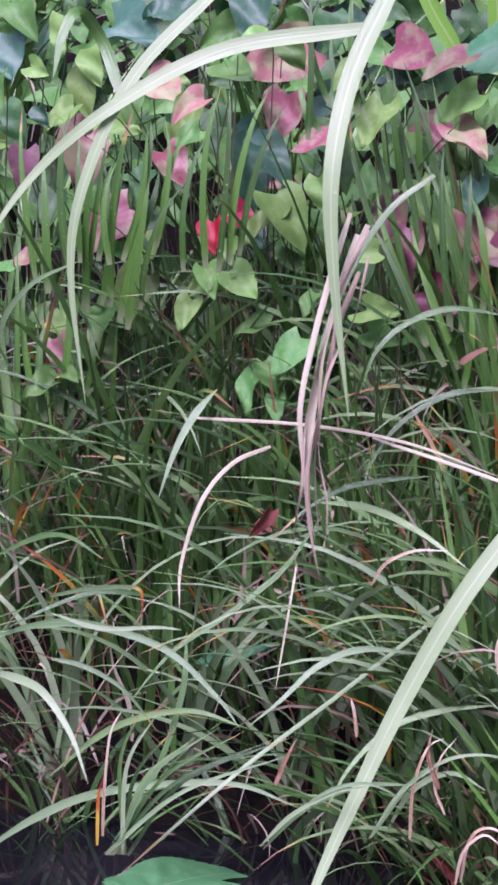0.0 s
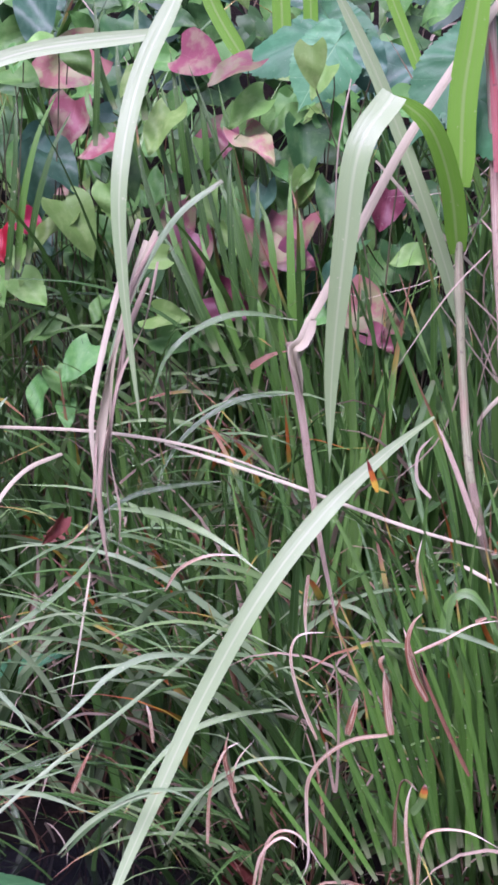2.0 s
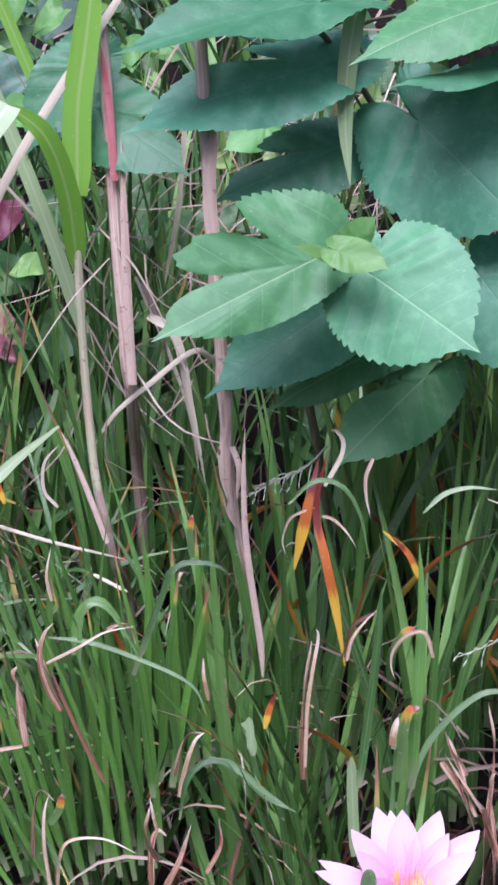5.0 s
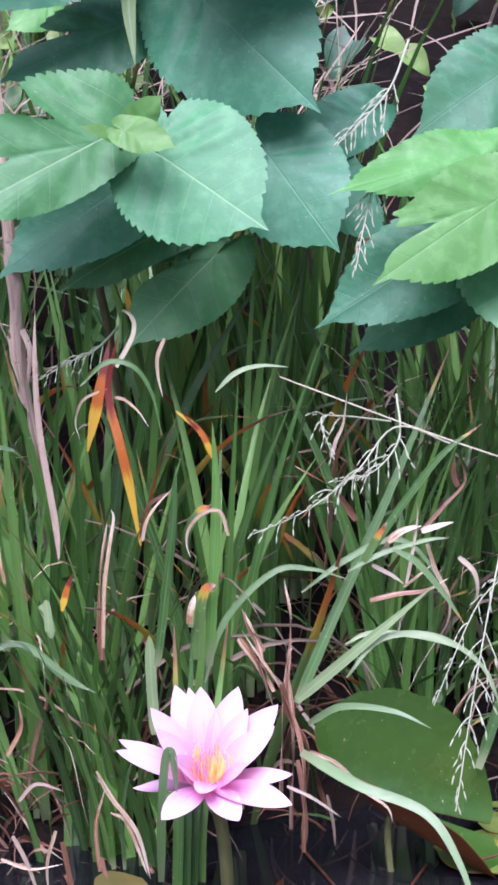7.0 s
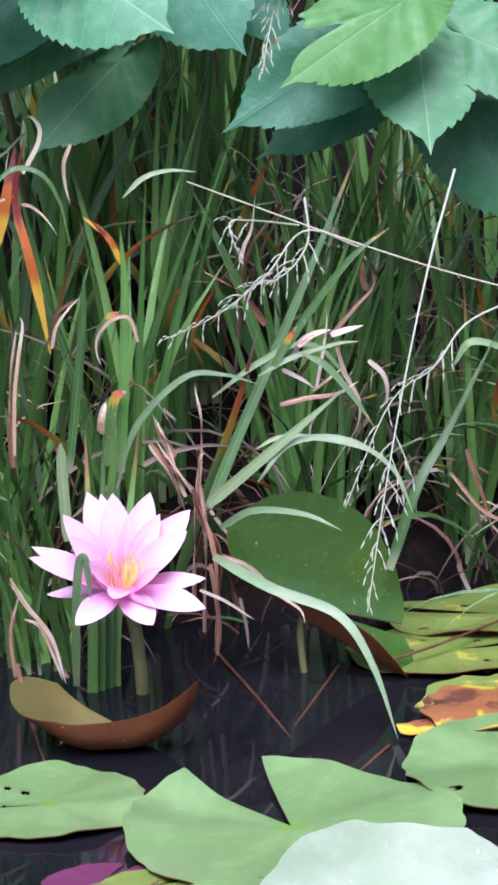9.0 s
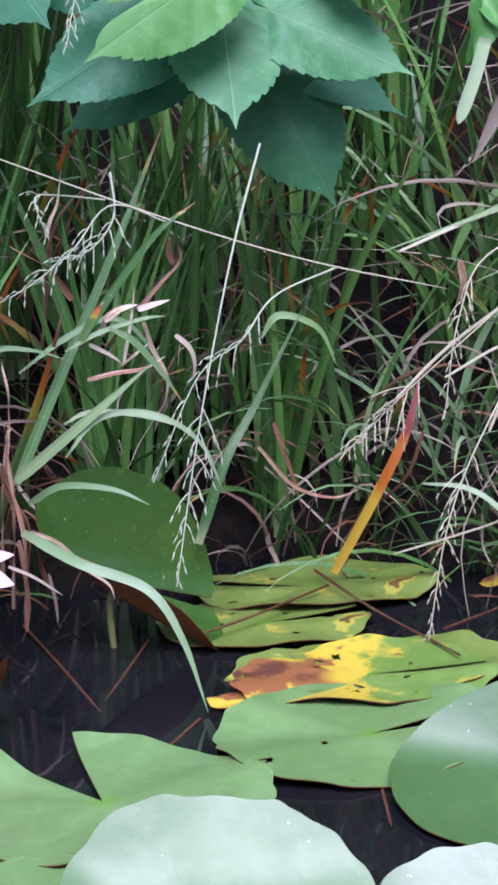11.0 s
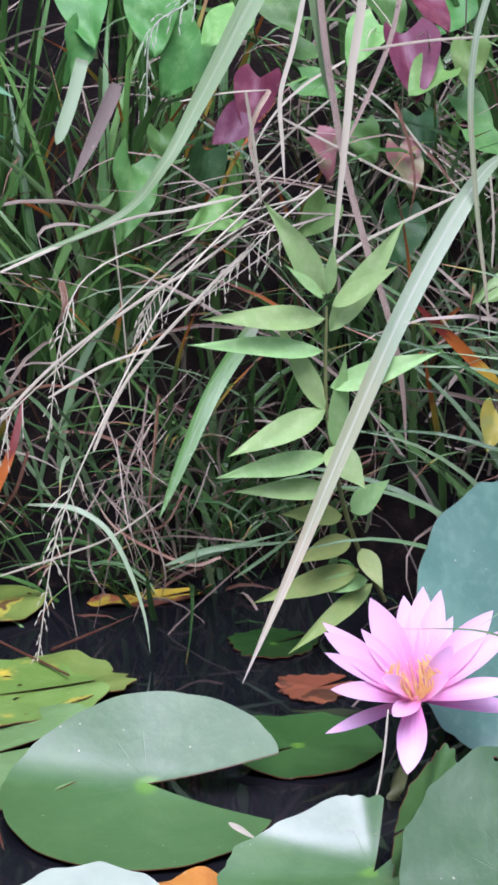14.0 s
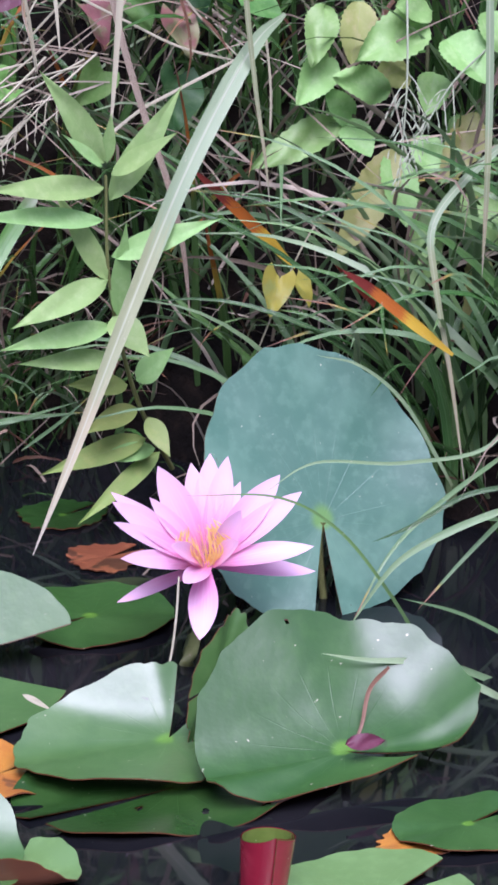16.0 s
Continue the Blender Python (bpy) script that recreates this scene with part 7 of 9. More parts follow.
SHOOT = mulberry(down((0.248, 2.4, 0.373)), [([(0.273, 2.4, 0.309), (0.214, 2.2, 0.421), (0.187, 2.1, 0.474), (0.175, 2.03, 0.515), (0.171, 2.02, 0.541)], 0.0035), ([(0.187, 2.1, 0.474), (0.169, 2.1, 0.453), (0.151, 2.1, 0.433)], 0.002)], "mulberry shoot overhanging the pond with bright young leaves")
mulberry_leaves(SHOOT, [
    ((0.164, 2.02, 0.546), (0.05, 1.97, 0.534), 0.052, MULBERRY_YOUNG, (0.1, -1, 0.7), [], [], (1.15, 0.85)),
    ((0.174, 2.0, 0.514), (0.081, 1.95, 0.464), 0.08, MULBERRY_YOUNG, (0.15, -1, 0.35), [(36, 0.8, 12)], [(19, 0.46, 5)], (1.05, 1.0)),
    ((0.151, 2.06, 0.48), (0.035, 2.02, 0.424), 0.084, MULBERRY_SHADE_TINT, (0.2, -1, 0.5), [], [], (1, 1)),
    ((0.151, 2.1, 0.433), (0.061, 2.07, 0.397), 0.056, MULBERRY_SHADE_TINT, (0.2, -1, 0.7), [], [], (1, 1)),
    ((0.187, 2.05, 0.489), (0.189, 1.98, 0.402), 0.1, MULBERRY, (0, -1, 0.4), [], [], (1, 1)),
    ((0.219, 2.08, 0.432), (0.271, 2.03, 0.33), 0.096, MULBERRY_SHADE_TINT, (-0.1, -1, 0.4), [], [], (1, 1)),
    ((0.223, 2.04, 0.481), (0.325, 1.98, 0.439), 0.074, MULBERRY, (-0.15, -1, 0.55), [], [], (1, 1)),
    ((0.235, 2.09, 0.442), (0.331, 2.05, 0.4), 0.047, MULBERRY_SHADE_TINT, (-0.2, -1, 0.7), [], [], (1, 1)),
    ((0.198, 2.12, 0.608), (0.119, 2.08, 0.565), 0.082, MULBERRY_SHADE_TINT, (0.2, -1, 0.5), [], [], (1, 1)),
    ((0.272, 2.02, 0.522), (0.315, 1.97, 0.5), 0.047, MULBERRY, (-0.1, -1, 0.6), [], [], (1, 1)),
])
SHOOT = mulberry(down((-0.505, 2.6, 0.609)), [([(-0.491, 2.5, 0.762), (-0.495, 2.55, 0.693), down((-0.505, 2.6, 0.609))], 0.0025)], "young mulberry shoot among the heart-leaved plants")
mulberry_leaves(SHOOT, [
    ((-0.491, 2.47, 0.738), (-0.523, 2.44, 0.681), 0.069, MULBERRY, (0.2, -1, 0.6), [], [], (1, 1)),
    ((-0.5, 2.49, 0.75), (-0.595, 2.46, 0.722), 0.064, MULBERRY_SHADE_TINT, (0.1, -1, 0.8), [], [], (1, 1)),
    ((-0.505, 2.5, 0.76), (-0.446, 2.46, 0.711), 0.064, MULBERRY_SHADE_TINT, (-0.2, -1, 0.6), [], [], (1, 1)),
])

# ---- water lilies ----


def fold_sheet(v, heading, start_at, radius, most):
    """Bends a flat sheet up beyond a line square to heading."""
    a = radians(heading)
    d = np.array([math.cos(a), math.sin(a)])
    q = v[:, 0] * d[0] + v[:, 1] * d[1]
    s = np.maximum(q - start_at, 0)
    ang = np.minimum(s / radius, radians(most))
    rest = s - radius * ang
    shift = np.where(s > 0, start_at + radius * np.sin(ang) + rest * np.cos(ang) - q, 0)
    v[:, 0] += shift * d[0]
    v[:, 1] += shift * d[1]
    v[:, 2] += radius * (1 - np.cos(ang)) + rest * np.sin(ang)
    return v


def lily_pad(place, radius, turn, top, label, tilt=(0, 0, 0), notch=14.0, folds=(), under=None, squash=1.0, front=1.0, right=1.0, wavy=0.03, ragged=0.01, narrow=1.0, holes=0, group="lily pads", name="lily_pad", seed=0):
    """A round floating leaf with a slit to its hub. turn: heading of the slit; folds: (heading, start, radius, degrees)."""
    rng = np.random.default_rng(seed + int(radius * 1e4))
    n, rings = (216, 27) if holes else (144, 14)
    a = np.linspace(radians(notch / 2), 2 * math.pi - radians(notch / 2), n)
    r = np.linspace(0.0, 1, rings) ** 0.8
    rim = 1 + ragged * np.sin(a * 17 + rng.uniform(0, 6)) + ragged * 2 * np.sin(a * 3 + rng.uniform(0, 6)) + np.interp(np.arange(n), np.linspace(0, n, 73), np.append(ragged * rng.normal(0, 0.5, 72), 0))
    open_lobe = 1 - 0.1 * np.exp(-np.minimum(a, 2 * math.pi - a) / 0.12)
    rr = np.outer(r, np.ones(n)) * (1 + (rim * open_lobe - 1)[None] * r[:, None])
    ang = a[None] + radians(turn) + 0 * rr
    x, y = radius * rr * np.cos(ang), radius * squash * rr * np.sin(ang)
    z = radius * wavy * rr ** 2 * (np.sin(ang * 4 + rng.uniform(0, 6)) + 0.6 * np.sin(ang * 7 + rng.uniform(0, 6))) + radius * 0.03 * rr ** 2
    x, y = narrow * np.where(x > 0, x * right, x), np.where(y < 0, y * front, y)
    v = np.stack([x, y, z], 2).reshape(-1, 3)
    for f in folds:
        v = fold_sheet(v, *f)
    tex = np.stack([(np.tile(a, (rings, 1)) / 6.2832).ravel(), np.repeat(r, n)], 1)
    faces = grid_faces(rings, n)
    for _ in range(holes):
        mid = v[faces].mean(1)
        spot = mid[rng.integers(len(mid) // 4, int(len(mid) * 0.94))]
        away = np.linalg.norm((mid - spot) * [1, 1.0 + rng.uniform(-0.4, 0.6), 1], axis=1)
        faces = faces[away > rng.uniform(0.0012, 0.0042) * (1 + 0.2 * np.sin(mid[:, 0] * 1900))]
    low = v.copy()
    low[:, 2] -= 0.0008
    b = Bag().add(v, faces, tex)
    b.add(low, faces[:, ::-1], tex)
    k = np.arange(n - 1)
    b.add(np.concatenate([v[-n:], low[-n:]]), np.stack([k, k + n, k + n + 1, k + 1], 1), np.concatenate([tex[-n:], tex[-n:]]))
    slots = np.concatenate([np.zeros(len(faces)), np.ones(len(faces)), np.ones(n - 1)])
    ob = thing(name, (0, 0, 0), label, "lily pad", group)
    ob.matrix_basis = pose(*place, *tilt)
    part("leaf", b.mesh("leaf", top, under or UNDER, slots=slots), ob)
    up = ob.matrix_basis.to_3x3().inverted() @ Vector((0, 0, -1))
    foot = [Vector((0, 0, -0.001)), Vector((0, 0, -0.006)) + up * 0.03, up * (place[2] + 0.1) + Vector((0.01, 0.0, 0))]
    part("stalk", tube(Bag(), [tuple(p) for p in foot], 0.003, 0.003, 10, 8).mesh("stalk", STALK), ob)
    return ob


def at_water(p, lift=0.004):
    return (p[0], p[1], p[2] + lift)


lily_pad(at_water((0.051, 1.647, 0)), 0.114, 113, PAD, "flat light green lily pad with an open slit", notch=30, folds=[(130, 0.06, 0.08, 16)], squash=0.92)
lily_pad(at_water((-0.113, 1.71, 0)), 0.066, 190, PAD, "flat light green lily pad with a nibbled rim", notch=4, ragged=0.012, holes=3, seed=2)
lily_pad(at_water((0.105, 1.407, 0), 0.01), 0.099, 250, PAD_WAX, "large waxy lily pad raised at its far rim", folds=[(86, -0.02, 0.09, 54), (180, 0.05, 0.08, 20)], seed=3)
lily_pad(at_water((0.244, 1.733, 0)), 0.112, 20, PAD, "flat yellowish green lily pad", squash=0.85, holes=4, seed=4)
lily_pad(at_water((0.271, 1.867, 0), 0.002), 0.112, 190, PAD_OLD, "olive lily pad eaten into holes", squash=0.55, ragged=0.025, holes=10, seed=5)
lily_pad(at_water((0.259, 1.846, 0), 0.006), 0.1, 0, PAD_ROT, "rotting lily pad, brown and yellow to one side", squash=0.66, ragged=0.02, holes=12, seed=6)
lily_pad(at_water((0.179, 1.817, 0), 0.003), 0.042, 100, PAD_YELLOW, "yellow edge of a sunken lily pad", squash=0.5, seed=26)
lily_pad(at_water((0.198, 1.984, 0)), 0.085, 10, PAD_OLD, "olive green lily pad lying on the water", squash=0.75, holes=7, seed=7)
lily_pad(at_water((0.249, 2.057, 0), 0.007), 0.105, 160, PAD_OLD, "olive green lily pad with small holes", squash=0.55, holes=7, seed=8)
lily_pad((0.078, 1.96, 0.052), 0.094, 34, PAD_GLOSS, "glossy deep green lily pad standing up at the bank", tilt=(11.7, 34.2, -10.2), notch=8, squash=0.853, front=0.69, right=1.05, folds=[(121.6, -0.025, 0.05, 59), (274.3, 0.01, 0.014, 55)], under=UNDER_RUST, wavy=0.012, ragged=0.004, seed=9)
lily_pad((-0.061, 1.84, 0.006), 0.094, 47.5, UNDER_OLIVE, "curled reddish brown lily pad like a boat", tilt=(11.2, -0.8, -3.1), notch=158.5, squash=0.744, folds=[(272, 0.018, 0.029, 78), (189, 0.022, 0.045, 39), (-13, 0.006, 0.058, 83)], under=UNDER_RUST, wavy=0.006, ragged=0.003, seed=10)
lily_pad(at_water((-0.047, 1.566, 0), 0.001), 0.036, 30, PAD_OLD, "small faded lily pad between larger ones", squash=0.7, seed=11)
lily_pad(at_water((0.005, 1.504, 0), 0.003), 0.057, 250, PAD, "small green lily pad with a bright hub", seed=12)
lily_pad(at_water((-0.096, 1.482, 0), 0.006), 0.064, 130, PAD, "small light green lily pad", seed=13)
lily_pad((*(-0.075, 1.582, 0)[:2], 0.0), 0.038, 60, PAD_PURPLE, "dark purple young lily pad under the surface", squash=0.7, wavy=0.0, seed=14)
lily_pad((0.343, 1.633, 0.008), 0.098, -8, PAD_BLUE, "large waxy lily pad with its far half raised", tilt=(3, 0, -16.5), notch=32, squash=0.63, front=2.018, right=0.953, folds=[(78, -0.021, 0.044, 50)], wavy=0.01, ragged=0.004, seed=15)
lily_pad(at_water((0.446, 1.45, 0), 0.012), 0.1, 32, PAD_BLUE, "waxy lily pad with a raised far lobe", notch=30, folds=[(70, -0.012, 0.045, 52)], squash=0.56, front=1.05, right=0.3, ragged=0.012, seed=16)
lily_pad((0.479, 1.453, 0.044), 0.046, 200, PAD_BLUE, "green lily pad standing on edge beside its neighbour", tilt=(74, 30, 8), notch=3, folds=[(0, 0.004, 0.03, 30)], narrow=0.38, ragged=0.035, seed=30)
lily_pad(at_water((0.465, 1.693, 0), 0.003), 0.06, 200, PAD_DEEP, "dark green lily pad flat behind the others", seed=17)
lily_pad((0.632, 1.665, 0.061), 0.093, 262, PAD_TEAL, "large bluish green lily pad standing upright", tilt=(66, 0, 6), notch=14, folds=[(20, 0.06, 0.1, 15)], squash=1.38, front=0.56, wavy=0.02, seed=18)
lily_pad(at_water((0.537, 1.38, 0), 0.014), 0.094, 300, PAD_DEEP, "green lily pad cupped towards the open water", tilt=(0, -4, 4), folds=[(95, -0.03, 0.08, 52), (10, 0.04, 0.06, 25)], front=0.35, holes=1, seed=19)
lily_pad((*(0.437, 1.407, 0)[:2], 0.001), 0.105, 200, PAD_SHADE_DARK, "green lily pad just under the raised ones, coloured dark as in their shade", squash=0.62, holes=6, seed=20)
lily_pad(at_water((0.579, 1.29, 0)), 0.045, 20, PAD_DEEP, "deep green lily pad on the dark water", squash=0.8, seed=21)
lily_pad(at_water((0.551, 1.283, 0), 0.001), 0.034, 20, PAD_ORANGE, "rotting orange lily pad under a green one", squash=0.6, ragged=0.05, seed=22)
lily_pad(at_water((0.49, 1.22, 0)), 0.062, 20, PAD, "light green lily pad on the water", seed=23)
lily_pad(at_water((0.339, 1.463, 0), 0.002), 0.04, 20, PAD_ORANGE, "orange decaying lily pad", ragged=0.008, wavy=0.08, seed=24)
lily_pad(at_water((0.245, 1.343, 0), 0.014), 0.078, 280, PAD_BLUE, "waxy lily pad with its far rim raised", folds=[(76, 0.0, 0.04, 52)], seed=25)
lily_pad(at_water((0.306, 1.323, 0), 0.004), 0.045, 60, PAD, "small lily pad curling up its brown underside", folds=[(255, 0.008, 0.018, 72), (20, 0.025, 0.03, 40)], seed=31)
lily_pad(at_water((0.506, 1.912, 0), 0.001), 0.035, 20, PAD_SHADE_DARK, "lily pad at the bank, coloured dark as in its shade", ragged=0.04, seed=27)
lily_pad(at_water((0.511, 1.807, 0), 0.001), 0.03, 20, PAD_RUST, "reddish brown rotting lily pad", ragged=0.05, seed=28)
lily_pad(at_water((0.433, 2.05, 0), 0.001), 0.05, 20, PAD_YELLOW, "sunken yellow lily pad at the bank", squash=0.35, seed=29)


FALLEN = thing("fallen_leaf", (-0.763, 2.101, 0.008), "green lobed mulberry leaf lying on the water", "leaf")
mulberry_leaves(FALLEN, [((-0.763, 2.101, 0.008), (-0.698, 2.215, 0.012), 0.1, MULBERRY, (0, -0.35, 1), [(38, 0.72, 14)], [(22, 0.52, 6)], (1, 1))])
FALLEN = thing("fallen_leaf", (-0.769, 2.34, 0.169), "dark green leaf hanging in the grass", "leaf")
leaf_part(FALLEN, (-0.798, 2.34, 0.151), (-0.724, 2.32, 0.187), 0.03, "mulberry", MULBERRY_SHADE_TINT, (0, -0.6, 1))
FALLEN = thing("fallen_leaf", (-0.524, 2.271, 0.01), "curled rusty brown dead leaf at the water", "leaf")
leaf_part(FALLEN, (-0.526, 2.195, 0.006), (-0.508, 2.318, 0.03), 0.05, "mulberry", BROWN_LEAF, (0.3, -0.6, 1))
FALLEN = thing("fallen_leaf", (-0.687, 2.18, 0.318), "small curled reddish brown dead leaf in the grass", "leaf")
leaf_part(FALLEN, (-0.679, 2.18, 0.331), (-0.693, 2.17, 0.307), 0.013, "heart", BROWN_LEAF, (1.2, -1, 0.3))
FALLEN = thing("fallen_leaf", (0.535, 1.341, 0.04), "small purple dead leaf lying on a pad", "leaf")
leaf_part(FALLEN, (0.531, 1.365, 0.031), (0.558, 1.365, 0.03), 0.011, "mint", HEART_WINE, (0, -1, 0.8))
FALLEN = thing("fallen_leaf", (0.39, 1.56, 0.001), "white dry scrap of leaf on a pad", "leaf")
leaf_part(FALLEN, (0.366, 1.5, 0.036), (0.383, 1.49, 0.026), 0.0042, "lance", STRAW, (0, -1, 0.8))


def water_lily(place, crown, stalk, label, seed, petals):
    """A flower of single pointed petals, each (root, tip, width, how far it opens), with stamens pointing to the crown and a stalk."""
    rng = np.random.default_rng(seed)
    ob = thing("water_lily", place, label, "flower", "water lilies")
    for root, tip, width, opened in petals:
        length = float(np.linalg.norm(np.array(tip) - np.array(root)))
        v, f, t = leaf_shape(length * 1.03, width * 0.9, "petal", rng, 15, 9)
        inward = unit(np.array(crown) - np.array(place)) * 0.6 + np.array([0, -1, 0.1 + opened])
        part("petal", Bag().add(v, f, t).mesh("petal", PETAL), ob, "", frame_of(root, tip, tuple(inward)))
    up = unit(np.array(crown) - np.array(place))
    side = unit(np.cross(up, np.array([0.0, 1.0, 0.2])))
    front = np.cross(side, up)
    reach = float(np.linalg.norm(np.array(crown) - np.array(place)))
    for i in range(110):
        a, rr, h = rng.uniform(0, 6.283), 0.017 * rng.uniform(0.1, 1) ** 0.6, reach * rng.uniform(0.5, 0.9)
        out = side * math.cos(a) + front * math.sin(a)
        bow = side * rng.uniform(-0.003, 0.003)
        b = ribbon(Bag(), [out * rr * 0.6, out * rr * 1.2 + up * h * 0.6 + bow, out * rr * 0.95 + up * h], 0.0016, 6, tuple(np.cross(out, up)), 0.2, 0, 4)
        part("stamen", b.mesh("stamen", STAMEN), ob)
    pts = [tuple(np.array(p) - np.array(place)) for p in stalk]
    part("stalk", tube(Bag(), pts, 0.0048, 0.0056, 12, 10).mesh("stalk", STALK), ob)
    return ob


L1 = (-0.062, 1.9, 0.097)
water_lily(L1, (-0.06, 1.895, 0.131), [L1, (-0.053, 1.925, 0.057), (-0.05, 1.93, 0.007), (-0.052, 1.95, -0.021)], "open pink water lily with yellow stamens on its stalk", 3, [
    ((-0.061, 1.899, 0.095), (-0.126, 1.895, 0.129), 0.02, 0.9),
    ((-0.061, 1.898, 0.095), (-0.128, 1.88, 0.125), 0.022, 0.9),
    ((-0.061, 1.902, 0.094), (-0.115, 1.92, 0.084), 0.015, 1.2),
    ((-0.061, 1.894, 0.096), (-0.094, 1.85, 0.082), 0.024, 0.7),
    ((-0.061, 1.895, 0.096), (-0.038, 1.855, 0.078), 0.026, 0.6),
    ((-0.061, 1.895, 0.096), (0.001, 1.855, 0.087), 0.026, 0.8),
    ((-0.061, 1.899, 0.095), (0.002, 1.888, 0.1), 0.02, 1.0),
    ((-0.061, 1.901, 0.094), (-0.006, 1.912, 0.148), 0.028, 0.25),
    ((-0.061, 1.899, 0.095), (-0.008, 1.892, 0.138), 0.025, 0.35),
    ((-0.061, 1.901, 0.094), (-0.102, 1.908, 0.151), 0.023, 0.3),
    ((-0.061, 1.898, 0.095), (-0.099, 1.885, 0.142), 0.021, 0.4),
    ((-0.061, 1.904, 0.093), (-0.083, 1.935, 0.159), 0.027, 0.0),
    ((-0.061, 1.905, 0.093), (-0.073, 1.94, 0.155), 0.022, 0.0),
    ((-0.061, 1.904, 0.093), (-0.064, 1.93, 0.159), 0.028, 0.0),
    ((-0.061, 1.904, 0.093), (-0.036, 1.93, 0.158), 0.028, 0.0),
    ((-0.061, 1.901, 0.094), (-0.029, 1.912, 0.147), 0.021, 0.1),
    ((-0.065, 1.897, 0.094), (-0.083, 1.872, 0.123), 0.017, 0.15),
    ((-0.063, 1.896, 0.096), (-0.086, 1.87, 0.125), 0.02, 0.4),
    ((-0.054, 1.896, 0.094), (-0.028, 1.865, 0.118), 0.017, 0.4),
    ((-0.058, 1.895, 0.098), (-0.066, 1.86, 0.098), 0.019, 0.8),
])
L2 = (0.516, 1.585, 0.075)
water_lily(L2, (0.51, 1.58, 0.105), [L2, (0.528, 1.64, 0.009), (0.502, 1.586, 0), (0.531, 1.68, -0.05)], "open pink water lily before an upright pad", 8, [
    ((0.517, 1.584, 0.072), (0.449, 1.58, 0.123), 0.023, 0.7),
    ((0.518, 1.587, 0.071), (0.457, 1.605, 0.121), 0.017, 0.6),
    ((0.517, 1.583, 0.073), (0.445, 1.565, 0.114), 0.017, 0.7),
    ((0.516, 1.58, 0.074), (0.444, 1.545, 0.095), 0.019, 0.8),
    ((0.517, 1.584, 0.072), (0.455, 1.58, 0.053), 0.012, 1.0),
    ((0.515, 1.578, 0.074), (0.493, 1.53, 0.04), 0.022, 0.5),
    ((0.517, 1.585, 0.072), (0.59, 1.583, 0.053), 0.017, 1.1),
    ((0.517, 1.583, 0.073), (0.585, 1.565, 0.078), 0.019, 0.9),
    ((0.517, 1.585, 0.072), (0.585, 1.585, 0.111), 0.02, 0.4),
    ((0.518, 1.586, 0.071), (0.574, 1.597, 0.121), 0.023, 0.3),
    ((0.518, 1.588, 0.071), (0.549, 1.607, 0.117), 0.015, 0.0),
    ((0.519, 1.589, 0.07), (0.543, 1.615, 0.133), 0.02, 0.0),
    ((0.519, 1.589, 0.07), (0.532, 1.619, 0.135), 0.023, 0.0),
    ((0.519, 1.589, 0.07), (0.518, 1.617, 0.131), 0.021, 0.0),
    ((0.518, 1.588, 0.071), (0.491, 1.607, 0.136), 0.025, 0.1),
    ((0.518, 1.586, 0.072), (0.479, 1.591, 0.121), 0.015, 0.3),
    ((0.518, 1.579, 0.073), (0.484, 1.535, 0.077), 0.016, 0.7),
    ((0.521, 1.584, 0.072), (0.539, 1.573, 0.112), 0.016, 0.2),
    ((0.519, 1.581, 0.072), (0.533, 1.555, 0.095), 0.017, 0.5),
    ((0.516, 1.581, 0.073), (0.482, 1.555, 0.098), 0.018, 0.3),
    ((0.515, 1.581, 0.074), (0.479, 1.55, 0.099), 0.018, 0.5),
])


def rolled_leaf(place, label):
    """A young lily leaf still rolled into a tube."""
    n, rows = 40, 10
    a = np.linspace(0, 2 * math.pi * 1.25, n)
    s = np.linspace(0, 1, rows)
    r = 0.016 - 0.0016 * a / 6.28
    h = 0.058 - 0.012 * np.abs(np.sin(a * 0.5))
    x, y = np.outer(0.8 + 0.2 * s, r * np.cos(a - 1.6)), np.outer(0.8 + 0.2 * s, r * np.sin(a - 1.6))
    z = np.outer(s, h) - 0.006
    v = np.stack([x, y, z], 2).reshape(-1, 3)
    inner = v.copy()
    inner[:, :2] *= 0.95
    tex = np.stack([np.tile(a / 8, rows), np.repeat(s, n)], 1)
    f = grid_faces(rows, n)
    b = Bag().add(v, f, tex).add(inner, f[:, ::-1], tex)
    ob = new("rolled_lily_leaf", b.mesh("rolled_lily_leaf", PAD_RED, PAD_OLD, slots=np.repeat([0, 1], len(f))))
    ob.matrix_basis = pose(*place, 8, 3, 0)
    tagged(ob, label, "lily leaf")


rolled_leaf((0.435, 1.249, 0), "red young lily leaf still rolled up, rising from water")

# ---- leafy sprig and mint-like herbs ----


def sprig(points, label):
    root = points[-1]
    ob = thing("willow_herb", root, label, "plant")
    part("stem", tube(Bag(), points, 0.0011, 0.0021, 30, 8).mesh("stem", STALK, shift=root), ob)
    return ob


def sprig_leaf(ob, base, tip, width, mat):
    leaf_part(ob, base, tip, width * 0.84, "lance", mat, (RNG.uniform(-0.2, 0.2), -1, RNG.uniform(0.5, 0.9)))


SPRIG = sprig([(0.519, 1.8, 0.295), (0.521, 1.81, 0.226), (0.533, 1.83, 0.168), (0.557, 1.86, 0.099), (0.594, 1.9, 0.032)], "upright sprig with narrow light green leaves at the water")
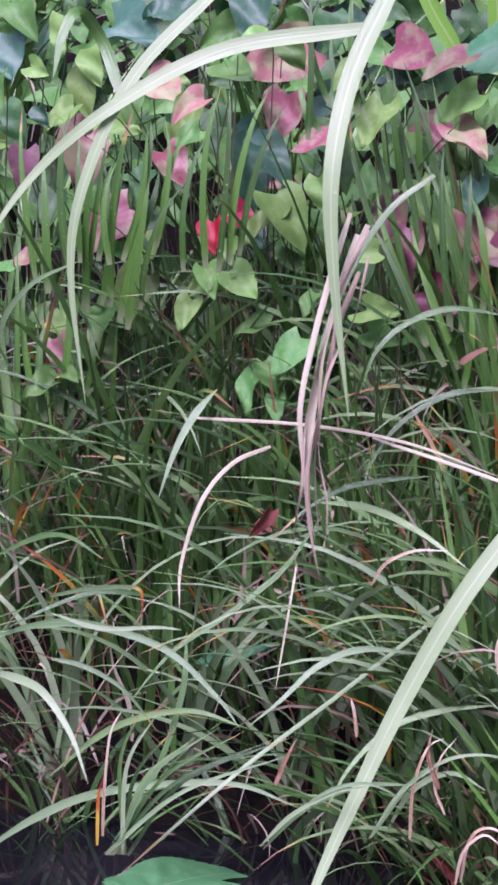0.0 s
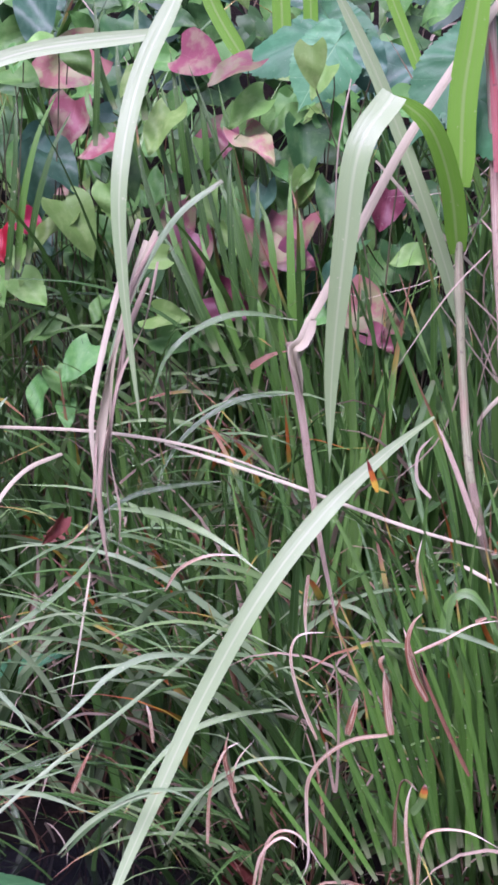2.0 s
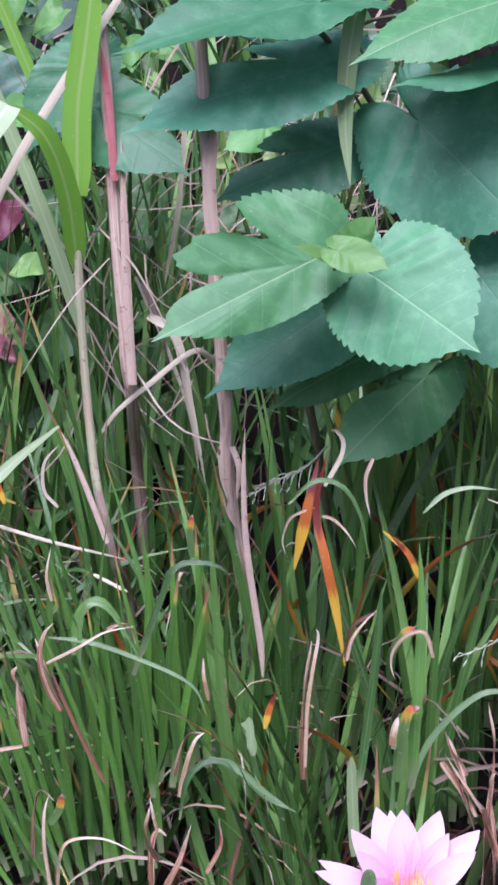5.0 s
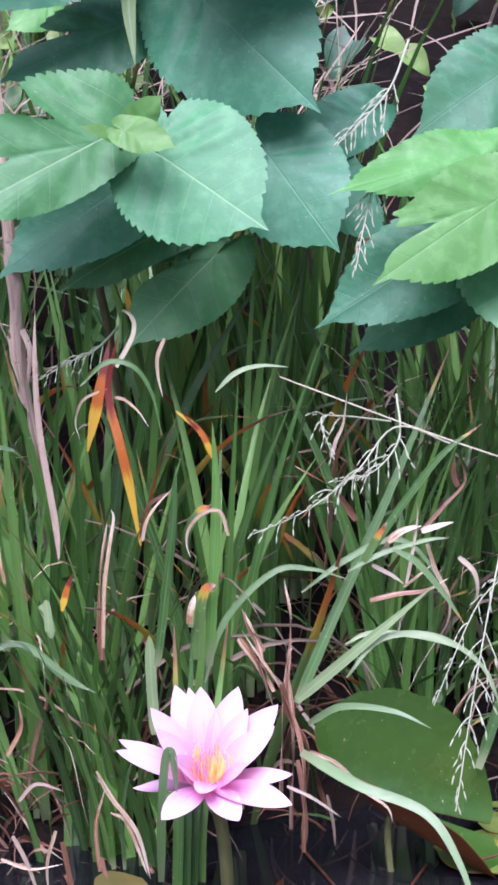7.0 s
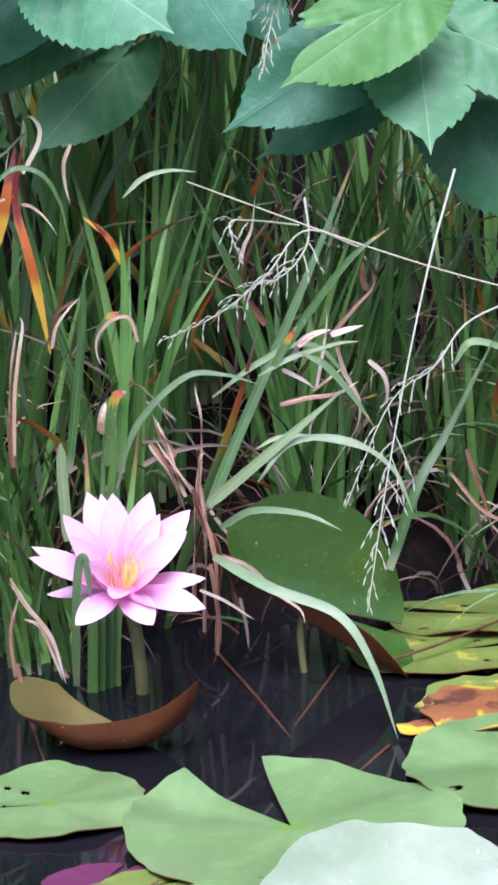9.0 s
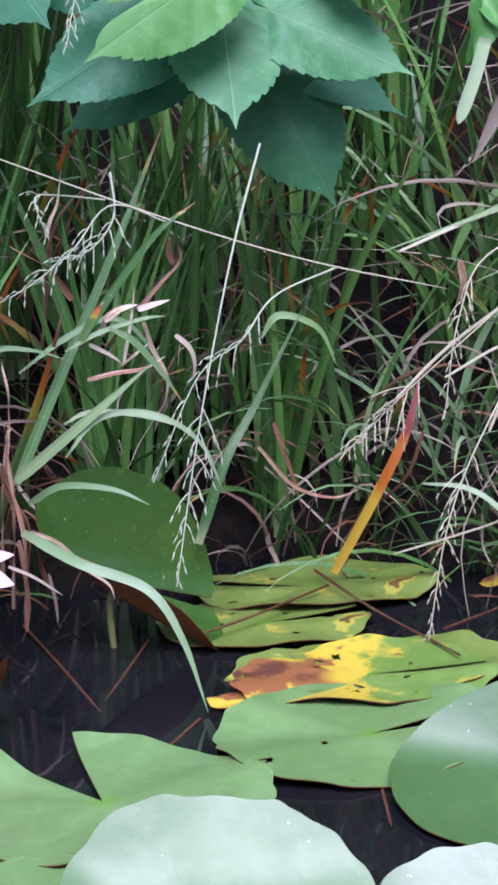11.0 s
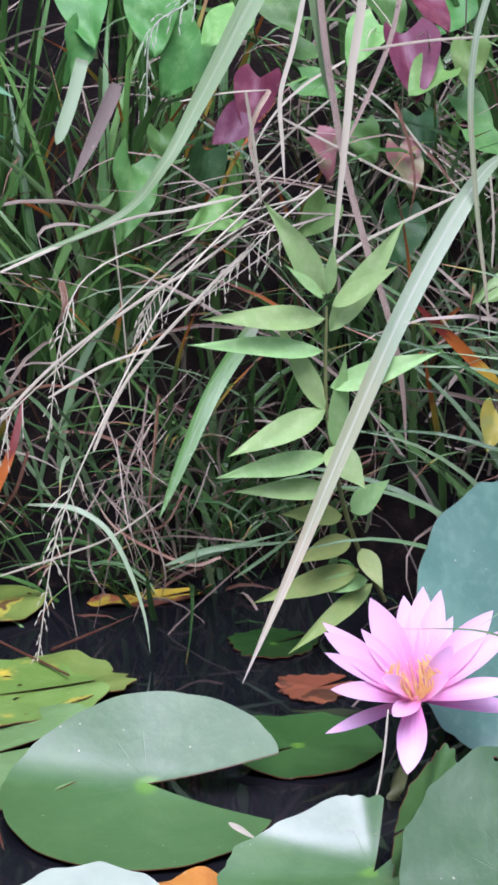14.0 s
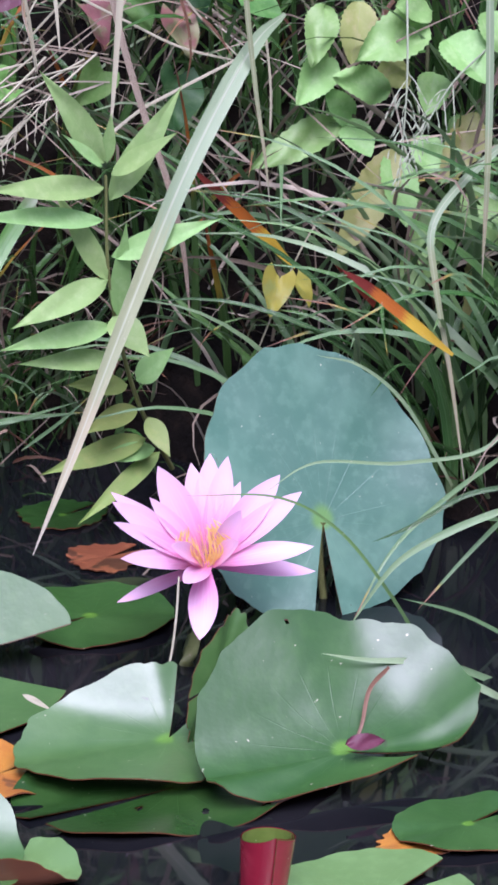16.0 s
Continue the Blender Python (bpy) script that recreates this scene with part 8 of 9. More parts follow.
for leaf in (((0.518, 1.8, 0.304), (0.47, 1.77, 0.378), 0.026, LANCE),
             ((0.514, 1.79, 0.304), (0.477, 1.76, 0.336), 0.014, LANCE),
             ((0.52, 1.8, 0.304), (0.522, 1.79, 0.342), 0.012, LANCE),
             ((0.524, 1.81, 0.274), (0.576, 1.79, 0.355), 0.026, LANCE),
             ((0.523, 1.8, 0.295), (0.565, 1.77, 0.328), 0.018, LANCE),
             ((0.518, 1.8, 0.286), (0.416, 1.75, 0.304), 0.023, LANCE),
             ((0.516, 1.8, 0.262), (0.408, 1.76, 0.285), 0.02, LANCE)):
    sprig_leaf(SPRIG, *leaf)
for leaf in (((0.52, 1.81, 0.215), (0.481, 1.8, 0.289), 0.021, LANCE),
             ((0.524, 1.81, 0.232), (0.595, 1.77, 0.263), 0.023, LANCE),
             ((0.53, 1.82, 0.184), (0.533, 1.8, 0.261), 0.018, LANCE),
             ((0.521, 1.81, 0.215), (0.436, 1.77, 0.197), 0.024, LANCE),
             ((0.525, 1.82, 0.177), (0.429, 1.78, 0.179), 0.022, LANCE),
             ((0.526, 1.82, 0.184), (0.542, 1.78, 0.161), 0.03, LANCE),
             ((0.532, 1.83, 0.148), (0.448, 1.79, 0.166), 0.02, LANCE)):
    sprig_leaf(SPRIG, *leaf)
for leaf in (((0.552, 1.85, 0.123), (0.576, 1.83, 0.152), 0.024, LANCE),
             ((0.545, 1.85, 0.121), (0.487, 1.82, 0.135), 0.022, LANCE_OLD),
             ((0.554, 1.86, 0.099), (0.499, 1.82, 0.095), 0.022, LANCE_OLD),
             ((0.564, 1.87, 0.07), (0.469, 1.82, 0.07), 0.024, LANCE_OLD),
             ((0.578, 1.88, 0.054), (0.497, 1.82, 0.028), 0.018, LANCE_OLD),
             ((0.563, 1.86, 0.09), (0.571, 1.83, 0.066), 0.02, LANCE_OLD),
             ((0.571, 1.87, 0.061), (0.512, 1.84, 0.069), 0.018, LANCE)):
    sprig_leaf(SPRIG, *leaf)


def mint(root, points, leaves, label):
    ob = thing("mint_plant", root, label, "plant", "mint plants")
    part("stem", tube(Bag(), points, 0.0014, 0.0022, 16, 7).mesh("stem", STEM_DARK, shift=root), ob)
    for base, tip, width, mat in leaves:
        base, tip = np.array(base), np.array(tip)
        leaf_part(ob, tuple(base), tuple(base + (tip - base) * 1.2), width * 1.3, "mint", mat, (RNG.uniform(-0.3, 0.3), -1, RNG.uniform(0.3, 0.8)))


mint(down((0.808, 1.98, 0.248), 0.06), [(0.713, 1.9, 0.403), (0.733, 1.9, 0.345), (0.752, 1.9, 0.297), (0.784, 1.92, 0.271), (0.818, 1.98, 0.18)], [
    ((0.727, 1.9, 0.389), (0.708, 1.87, 0.36), 0.022, MINT), ((0.731, 1.9, 0.35), (0.7, 1.87, 0.329), 0.024, MINT), ((0.74, 1.9, 0.298), (0.675, 1.87, 0.286), 0.022, MINT),
    ((0.742, 1.9, 0.3), (0.749, 1.87, 0.284), 0.022, MINT), ((0.757, 1.9, 0.391), (0.744, 1.88, 0.354), 0.024, MINT_OLD), ((0.772, 1.88, 0.323), (0.731, 1.86, 0.339), 0.024, MINT), ((0.749, 1.9, 0.297), (0.726, 1.88, 0.322), 0.018, MINT)],
    "mint-like herb with toothed light green leaves")
mint(down((0.836, 1.95, 0.185), 0.06), [(0.805, 1.88, 0.382), (0.801, 1.88, 0.303), (0.786, 1.88, 0.246), (0.823, 1.92, 0.17)], [
    ((0.794, 1.86, 0.377), (0.742, 1.84, 0.363), 0.03, MINT), ((0.811, 1.86, 0.363), (0.826, 1.83, 0.343), 0.034, MINT), ((0.799, 1.86, 0.385), (0.767, 1.84, 0.394), 0.02, MINT), ((0.795, 1.9, 0.336), (0.768, 1.88, 0.335), 0.024, MINT_OLD),
    ((0.773, 1.87, 0.279), (0.725, 1.84, 0.223), 0.026, MINT_OLD), ((0.768, 1.87, 0.277), (0.771, 1.84, 0.238), 0.026, MINT), ((0.796, 1.88, 0.246), (0.788, 1.85, 0.203), 0.024, MINT), ((0.811, 1.88, 0.203), (0.768, 1.85, 0.169), 0.022, MINT),
    ((0.81, 1.88, 0.334), (0.797, 1.86, 0.312), 0.022, MINT), ((0.792, 1.87, 0.288), (0.797, 1.85, 0.265), 0.022, MINT)], "leafy mint-like herb with some faded leaves")
mint(down((0.868, 1.92, 0.16), 0.06), [(0.848, 1.86, 0.365), (0.84, 1.86, 0.282), (0.855, 1.88, 0.171)], [
    ((0.84, 1.86, 0.304), (0.807, 1.84, 0.266), 0.024, MINT_OLD), ((0.833, 1.86, 0.246), (0.837, 1.83, 0.212), 0.028, MINT), ((0.845, 1.86, 0.195), (0.828, 1.83, 0.149), 0.03, MINT_OLD), ((0.839, 1.88, 0.291), (0.816, 1.86, 0.284), 0.022, MINT),
    ((0.844, 1.86, 0.382), (0.849, 1.84, 0.354), 0.03, MINT), ((0.845, 1.86, 0.232), (0.812, 1.84, 0.217), 0.022, MINT_OLD)], "faded mint-like herb at the edge of the bank")
heart_plant(down((0.716, 1.95, 0.093)), [((0.668, 1.86, 0.176), 0.036, YELLOW_LEAF, -40), ((0.696, 1.87, 0.175), 0.026, YELLOW_LEAF, 30), ((0.664, 1.9, 0.108), 0.024, HEART_GREEN, 10)], "small yellow heart-leaved plant in the dead grass", 0.8)
heart_plant(down((0.469, 2.2, 0.277)), [
    ((0.414, 2.14, 0.48), 0.05, HEART_GREEN, -15),
    ((0.403, 2.12, 0.446), 0.037, HEART_GREEN, -10),
    ((0.468, 2.14, 0.464), 0.052, HEART_GREEN, -10),
    ((0.491, 2.12, 0.436), 0.059, HEART_GREEN, -35),
    ((0.517, 2.1, 0.464), 0.04, HEART_LIGHT, -60),
    ((0.457, 2.06, 0.376), 0.026, HEART_GREEN, 10),
    ((0.428, 2.05, 0.341), 0.048, HEART_GREEN, -12),
    ((0.497, 2.08, 0.347), 0.041, HEART_DULL, -20),
    ((0.482, 2.0, 0.327), 0.036, HEART_LIGHT, -100),
    ((0.591, 2.1, 0.443), 0.028, HEART_GREEN, 60),
], "dense green heart-leaved plant on the shaded bank")
heart_plant(down((0.652, 2.15, 0.275)), [
    ((0.57, 2.1, 0.478), 0.042, HEART_GREEN, 20),
    ((0.627, 2.06, 0.452), 0.04, HEART_LIGHT, -60),
    ((0.661, 2.1, 0.468), 0.04, HEART_GREEN, 30),
    ((0.597, 2.08, 0.417), 0.032, HEART_GREEN, 80),
    ((0.618, 2.02, 0.376), 0.031, HEART_GREEN, 20),
    ((0.654, 1.98, 0.427), 0.039, HEART_LIGHT, -60),
    ((0.688, 1.98, 0.441), 0.034, HEART_LIGHT, -20),
    ((0.704, 1.97, 0.381), 0.033, HEART_GREEN, 40),
    ((0.667, 2.05, 0.372), 0.036, HEART_DULL, 0),
    ((0.71, 2.1, 0.466), 0.037, HEART_GREEN, -40),
    ((0.634, 2.0, 0.303), 0.042, HEART_DULL, -20),
    ((0.574, 2.02, 0.317), 0.034, HEART_LIGHT, -50),
    ((0.701, 2.0, 0.4), 0.031, HEART_GREEN, 50),
], "green heart-leaved plant among dry straws")
heart_plant(down((0.622, 2.12, 0.263)), [
    ((0.528, 2.04, 0.41), 0.042, HEART_WINE, -15),
    ((0.509, 2.03, 0.392), 0.035, HEART_WINE, -70),
    ((0.643, 2.0, 0.438), 0.049, HEART_WINE, -5),
    ((0.685, 2.06, 0.477), 0.034, HEART_WINE, 30),
    ((0.641, 1.99, 0.359), 0.037, HEART_MIXED, 10),
    ((0.575, 2.0, 0.372), 0.031, HEART_MIXED, 20),
], "wine red and pink heart-leaved plant among straws")

# ---- straws and seed heads over the water ----


def spikelet_mesh(material):
    n, k = 6, 5
    s = np.linspace(0, 1, n)
    a = np.linspace(0, 2 * math.pi, k + 1)
    r = 0.0008 * np.sin(np.pi * np.clip(s * 0.95 + 0.05, 0, 1)) ** 0.7 + 0.0001
    v = np.stack([np.outer(r, np.cos(a)), np.outer(s, np.ones(k + 1)) * 0.0095, np.outer(r, np.sin(a))], 2).reshape(-1, 3)
    return Bag().add(v, grid_faces(n, k + 1), np.stack([np.tile(a, n), np.repeat(s, k + 1)], 1)).mesh("spikelet", material)


SEED_PALE = grass_material("seed_pale", [(0.26, 0.32, 0.2), (0.4, 0.44, 0.31)], through=0.15, rough=0.5)
SEED_MESH = {"pale": spikelet_mesh(SEED_PALE), "pink": spikelet_mesh(STRAW)}


def seed_head(points, head, count, size, material, seeds, label, seed=0, spread=0.035):
    """A grass culm; along its last share (head) short branches carry spikelets that hang."""
    rng = np.random.default_rng(seed)
    root = points[0]
    ob = thing("seed_head", root, label, "grass seed head", "flowering grasses")
    part("culm", tube(Bag(), points, 0.001, 0.0004, 24, 6).mesh("culm", material, shift=root), ob)
    line = spline(points, 60)
    tw = Bag()
    for i in range(count):
        s = head + (1 - head) * (i + 0.5) / count
        p = line[int(s * 59)]
        tan = unit(line[min(59, int(s * 59) + 1)] - line[max(0, int(s * 59) - 1)])
        sgn = 1 if i % 2 else -1
        out = unit(np.array([tan[2], 0, -tan[0]]) * sgn * rng.uniform(0.3, 0.9) + tan * 0.7 + np.array([0, -0.2, -0.35]))
        reach = spread * (1.15 - (s - head) / (1 - head + 1e-6)) * rng.uniform(0.3, 1)
        q = p + out * reach
        ribbon(tw, [p, (p + q) / 2 + np.array([0, 0, 0.002]), q], 0.0009, 5, (0, -1, 0.3), 0.1, 0, 9)
        for h in range(2 if reach > 0.014 else 1):
            b0 = p + out * reach * (1 - 0.45 * h)
            hang = unit(out + np.array([rng.uniform(-0.4, 0.4), -0.1, -rng.uniform(0.2, 0.8)]))
            o = part("spikelet", SEED_MESH[seeds], ob, "", frame_of(b0, b0 + hang, (0, -1, 0.2)) @ Matrix.Scale(size * 0.68, 4))
    tagged(part("panicle", tw.mesh("panicle", material, shift=root), ob), kind="stuff")


PALE_HEAD = "slender grass seed head with pale green spikelets"
PINK_HEAD = "drooping dry grass seed head with whitish spikelets"
seed_head([(0.203, 1.95, 0.392), (0.177, 1.9, 0.33), (0.153, 1.86, 0.252), (0.134, 1.83, 0.177), (0.117, 1.8, 0.1)], 0.6, 15, 1.1, SEED_PALE, "pale", PALE_HEAD, 1)
seed_head([(0.258, 1.95, 0.295), (0.207, 1.92, 0.282), (0.179, 1.9, 0.254), (0.144, 1.88, 0.233), (0.107, 1.86, 0.161)], 0.35, 16, 1.0, SEED_PALE, "pale", PALE_HEAD, 2, 0.03)
seed_head([(0.135, 2, 0.327), (0.091, 1.98, 0.346), (0.059, 1.96, 0.316), (0.02, 1.95, 0.29), (-0.022, 1.94, 0.275)], 0.35, 18, 1.0, SEED_PALE, "pale", PALE_HEAD, 3, 0.03)
seed_head([(0.093, 2, 0.368), (0.093, 1.98, 0.337), (0.072, 1.96, 0.316), (0.042, 1.95, 0.311)], 0.3, 14, 1.0, SEED_PALE, "pale", PALE_HEAD, 4, 0.03)
seed_head([(0.088, 2, 0.347), (0.049, 1.98, 0.356), (0.034, 1.97, 0.355), (0.043, 1.96, 0.326)], 0.3, 10, 1.0, SEED_PALE, "pale", PALE_HEAD, 5, 0.02)
seed_head([(0.111, 2.02, 0.635), (0.096, 2, 0.602), (0.074, 1.98, 0.579), (0.056, 1.97, 0.564)], 0.3, 18, 1.1, SEED_PALE, "pale", PALE_HEAD, 6, 0.03)
seed_head([(0.1, 2.02, 0.55), (0.081, 2, 0.527), (0.071, 1.99, 0.495), (0.064, 1.98, 0.466)], 0.2, 16, 1.1, SEED_PALE, "pale", PALE_HEAD, 7, 0.025)
seed_head([(-0.123, 2.1, 0.414), (-0.14, 2.07, 0.401), (-0.161, 2.06, 0.393), (-0.183, 2.05, 0.382)], 0.2, 14, 0.9, SEED_PALE, "pale", PALE_HEAD, 8, 0.03)
seed_head([(-0.07, 2.35, 0.709), (-0.099, 2.3, 0.647), (-0.157, 2.28, 0.606), (-0.19, 2.26, 0.583)], 0.3, 18, 1.1, STRAW, "pink", PINK_HEAD, 18, 0.03)
seed_head([(0.527, 1.95, 0.372), (0.443, 1.92, 0.321), (0.365, 1.88, 0.269), (0.294, 1.85, 0.221), (0.242, 1.83, 0.18)], 0.72, 22, 0.85, STRAW, "pink", PINK_HEAD, 9, 0.04)
seed_head([(0.518, 1.95, 0.357), (0.43, 1.9, 0.295), (0.359, 1.86, 0.197), (0.323, 1.84, 0.127), (0.302, 1.82, 0.039)], 0.6, 20, 0.85, STRAW, "pink", PINK_HEAD, 10, 0.03)
seed_head([(0.554, 1.97, 0.345), (0.48, 1.96, 0.333), (0.377, 1.94, 0.304), (0.346, 1.92, 0.258), (0.33, 1.9, 0.185)], 0.6, 14, 0.85, STRAW, "pink", PINK_HEAD, 11, 0.03)
seed_head([(0.56, 1.99, 0.346), (0.484, 1.98, 0.312), (0.432, 1.97, 0.277), (0.413, 1.96, 0.244)], 0.55, 18, 0.85, STRAW, "pink", PINK_HEAD, 12, 0.03)
seed_head([(0.564, 1.97, 0.353), (0.522, 1.95, 0.328), (0.483, 1.94, 0.297), (0.454, 1.93, 0.275)], 0.3, 20, 0.85, STRAW, "pink", PINK_HEAD, 13, 0.03)
seed_head([(0.77, 1.84, 0.407), (0.762, 1.82, 0.351), (0.755, 1.81, 0.307), (0.746, 1.8, 0.266)], 0.35, 20, 1.1, SEED_PALE, "pale", PALE_HEAD, 14, 0.035)
seed_head([(0.835, 1.84, 0.356), (0.798, 1.82, 0.336), (0.771, 1.81, 0.305), (0.755, 1.8, 0.283)], 0.3, 14, 1.1, SEED_PALE, "pale", PALE_HEAD, 15, 0.03)
seed_head([(0.504, 2.05, 0.51), (0.469, 2.02, 0.492), (0.438, 2, 0.474), (0.433, 2, 0.413)], 0.2, 14, 1.1, SEED_PALE, "pale", PALE_HEAD, 16, 0.025)


def straw_tangle(place, size, count, heading, label, seed):
    """A heap of fine broken straws, most of them lying along one heading."""
    rng = np.random.default_rng(seed)
    b = Bag()
    for _ in range(count):
        c = np.array(place) + rng.normal(0, 1, 3) * np.array(size)
        a = radians(heading + rng.normal(0, 38))
        L = rng.uniform(0.04, 0.19)
        d = np.array([math.cos(a), rng.uniform(-0.4, 0.2), math.sin(a)]) * L
        bend = np.array([rng.normal(0, 0.12), rng.normal(0, 0.1), rng.normal(0, 0.12)]) * L
        ribbon(b, [c - d / 2, c + bend, c + d / 2], rng.uniform(0.0008, 0.0019), 8, (rng.uniform(-0.5, 0.5), -1, 0.3), 0.4, rng.uniform(-90, 90), 4)
    tagged(new("straw_tangle", b.mesh("straw_tangle", DRY)), label, "straw", "straw heaps", "stuff")


straw_tangle((0.558, 2.03, 0.328), (0.05, 0.04, 0.022), 9, 212, "heap of fine pale dead straws on the bank", 1)
straw_tangle((0.513, 2, 0.304), (0.04, 0.03, 0.02), 7, 225, "fine pinkish straws hanging over the bank", 2)
straw_tangle((0.558, 2.05, 0.344), (0.05, 0.04, 0.03), 8, 205, "tangled pale straws behind the sprig", 3)
straw_tangle((0.713, 2.04, 0.306), (0.08, 0.06, 0.05), 22, 250, "tangled pale straws under the herbs", 4)
straw_tangle((-0.143, 2.36, 0.602), (0.12, 0.05, 0.05), 110, 210, "heap of dead straws behind the mulberry shoot", 5)
straw_tangle((-0.259, 2.2, 0.494), (0.05, 0.04, 0.06), 40, 265, "withered straws hanging between the reeds", 6)
straw_tangle((0.049, 2.4, 0.575), (0.14, 0.06, 0.06), 70, 215, "dead straws in the shade of the shoots", 7)
straw_tangle((0.421, 2, 0.095), (0.025, 0.02, 0.04), 24, 275, "withered pinkish straws hanging to the water", 8)

reed_blade([(0.484, 1.54, 0.084), (0.478, 1.53, 0.058), (0.469, 1.52, 0.031), (0.452, 1.5, 0.02)], 0.0035, STRAW, "thin white straw hanging under the lily", tip=6, name="dry_straw")
LONG = "long pale straw reaching over the water"
for pts, w in (([(0.004, 1.98, 0.388), (0.133, 1.96, 0.337), (0.236, 1.95, 0.302), (0.345, 1.94, 0.275)], 0.0034),
                              ([(0.487, 1.9, 0.439), (0.493, 1.9, 0.397), (0.498, 1.9, 0.354)], 0.008), ([(0.747, 1.9, 0.246), (0.701, 1.88, 0.21), (0.649, 1.87, 0.113)], 0.0045),
               ([(0.693, 1.94, 0.364), (0.693, 1.93, 0.321), (0.688, 1.92, 0.288)], 0.006)):
    reed_blade(pts, w * 0.8, STRAW, LONG, tip=14, name="dry_straw")
CLUMP = clump((0.666, 1.9, 0.359), "tall reed grass hanging over the water", )
reed_blade([(0.687, 1.88, 0.388), (0.645, 1.84, 0.37), (0.581, 1.8, 0.295), (0.524, 1.77, 0.201), (0.476, 1.74, 0.121), (0.427, 1.7, 0.051)], 0.0175, REED_OLD, "long broad pale reed leaf slanting into the water", tip=3, root=0.2)
reed_blade([(0.528, 1.98, 0.526), (0.498, 1.97, 0.477), (0.464, 1.96, 0.423), (0.434, 1.95, 0.379), (0.394, 1.95, 0.34), (0.293, 1.95, 0.305)], 0.022, REED_BLADE, "bluish green reed leaf leaning through the plants", tip=1.1, root=0.95)
reed_blade([(0.516, 2, 0.238), (0.476, 1.97, 0.197), (0.448, 1.95, 0.154), (0.42, 1.93, 0.106)], 0.015, WIDE, "green drooping reed leaf over the water", tip=4)


reed_blade([(0.774, 1.7, 0.429), (0.77, 1.69, 0.359), (0.764, 1.68, 0.289), (0.761, 1.68, 0.222)], 0.007, REED_OLD, "pale hanging reed leaf with a dry tip", tip=3)
reed_blade([(0.822, 1.75, 0.312), (0.764, 1.72, 0.285), (0.731, 1.7, 0.259), (0.729, 1.69, 0.22), (0.738, 1.68, 0.146), (0.745, 1.67, 0.067)], 0.007, REED_OLD, "withered reed leaf hanging over the pads", tip=3)
reed_blade([(0.403, 2.1, 0.444), (0.391, 2.09, 0.412), (0.376, 2.08, 0.379)], 0.012, PALE, "pale cut blade hanging in the shade", tip=14, root=0.95, name="bent_blade")
reed_blade([(0.441, 2.15, 0.416), (0.419, 2.14, 0.376), (0.397, 2.13, 0.339)], 0.014, DEAD_GREY, "dull brown dead leaf in the shade", tip=3, name="withered_blade")

CLUMP = clump((0.563, 1.86, 0.158), "tall dry reed leaves hanging before the herbs", "reed_grass")
reed_blade([(0.565, 1.84, 0.573), (0.556, 1.832, 0.51), (0.546, 1.824, 0.463), (0.539, 1.816, 0.42), (0.53, 1.808, 0.36), (0.522, 1.8, 0.313)], 0.0077, STRAW, "cream dry reed leaf hanging before the sprig", tip=3, root=0.9, fold=0.35)
reed_blade([(0.671, 1.84, 0.554), (0.652, 1.837, 0.506), (0.642, 1.833, 0.474), (0.638, 1.83, 0.425), (0.643, 1.827, 0.35), (0.649, 1.823, 0.291), (0.651, 1.82, 0.257)], 0.0059, REED_OLD, "pale narrow hanging reed leaf", tip=3, root=0.8)
reed_blade([(0.536, 1.88, 0.539), (0.542, 1.883, 0.481), (0.55, 1.886, 0.431), (0.56, 1.889, 0.379), (0.577, 1.891, 0.317), (0.595, 1.894, 0.263), (0.607, 1.897, 0.208), (0.612, 1.9, 0.153)], 0.006, STEM_PINK, "dull pinkish dead reed stem", tip=9, root=0.9, fold=0.4)
reed_blade([(0.53, 1.88, 0.531), (0.543, 1.89, 0.468), (0.552, 1.9, 0.429)], 0.0102, REED_BLADE, "olive green reed leaf base", tip=6, root=0.9)
reed_blade([(0.609, 1.9, 0.518), (0.6, 1.9, 0.477), (0.585, 1.9, 0.44), (0.563, 1.9, 0.394)], 0.0042, STEM_PINK, "dull pinkish dead reed stem", tip=9, root=0.9)
reed_blade([(0.549, 1.95, 0.516), (0.536, 1.945, 0.466), (0.524, 1.94, 0.429), (0.524, 1.935, 0.391), (0.524, 1.93, 0.362)], 0.0043, STRAW, "dry leaf hanging in the tangle", tip=4, root=0.7)
reed_blade([(0.513, 1.93, 0.435), (0.502, 1.93, 0.419), (0.496, 1.93, 0.398), (0.501, 1.93, 0.371), (0.505, 1.93, 0.345)], 0.005, CREAM_CURL, "withered leaf crumpled over the bank", tip=4, fold=0.6, twist=70)
reed_blade([(0.578, 1.95, 0.452), (0.544, 1.943, 0.436), (0.516, 1.937, 0.413), (0.491, 1.93, 0.376)], 0.0024, STRAW, "thin dry leaf", tip=4)
reed_blade([(0.615, 1.94, 0.42), (0.627, 1.94, 0.385), (0.631, 1.94, 0.354), (0.626, 1.94, 0.328)], 0.0033, WITHER, "dark red dead leaf", tip=4, root=0.8, twist=40)
reed_blade([(0.636, 1.96, 0.386), (0.655, 1.955, 0.368), (0.67, 1.95, 0.344)], 0.0029, WITHER, "rusty dead leaf", tip=4)
reed_blade([(0.324, 1.97, 0.115), (0.357, 1.956, 0.113), (0.381, 1.942, 0.097), (0.395, 1.928, 0.067), (0.403, 1.914, 0.034), (0.404, 1.9, 0.007)], 0.0048, PALE, "pale leaf bending down into the water", tip=3, root=0.4)
reed_blade([(0.436, 1.97, 0.051), (0.48, 1.96, 0.067), (0.536, 1.95, 0.081)], 0.0039, PALE, "pale leaf lying out over the water", tip=3, root=0.3)
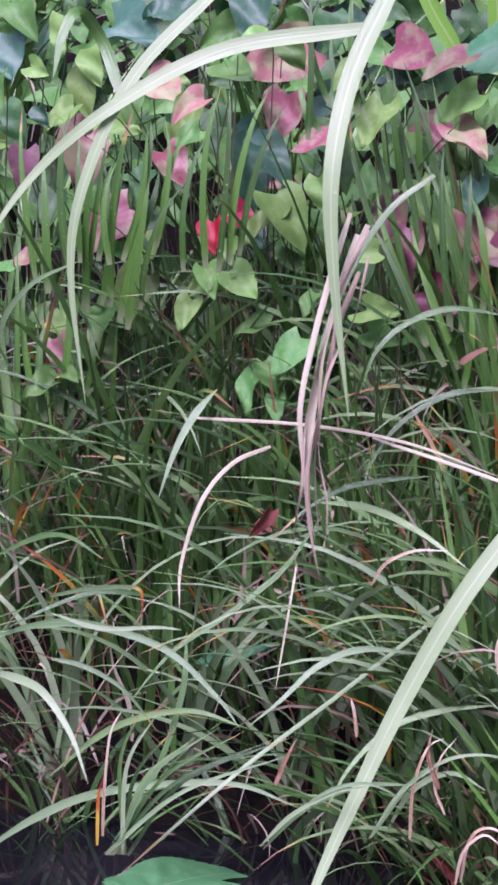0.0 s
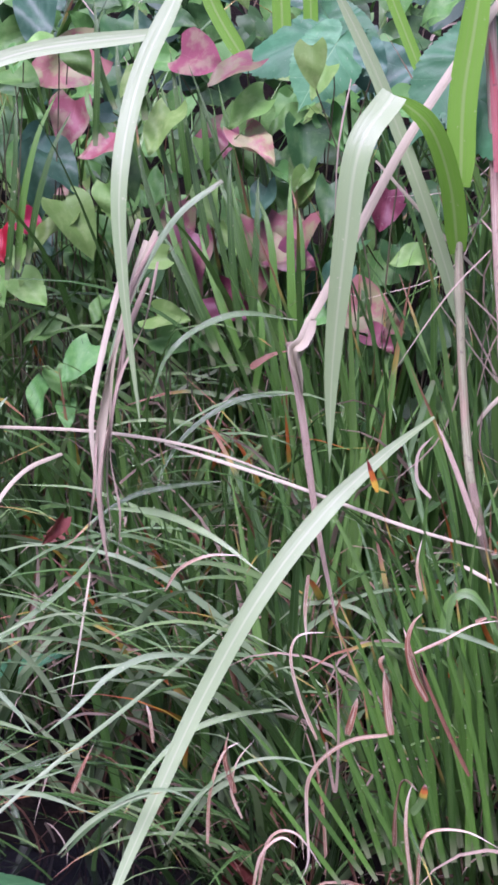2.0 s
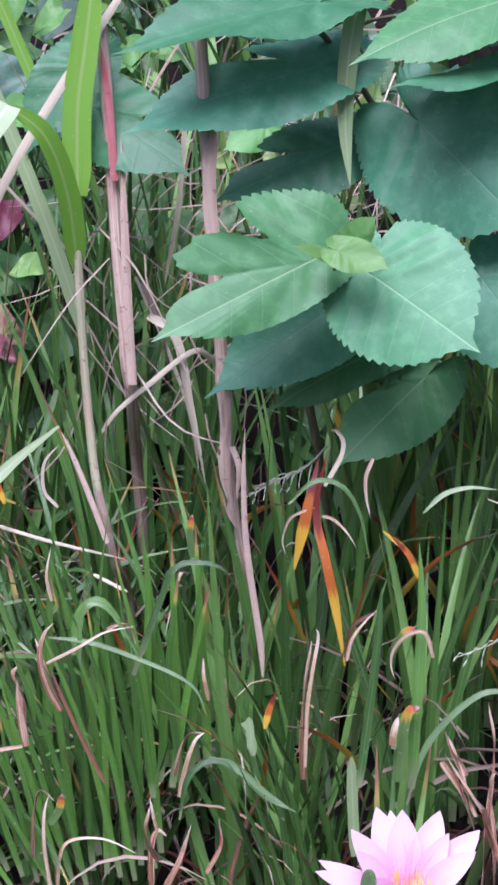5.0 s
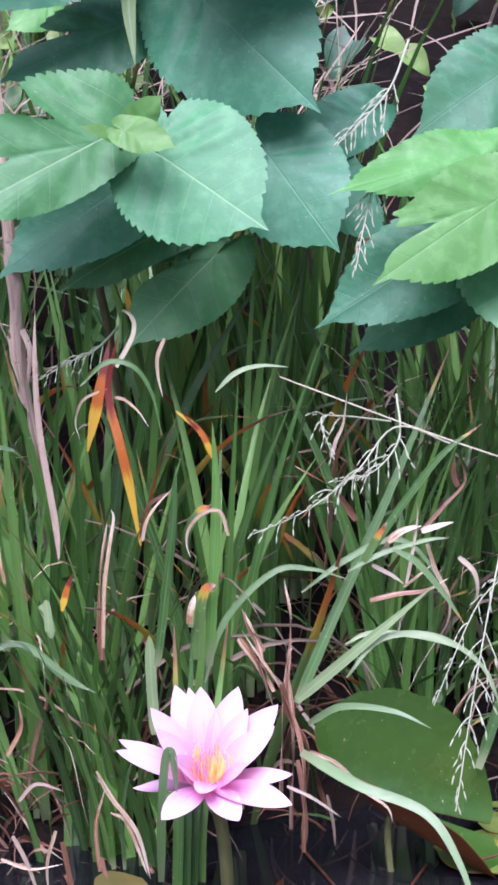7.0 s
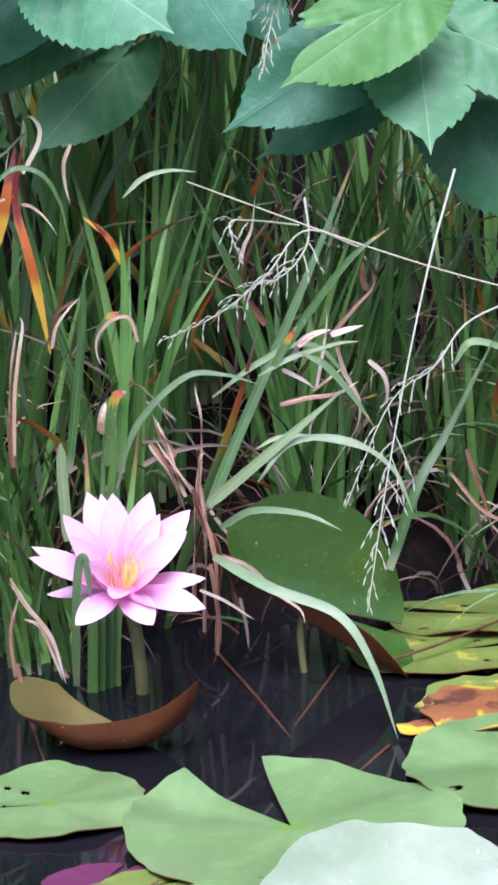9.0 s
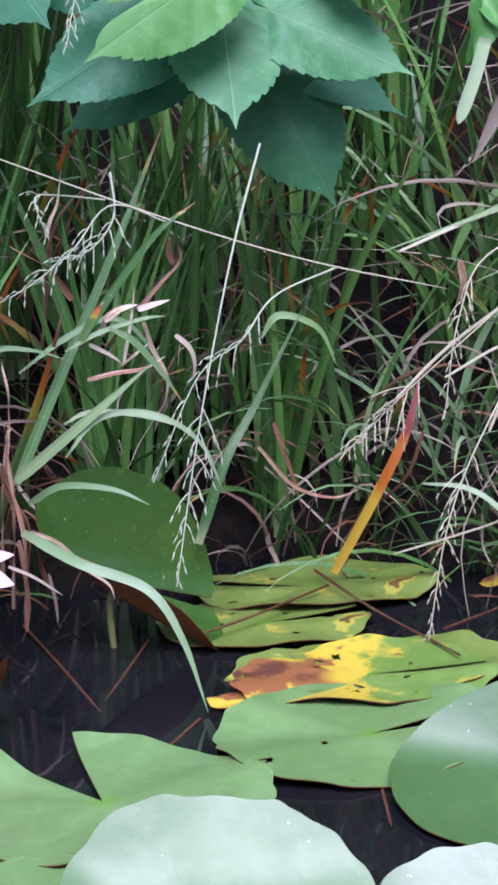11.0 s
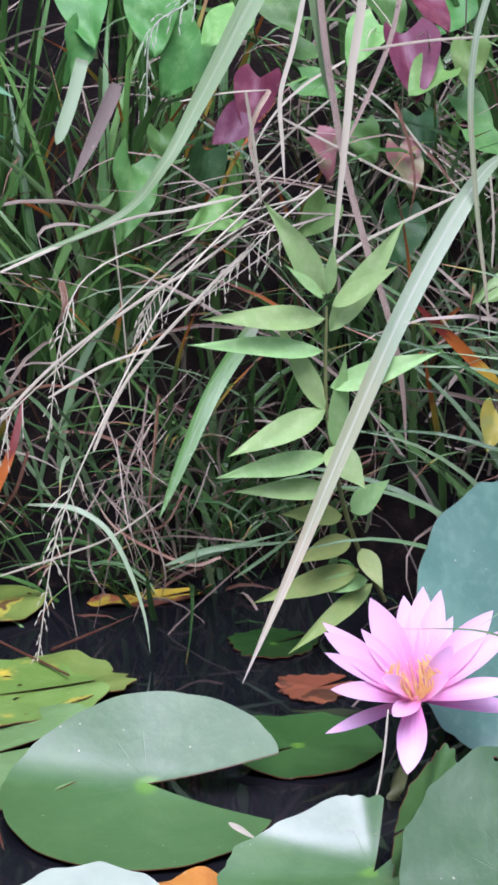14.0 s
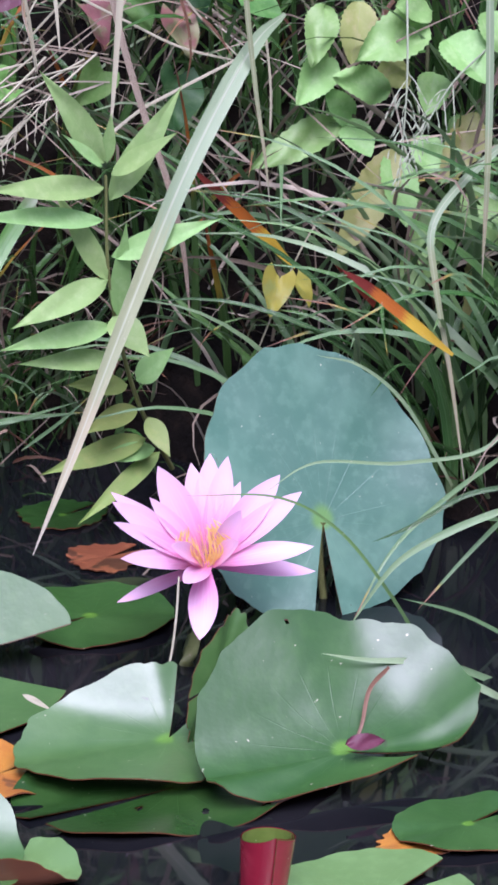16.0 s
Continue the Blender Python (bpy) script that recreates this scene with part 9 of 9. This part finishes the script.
reed_blade([(0.487, 1.96, 0.042), (0.516, 1.955, 0.062), (0.543, 1.95, 0.084)], 0.0034, PALE, "pale leaf lying out over the water", tip=3, root=0.3)
reed_blade([(0.305, 1.94, 0.307), (0.354, 1.95, 0.323), (0.409, 1.96, 0.338), (0.452, 1.97, 0.341), (0.522, 1.98, 0.35)], 0.0061, STRAW, "long pale straw leaning over the bank", tip=14, name="dry_straw")
reed_blade([(0.299, 1.93, 0.196), (0.346, 1.942, 0.234), (0.415, 1.955, 0.275), (0.464, 1.968, 0.297), (0.512, 1.98, 0.325)], 0.0061, STRAW, "long pale straw leaning over the bank", tip=14, name="dry_straw")
reed_blade([(0.37, 1.93, 0.165), (0.388, 1.94, 0.197), (0.413, 1.95, 0.228), (0.466, 1.96, 0.276), (0.51, 1.97, 0.312)], 0.0061, STRAW, "long pale straw leaning over the bank", tip=14, name="dry_straw")
reed_blade([(0.338, 1.94, 0.207), (0.386, 1.95, 0.228), (0.44, 1.96, 0.238)], 0.0051, STRAW, "long pale straw leaning over the bank", tip=14, name="dry_straw")
reed_blade([(0.54, 1.9, 0.295), (0.581, 1.917, 0.316), (0.613, 1.933, 0.325), (0.702, 1.95, 0.356)], 0.006, STRAW, "long pale straw leaning over the bank", tip=14, name="dry_straw")
reed_blade([(0.57, 1.88, 0.468), (0.626, 1.89, 0.472), (0.692, 1.9, 0.472)], 0.005, STRAW, "long pale straw leaning over the bank", tip=14, name="dry_straw")
reed_blade([(0.524, 1.95, 0.413), (0.583, 1.953, 0.38), (0.63, 1.957, 0.355), (0.682, 1.96, 0.339)], 0.0051, STRAW, "long pale straw leaning over the bank", tip=14, name="dry_straw")
reed_blade([(0.591, 1.95, 0.433), (0.619, 1.953, 0.41), (0.649, 1.957, 0.373), (0.682, 1.96, 0.339)], 0.0041, STRAW, "long pale straw leaning over the bank", tip=14, name="dry_straw")
reed_blade([(0.396, 1.96, 0.336), (0.403, 1.965, 0.261), (0.409, 1.97, 0.178)], 0.0031, STRAW, "long pale straw leaning over the bank", tip=14, name="dry_straw")
reed_blade([(0.297, 1.95, 0.065), (0.347, 1.953, 0.076), (0.388, 1.957, 0.087), (0.435, 1.96, 0.114)], 0.0041, STRAW, "long pale straw leaning over the bank", tip=14, name="dry_straw")
reed_blade([(0.501, 1.95, 0.368), (0.538, 1.955, 0.4), (0.578, 1.96, 0.428)], 0.0041, STRAW, "long pale straw leaning over the bank", tip=14, name="dry_straw")
reed_blade([(0.451, 1.96, 0.426), (0.488, 1.965, 0.43), (0.525, 1.97, 0.43)], 0.0031, STRAW, "long pale straw leaning over the bank", tip=14, name="dry_straw")
# blades over the second lily and the upright pad
CLUMP = clump((0.816, 1.75, 0.064), "fine grass tuft arching over the lily pads", "grass_tuft")
for pts, w in (([(0.767, 1.62, 0.192), (0.737, 1.6, 0.128), (0.661, 1.58, 0.127), (0.592, 1.57, 0.139), (0.552, 1.56, 0.127)], 0.005), ([(0.687, 1.6, -0.03), (0.648, 1.58, 0.034), (0.607, 1.57, 0.089), (0.56, 1.56, 0.122), (0.494, 1.55, 0.135)], 0.0045),
               ([(0.774, 1.66, 0.096), (0.704, 1.62, 0.08), (0.657, 1.6, 0.055), (0.617, 1.58, 0.01)], 0.006), ([(0.73, 1.66, 0.076), (0.69, 1.65, 0.144), (0.652, 1.64, 0.18), (0.615, 1.63, 0.195)], 0.005),
               ([(0.714, 1.5, -0.02), (0.651, 1.48, 0.018), (0.595, 1.46, 0.041), (0.549, 1.45, 0.054)], 0.008), ([(0.76, 1.6, 0.083), (0.708, 1.58, 0.055), (0.661, 1.56, 0.027)], 0.006),
               ([(0.764, 1.6, 0.061), (0.711, 1.57, 0.083), (0.669, 1.56, 0.079)], 0.005), ([(0.742, 1.55, -0.011), (0.686, 1.54, 0.027), (0.636, 1.53, 0.05)], 0.005)):
    reed_blade(pts, w * 0.65, PALE if w > 0.0045 else GREEN, "narrow grass blade arching over the lily pads", tip=3, name="grass_blade")
reed_blade([(0.574, 1.4, 0.061), (0.561, 1.4, 0.048), (0.551, 1.39, 0.028), (0.537, 1.38, 0.014)], 0.0032, WITHER, "curled purplish dead blade on a pad", tip=4, name="withered_blade")
tagged(new("floating_stem", tube(Bag(), [(0.007, 2.018, 0.003), (0.039, 1.9, 0.001), (0.069, 1.781, -0.002)], 0.0012, 0.001).mesh("floating_stem", STEM_RED)), "reddish dead stem lying in the water", "stem")
tagged(new("floating_stem", tube(Bag(), [(0.142, 1.943, 0.012), (0.185, 1.971, 0.014), (0.256, 2.037, 0.014)], 0.0011, 0.001).mesh("floating_stem", STEM_RED)), "reddish dead stem lying across lily pads", "stem")
tagged(new("floating_stem", tube(Bag(), [(0.248, 2.059, 0.02), (0.284, 1.963, 0.015), (0.333, 1.863, 0.01)], 0.0013, 0.001).mesh("floating_stem", STEM_RED)), "reddish dead stem lying across lily pads", "stem")
for pts in ([(0.104, 1.968, 0.001), (0.062, 1.842, -0.001)], [(0.129, 1.792, 0.001), (0.092, 1.727, -0.001)], [(-0.137, 1.903, 0.001), (-0.117, 1.778, -0.001)], [(0.335, 1.948, 0.001), (0.424, 2.023, -0.001)], [(0.241, 1.682, 0.001), (0.233, 1.531, -0.002)]):
    tagged(new("floating_stem", tube(Bag(), pts, 0.0013, 0.001).mesh("floating_stem", STEM_RED)), "reddish dead stem lying in the water", "stem", "dead stems in the water")
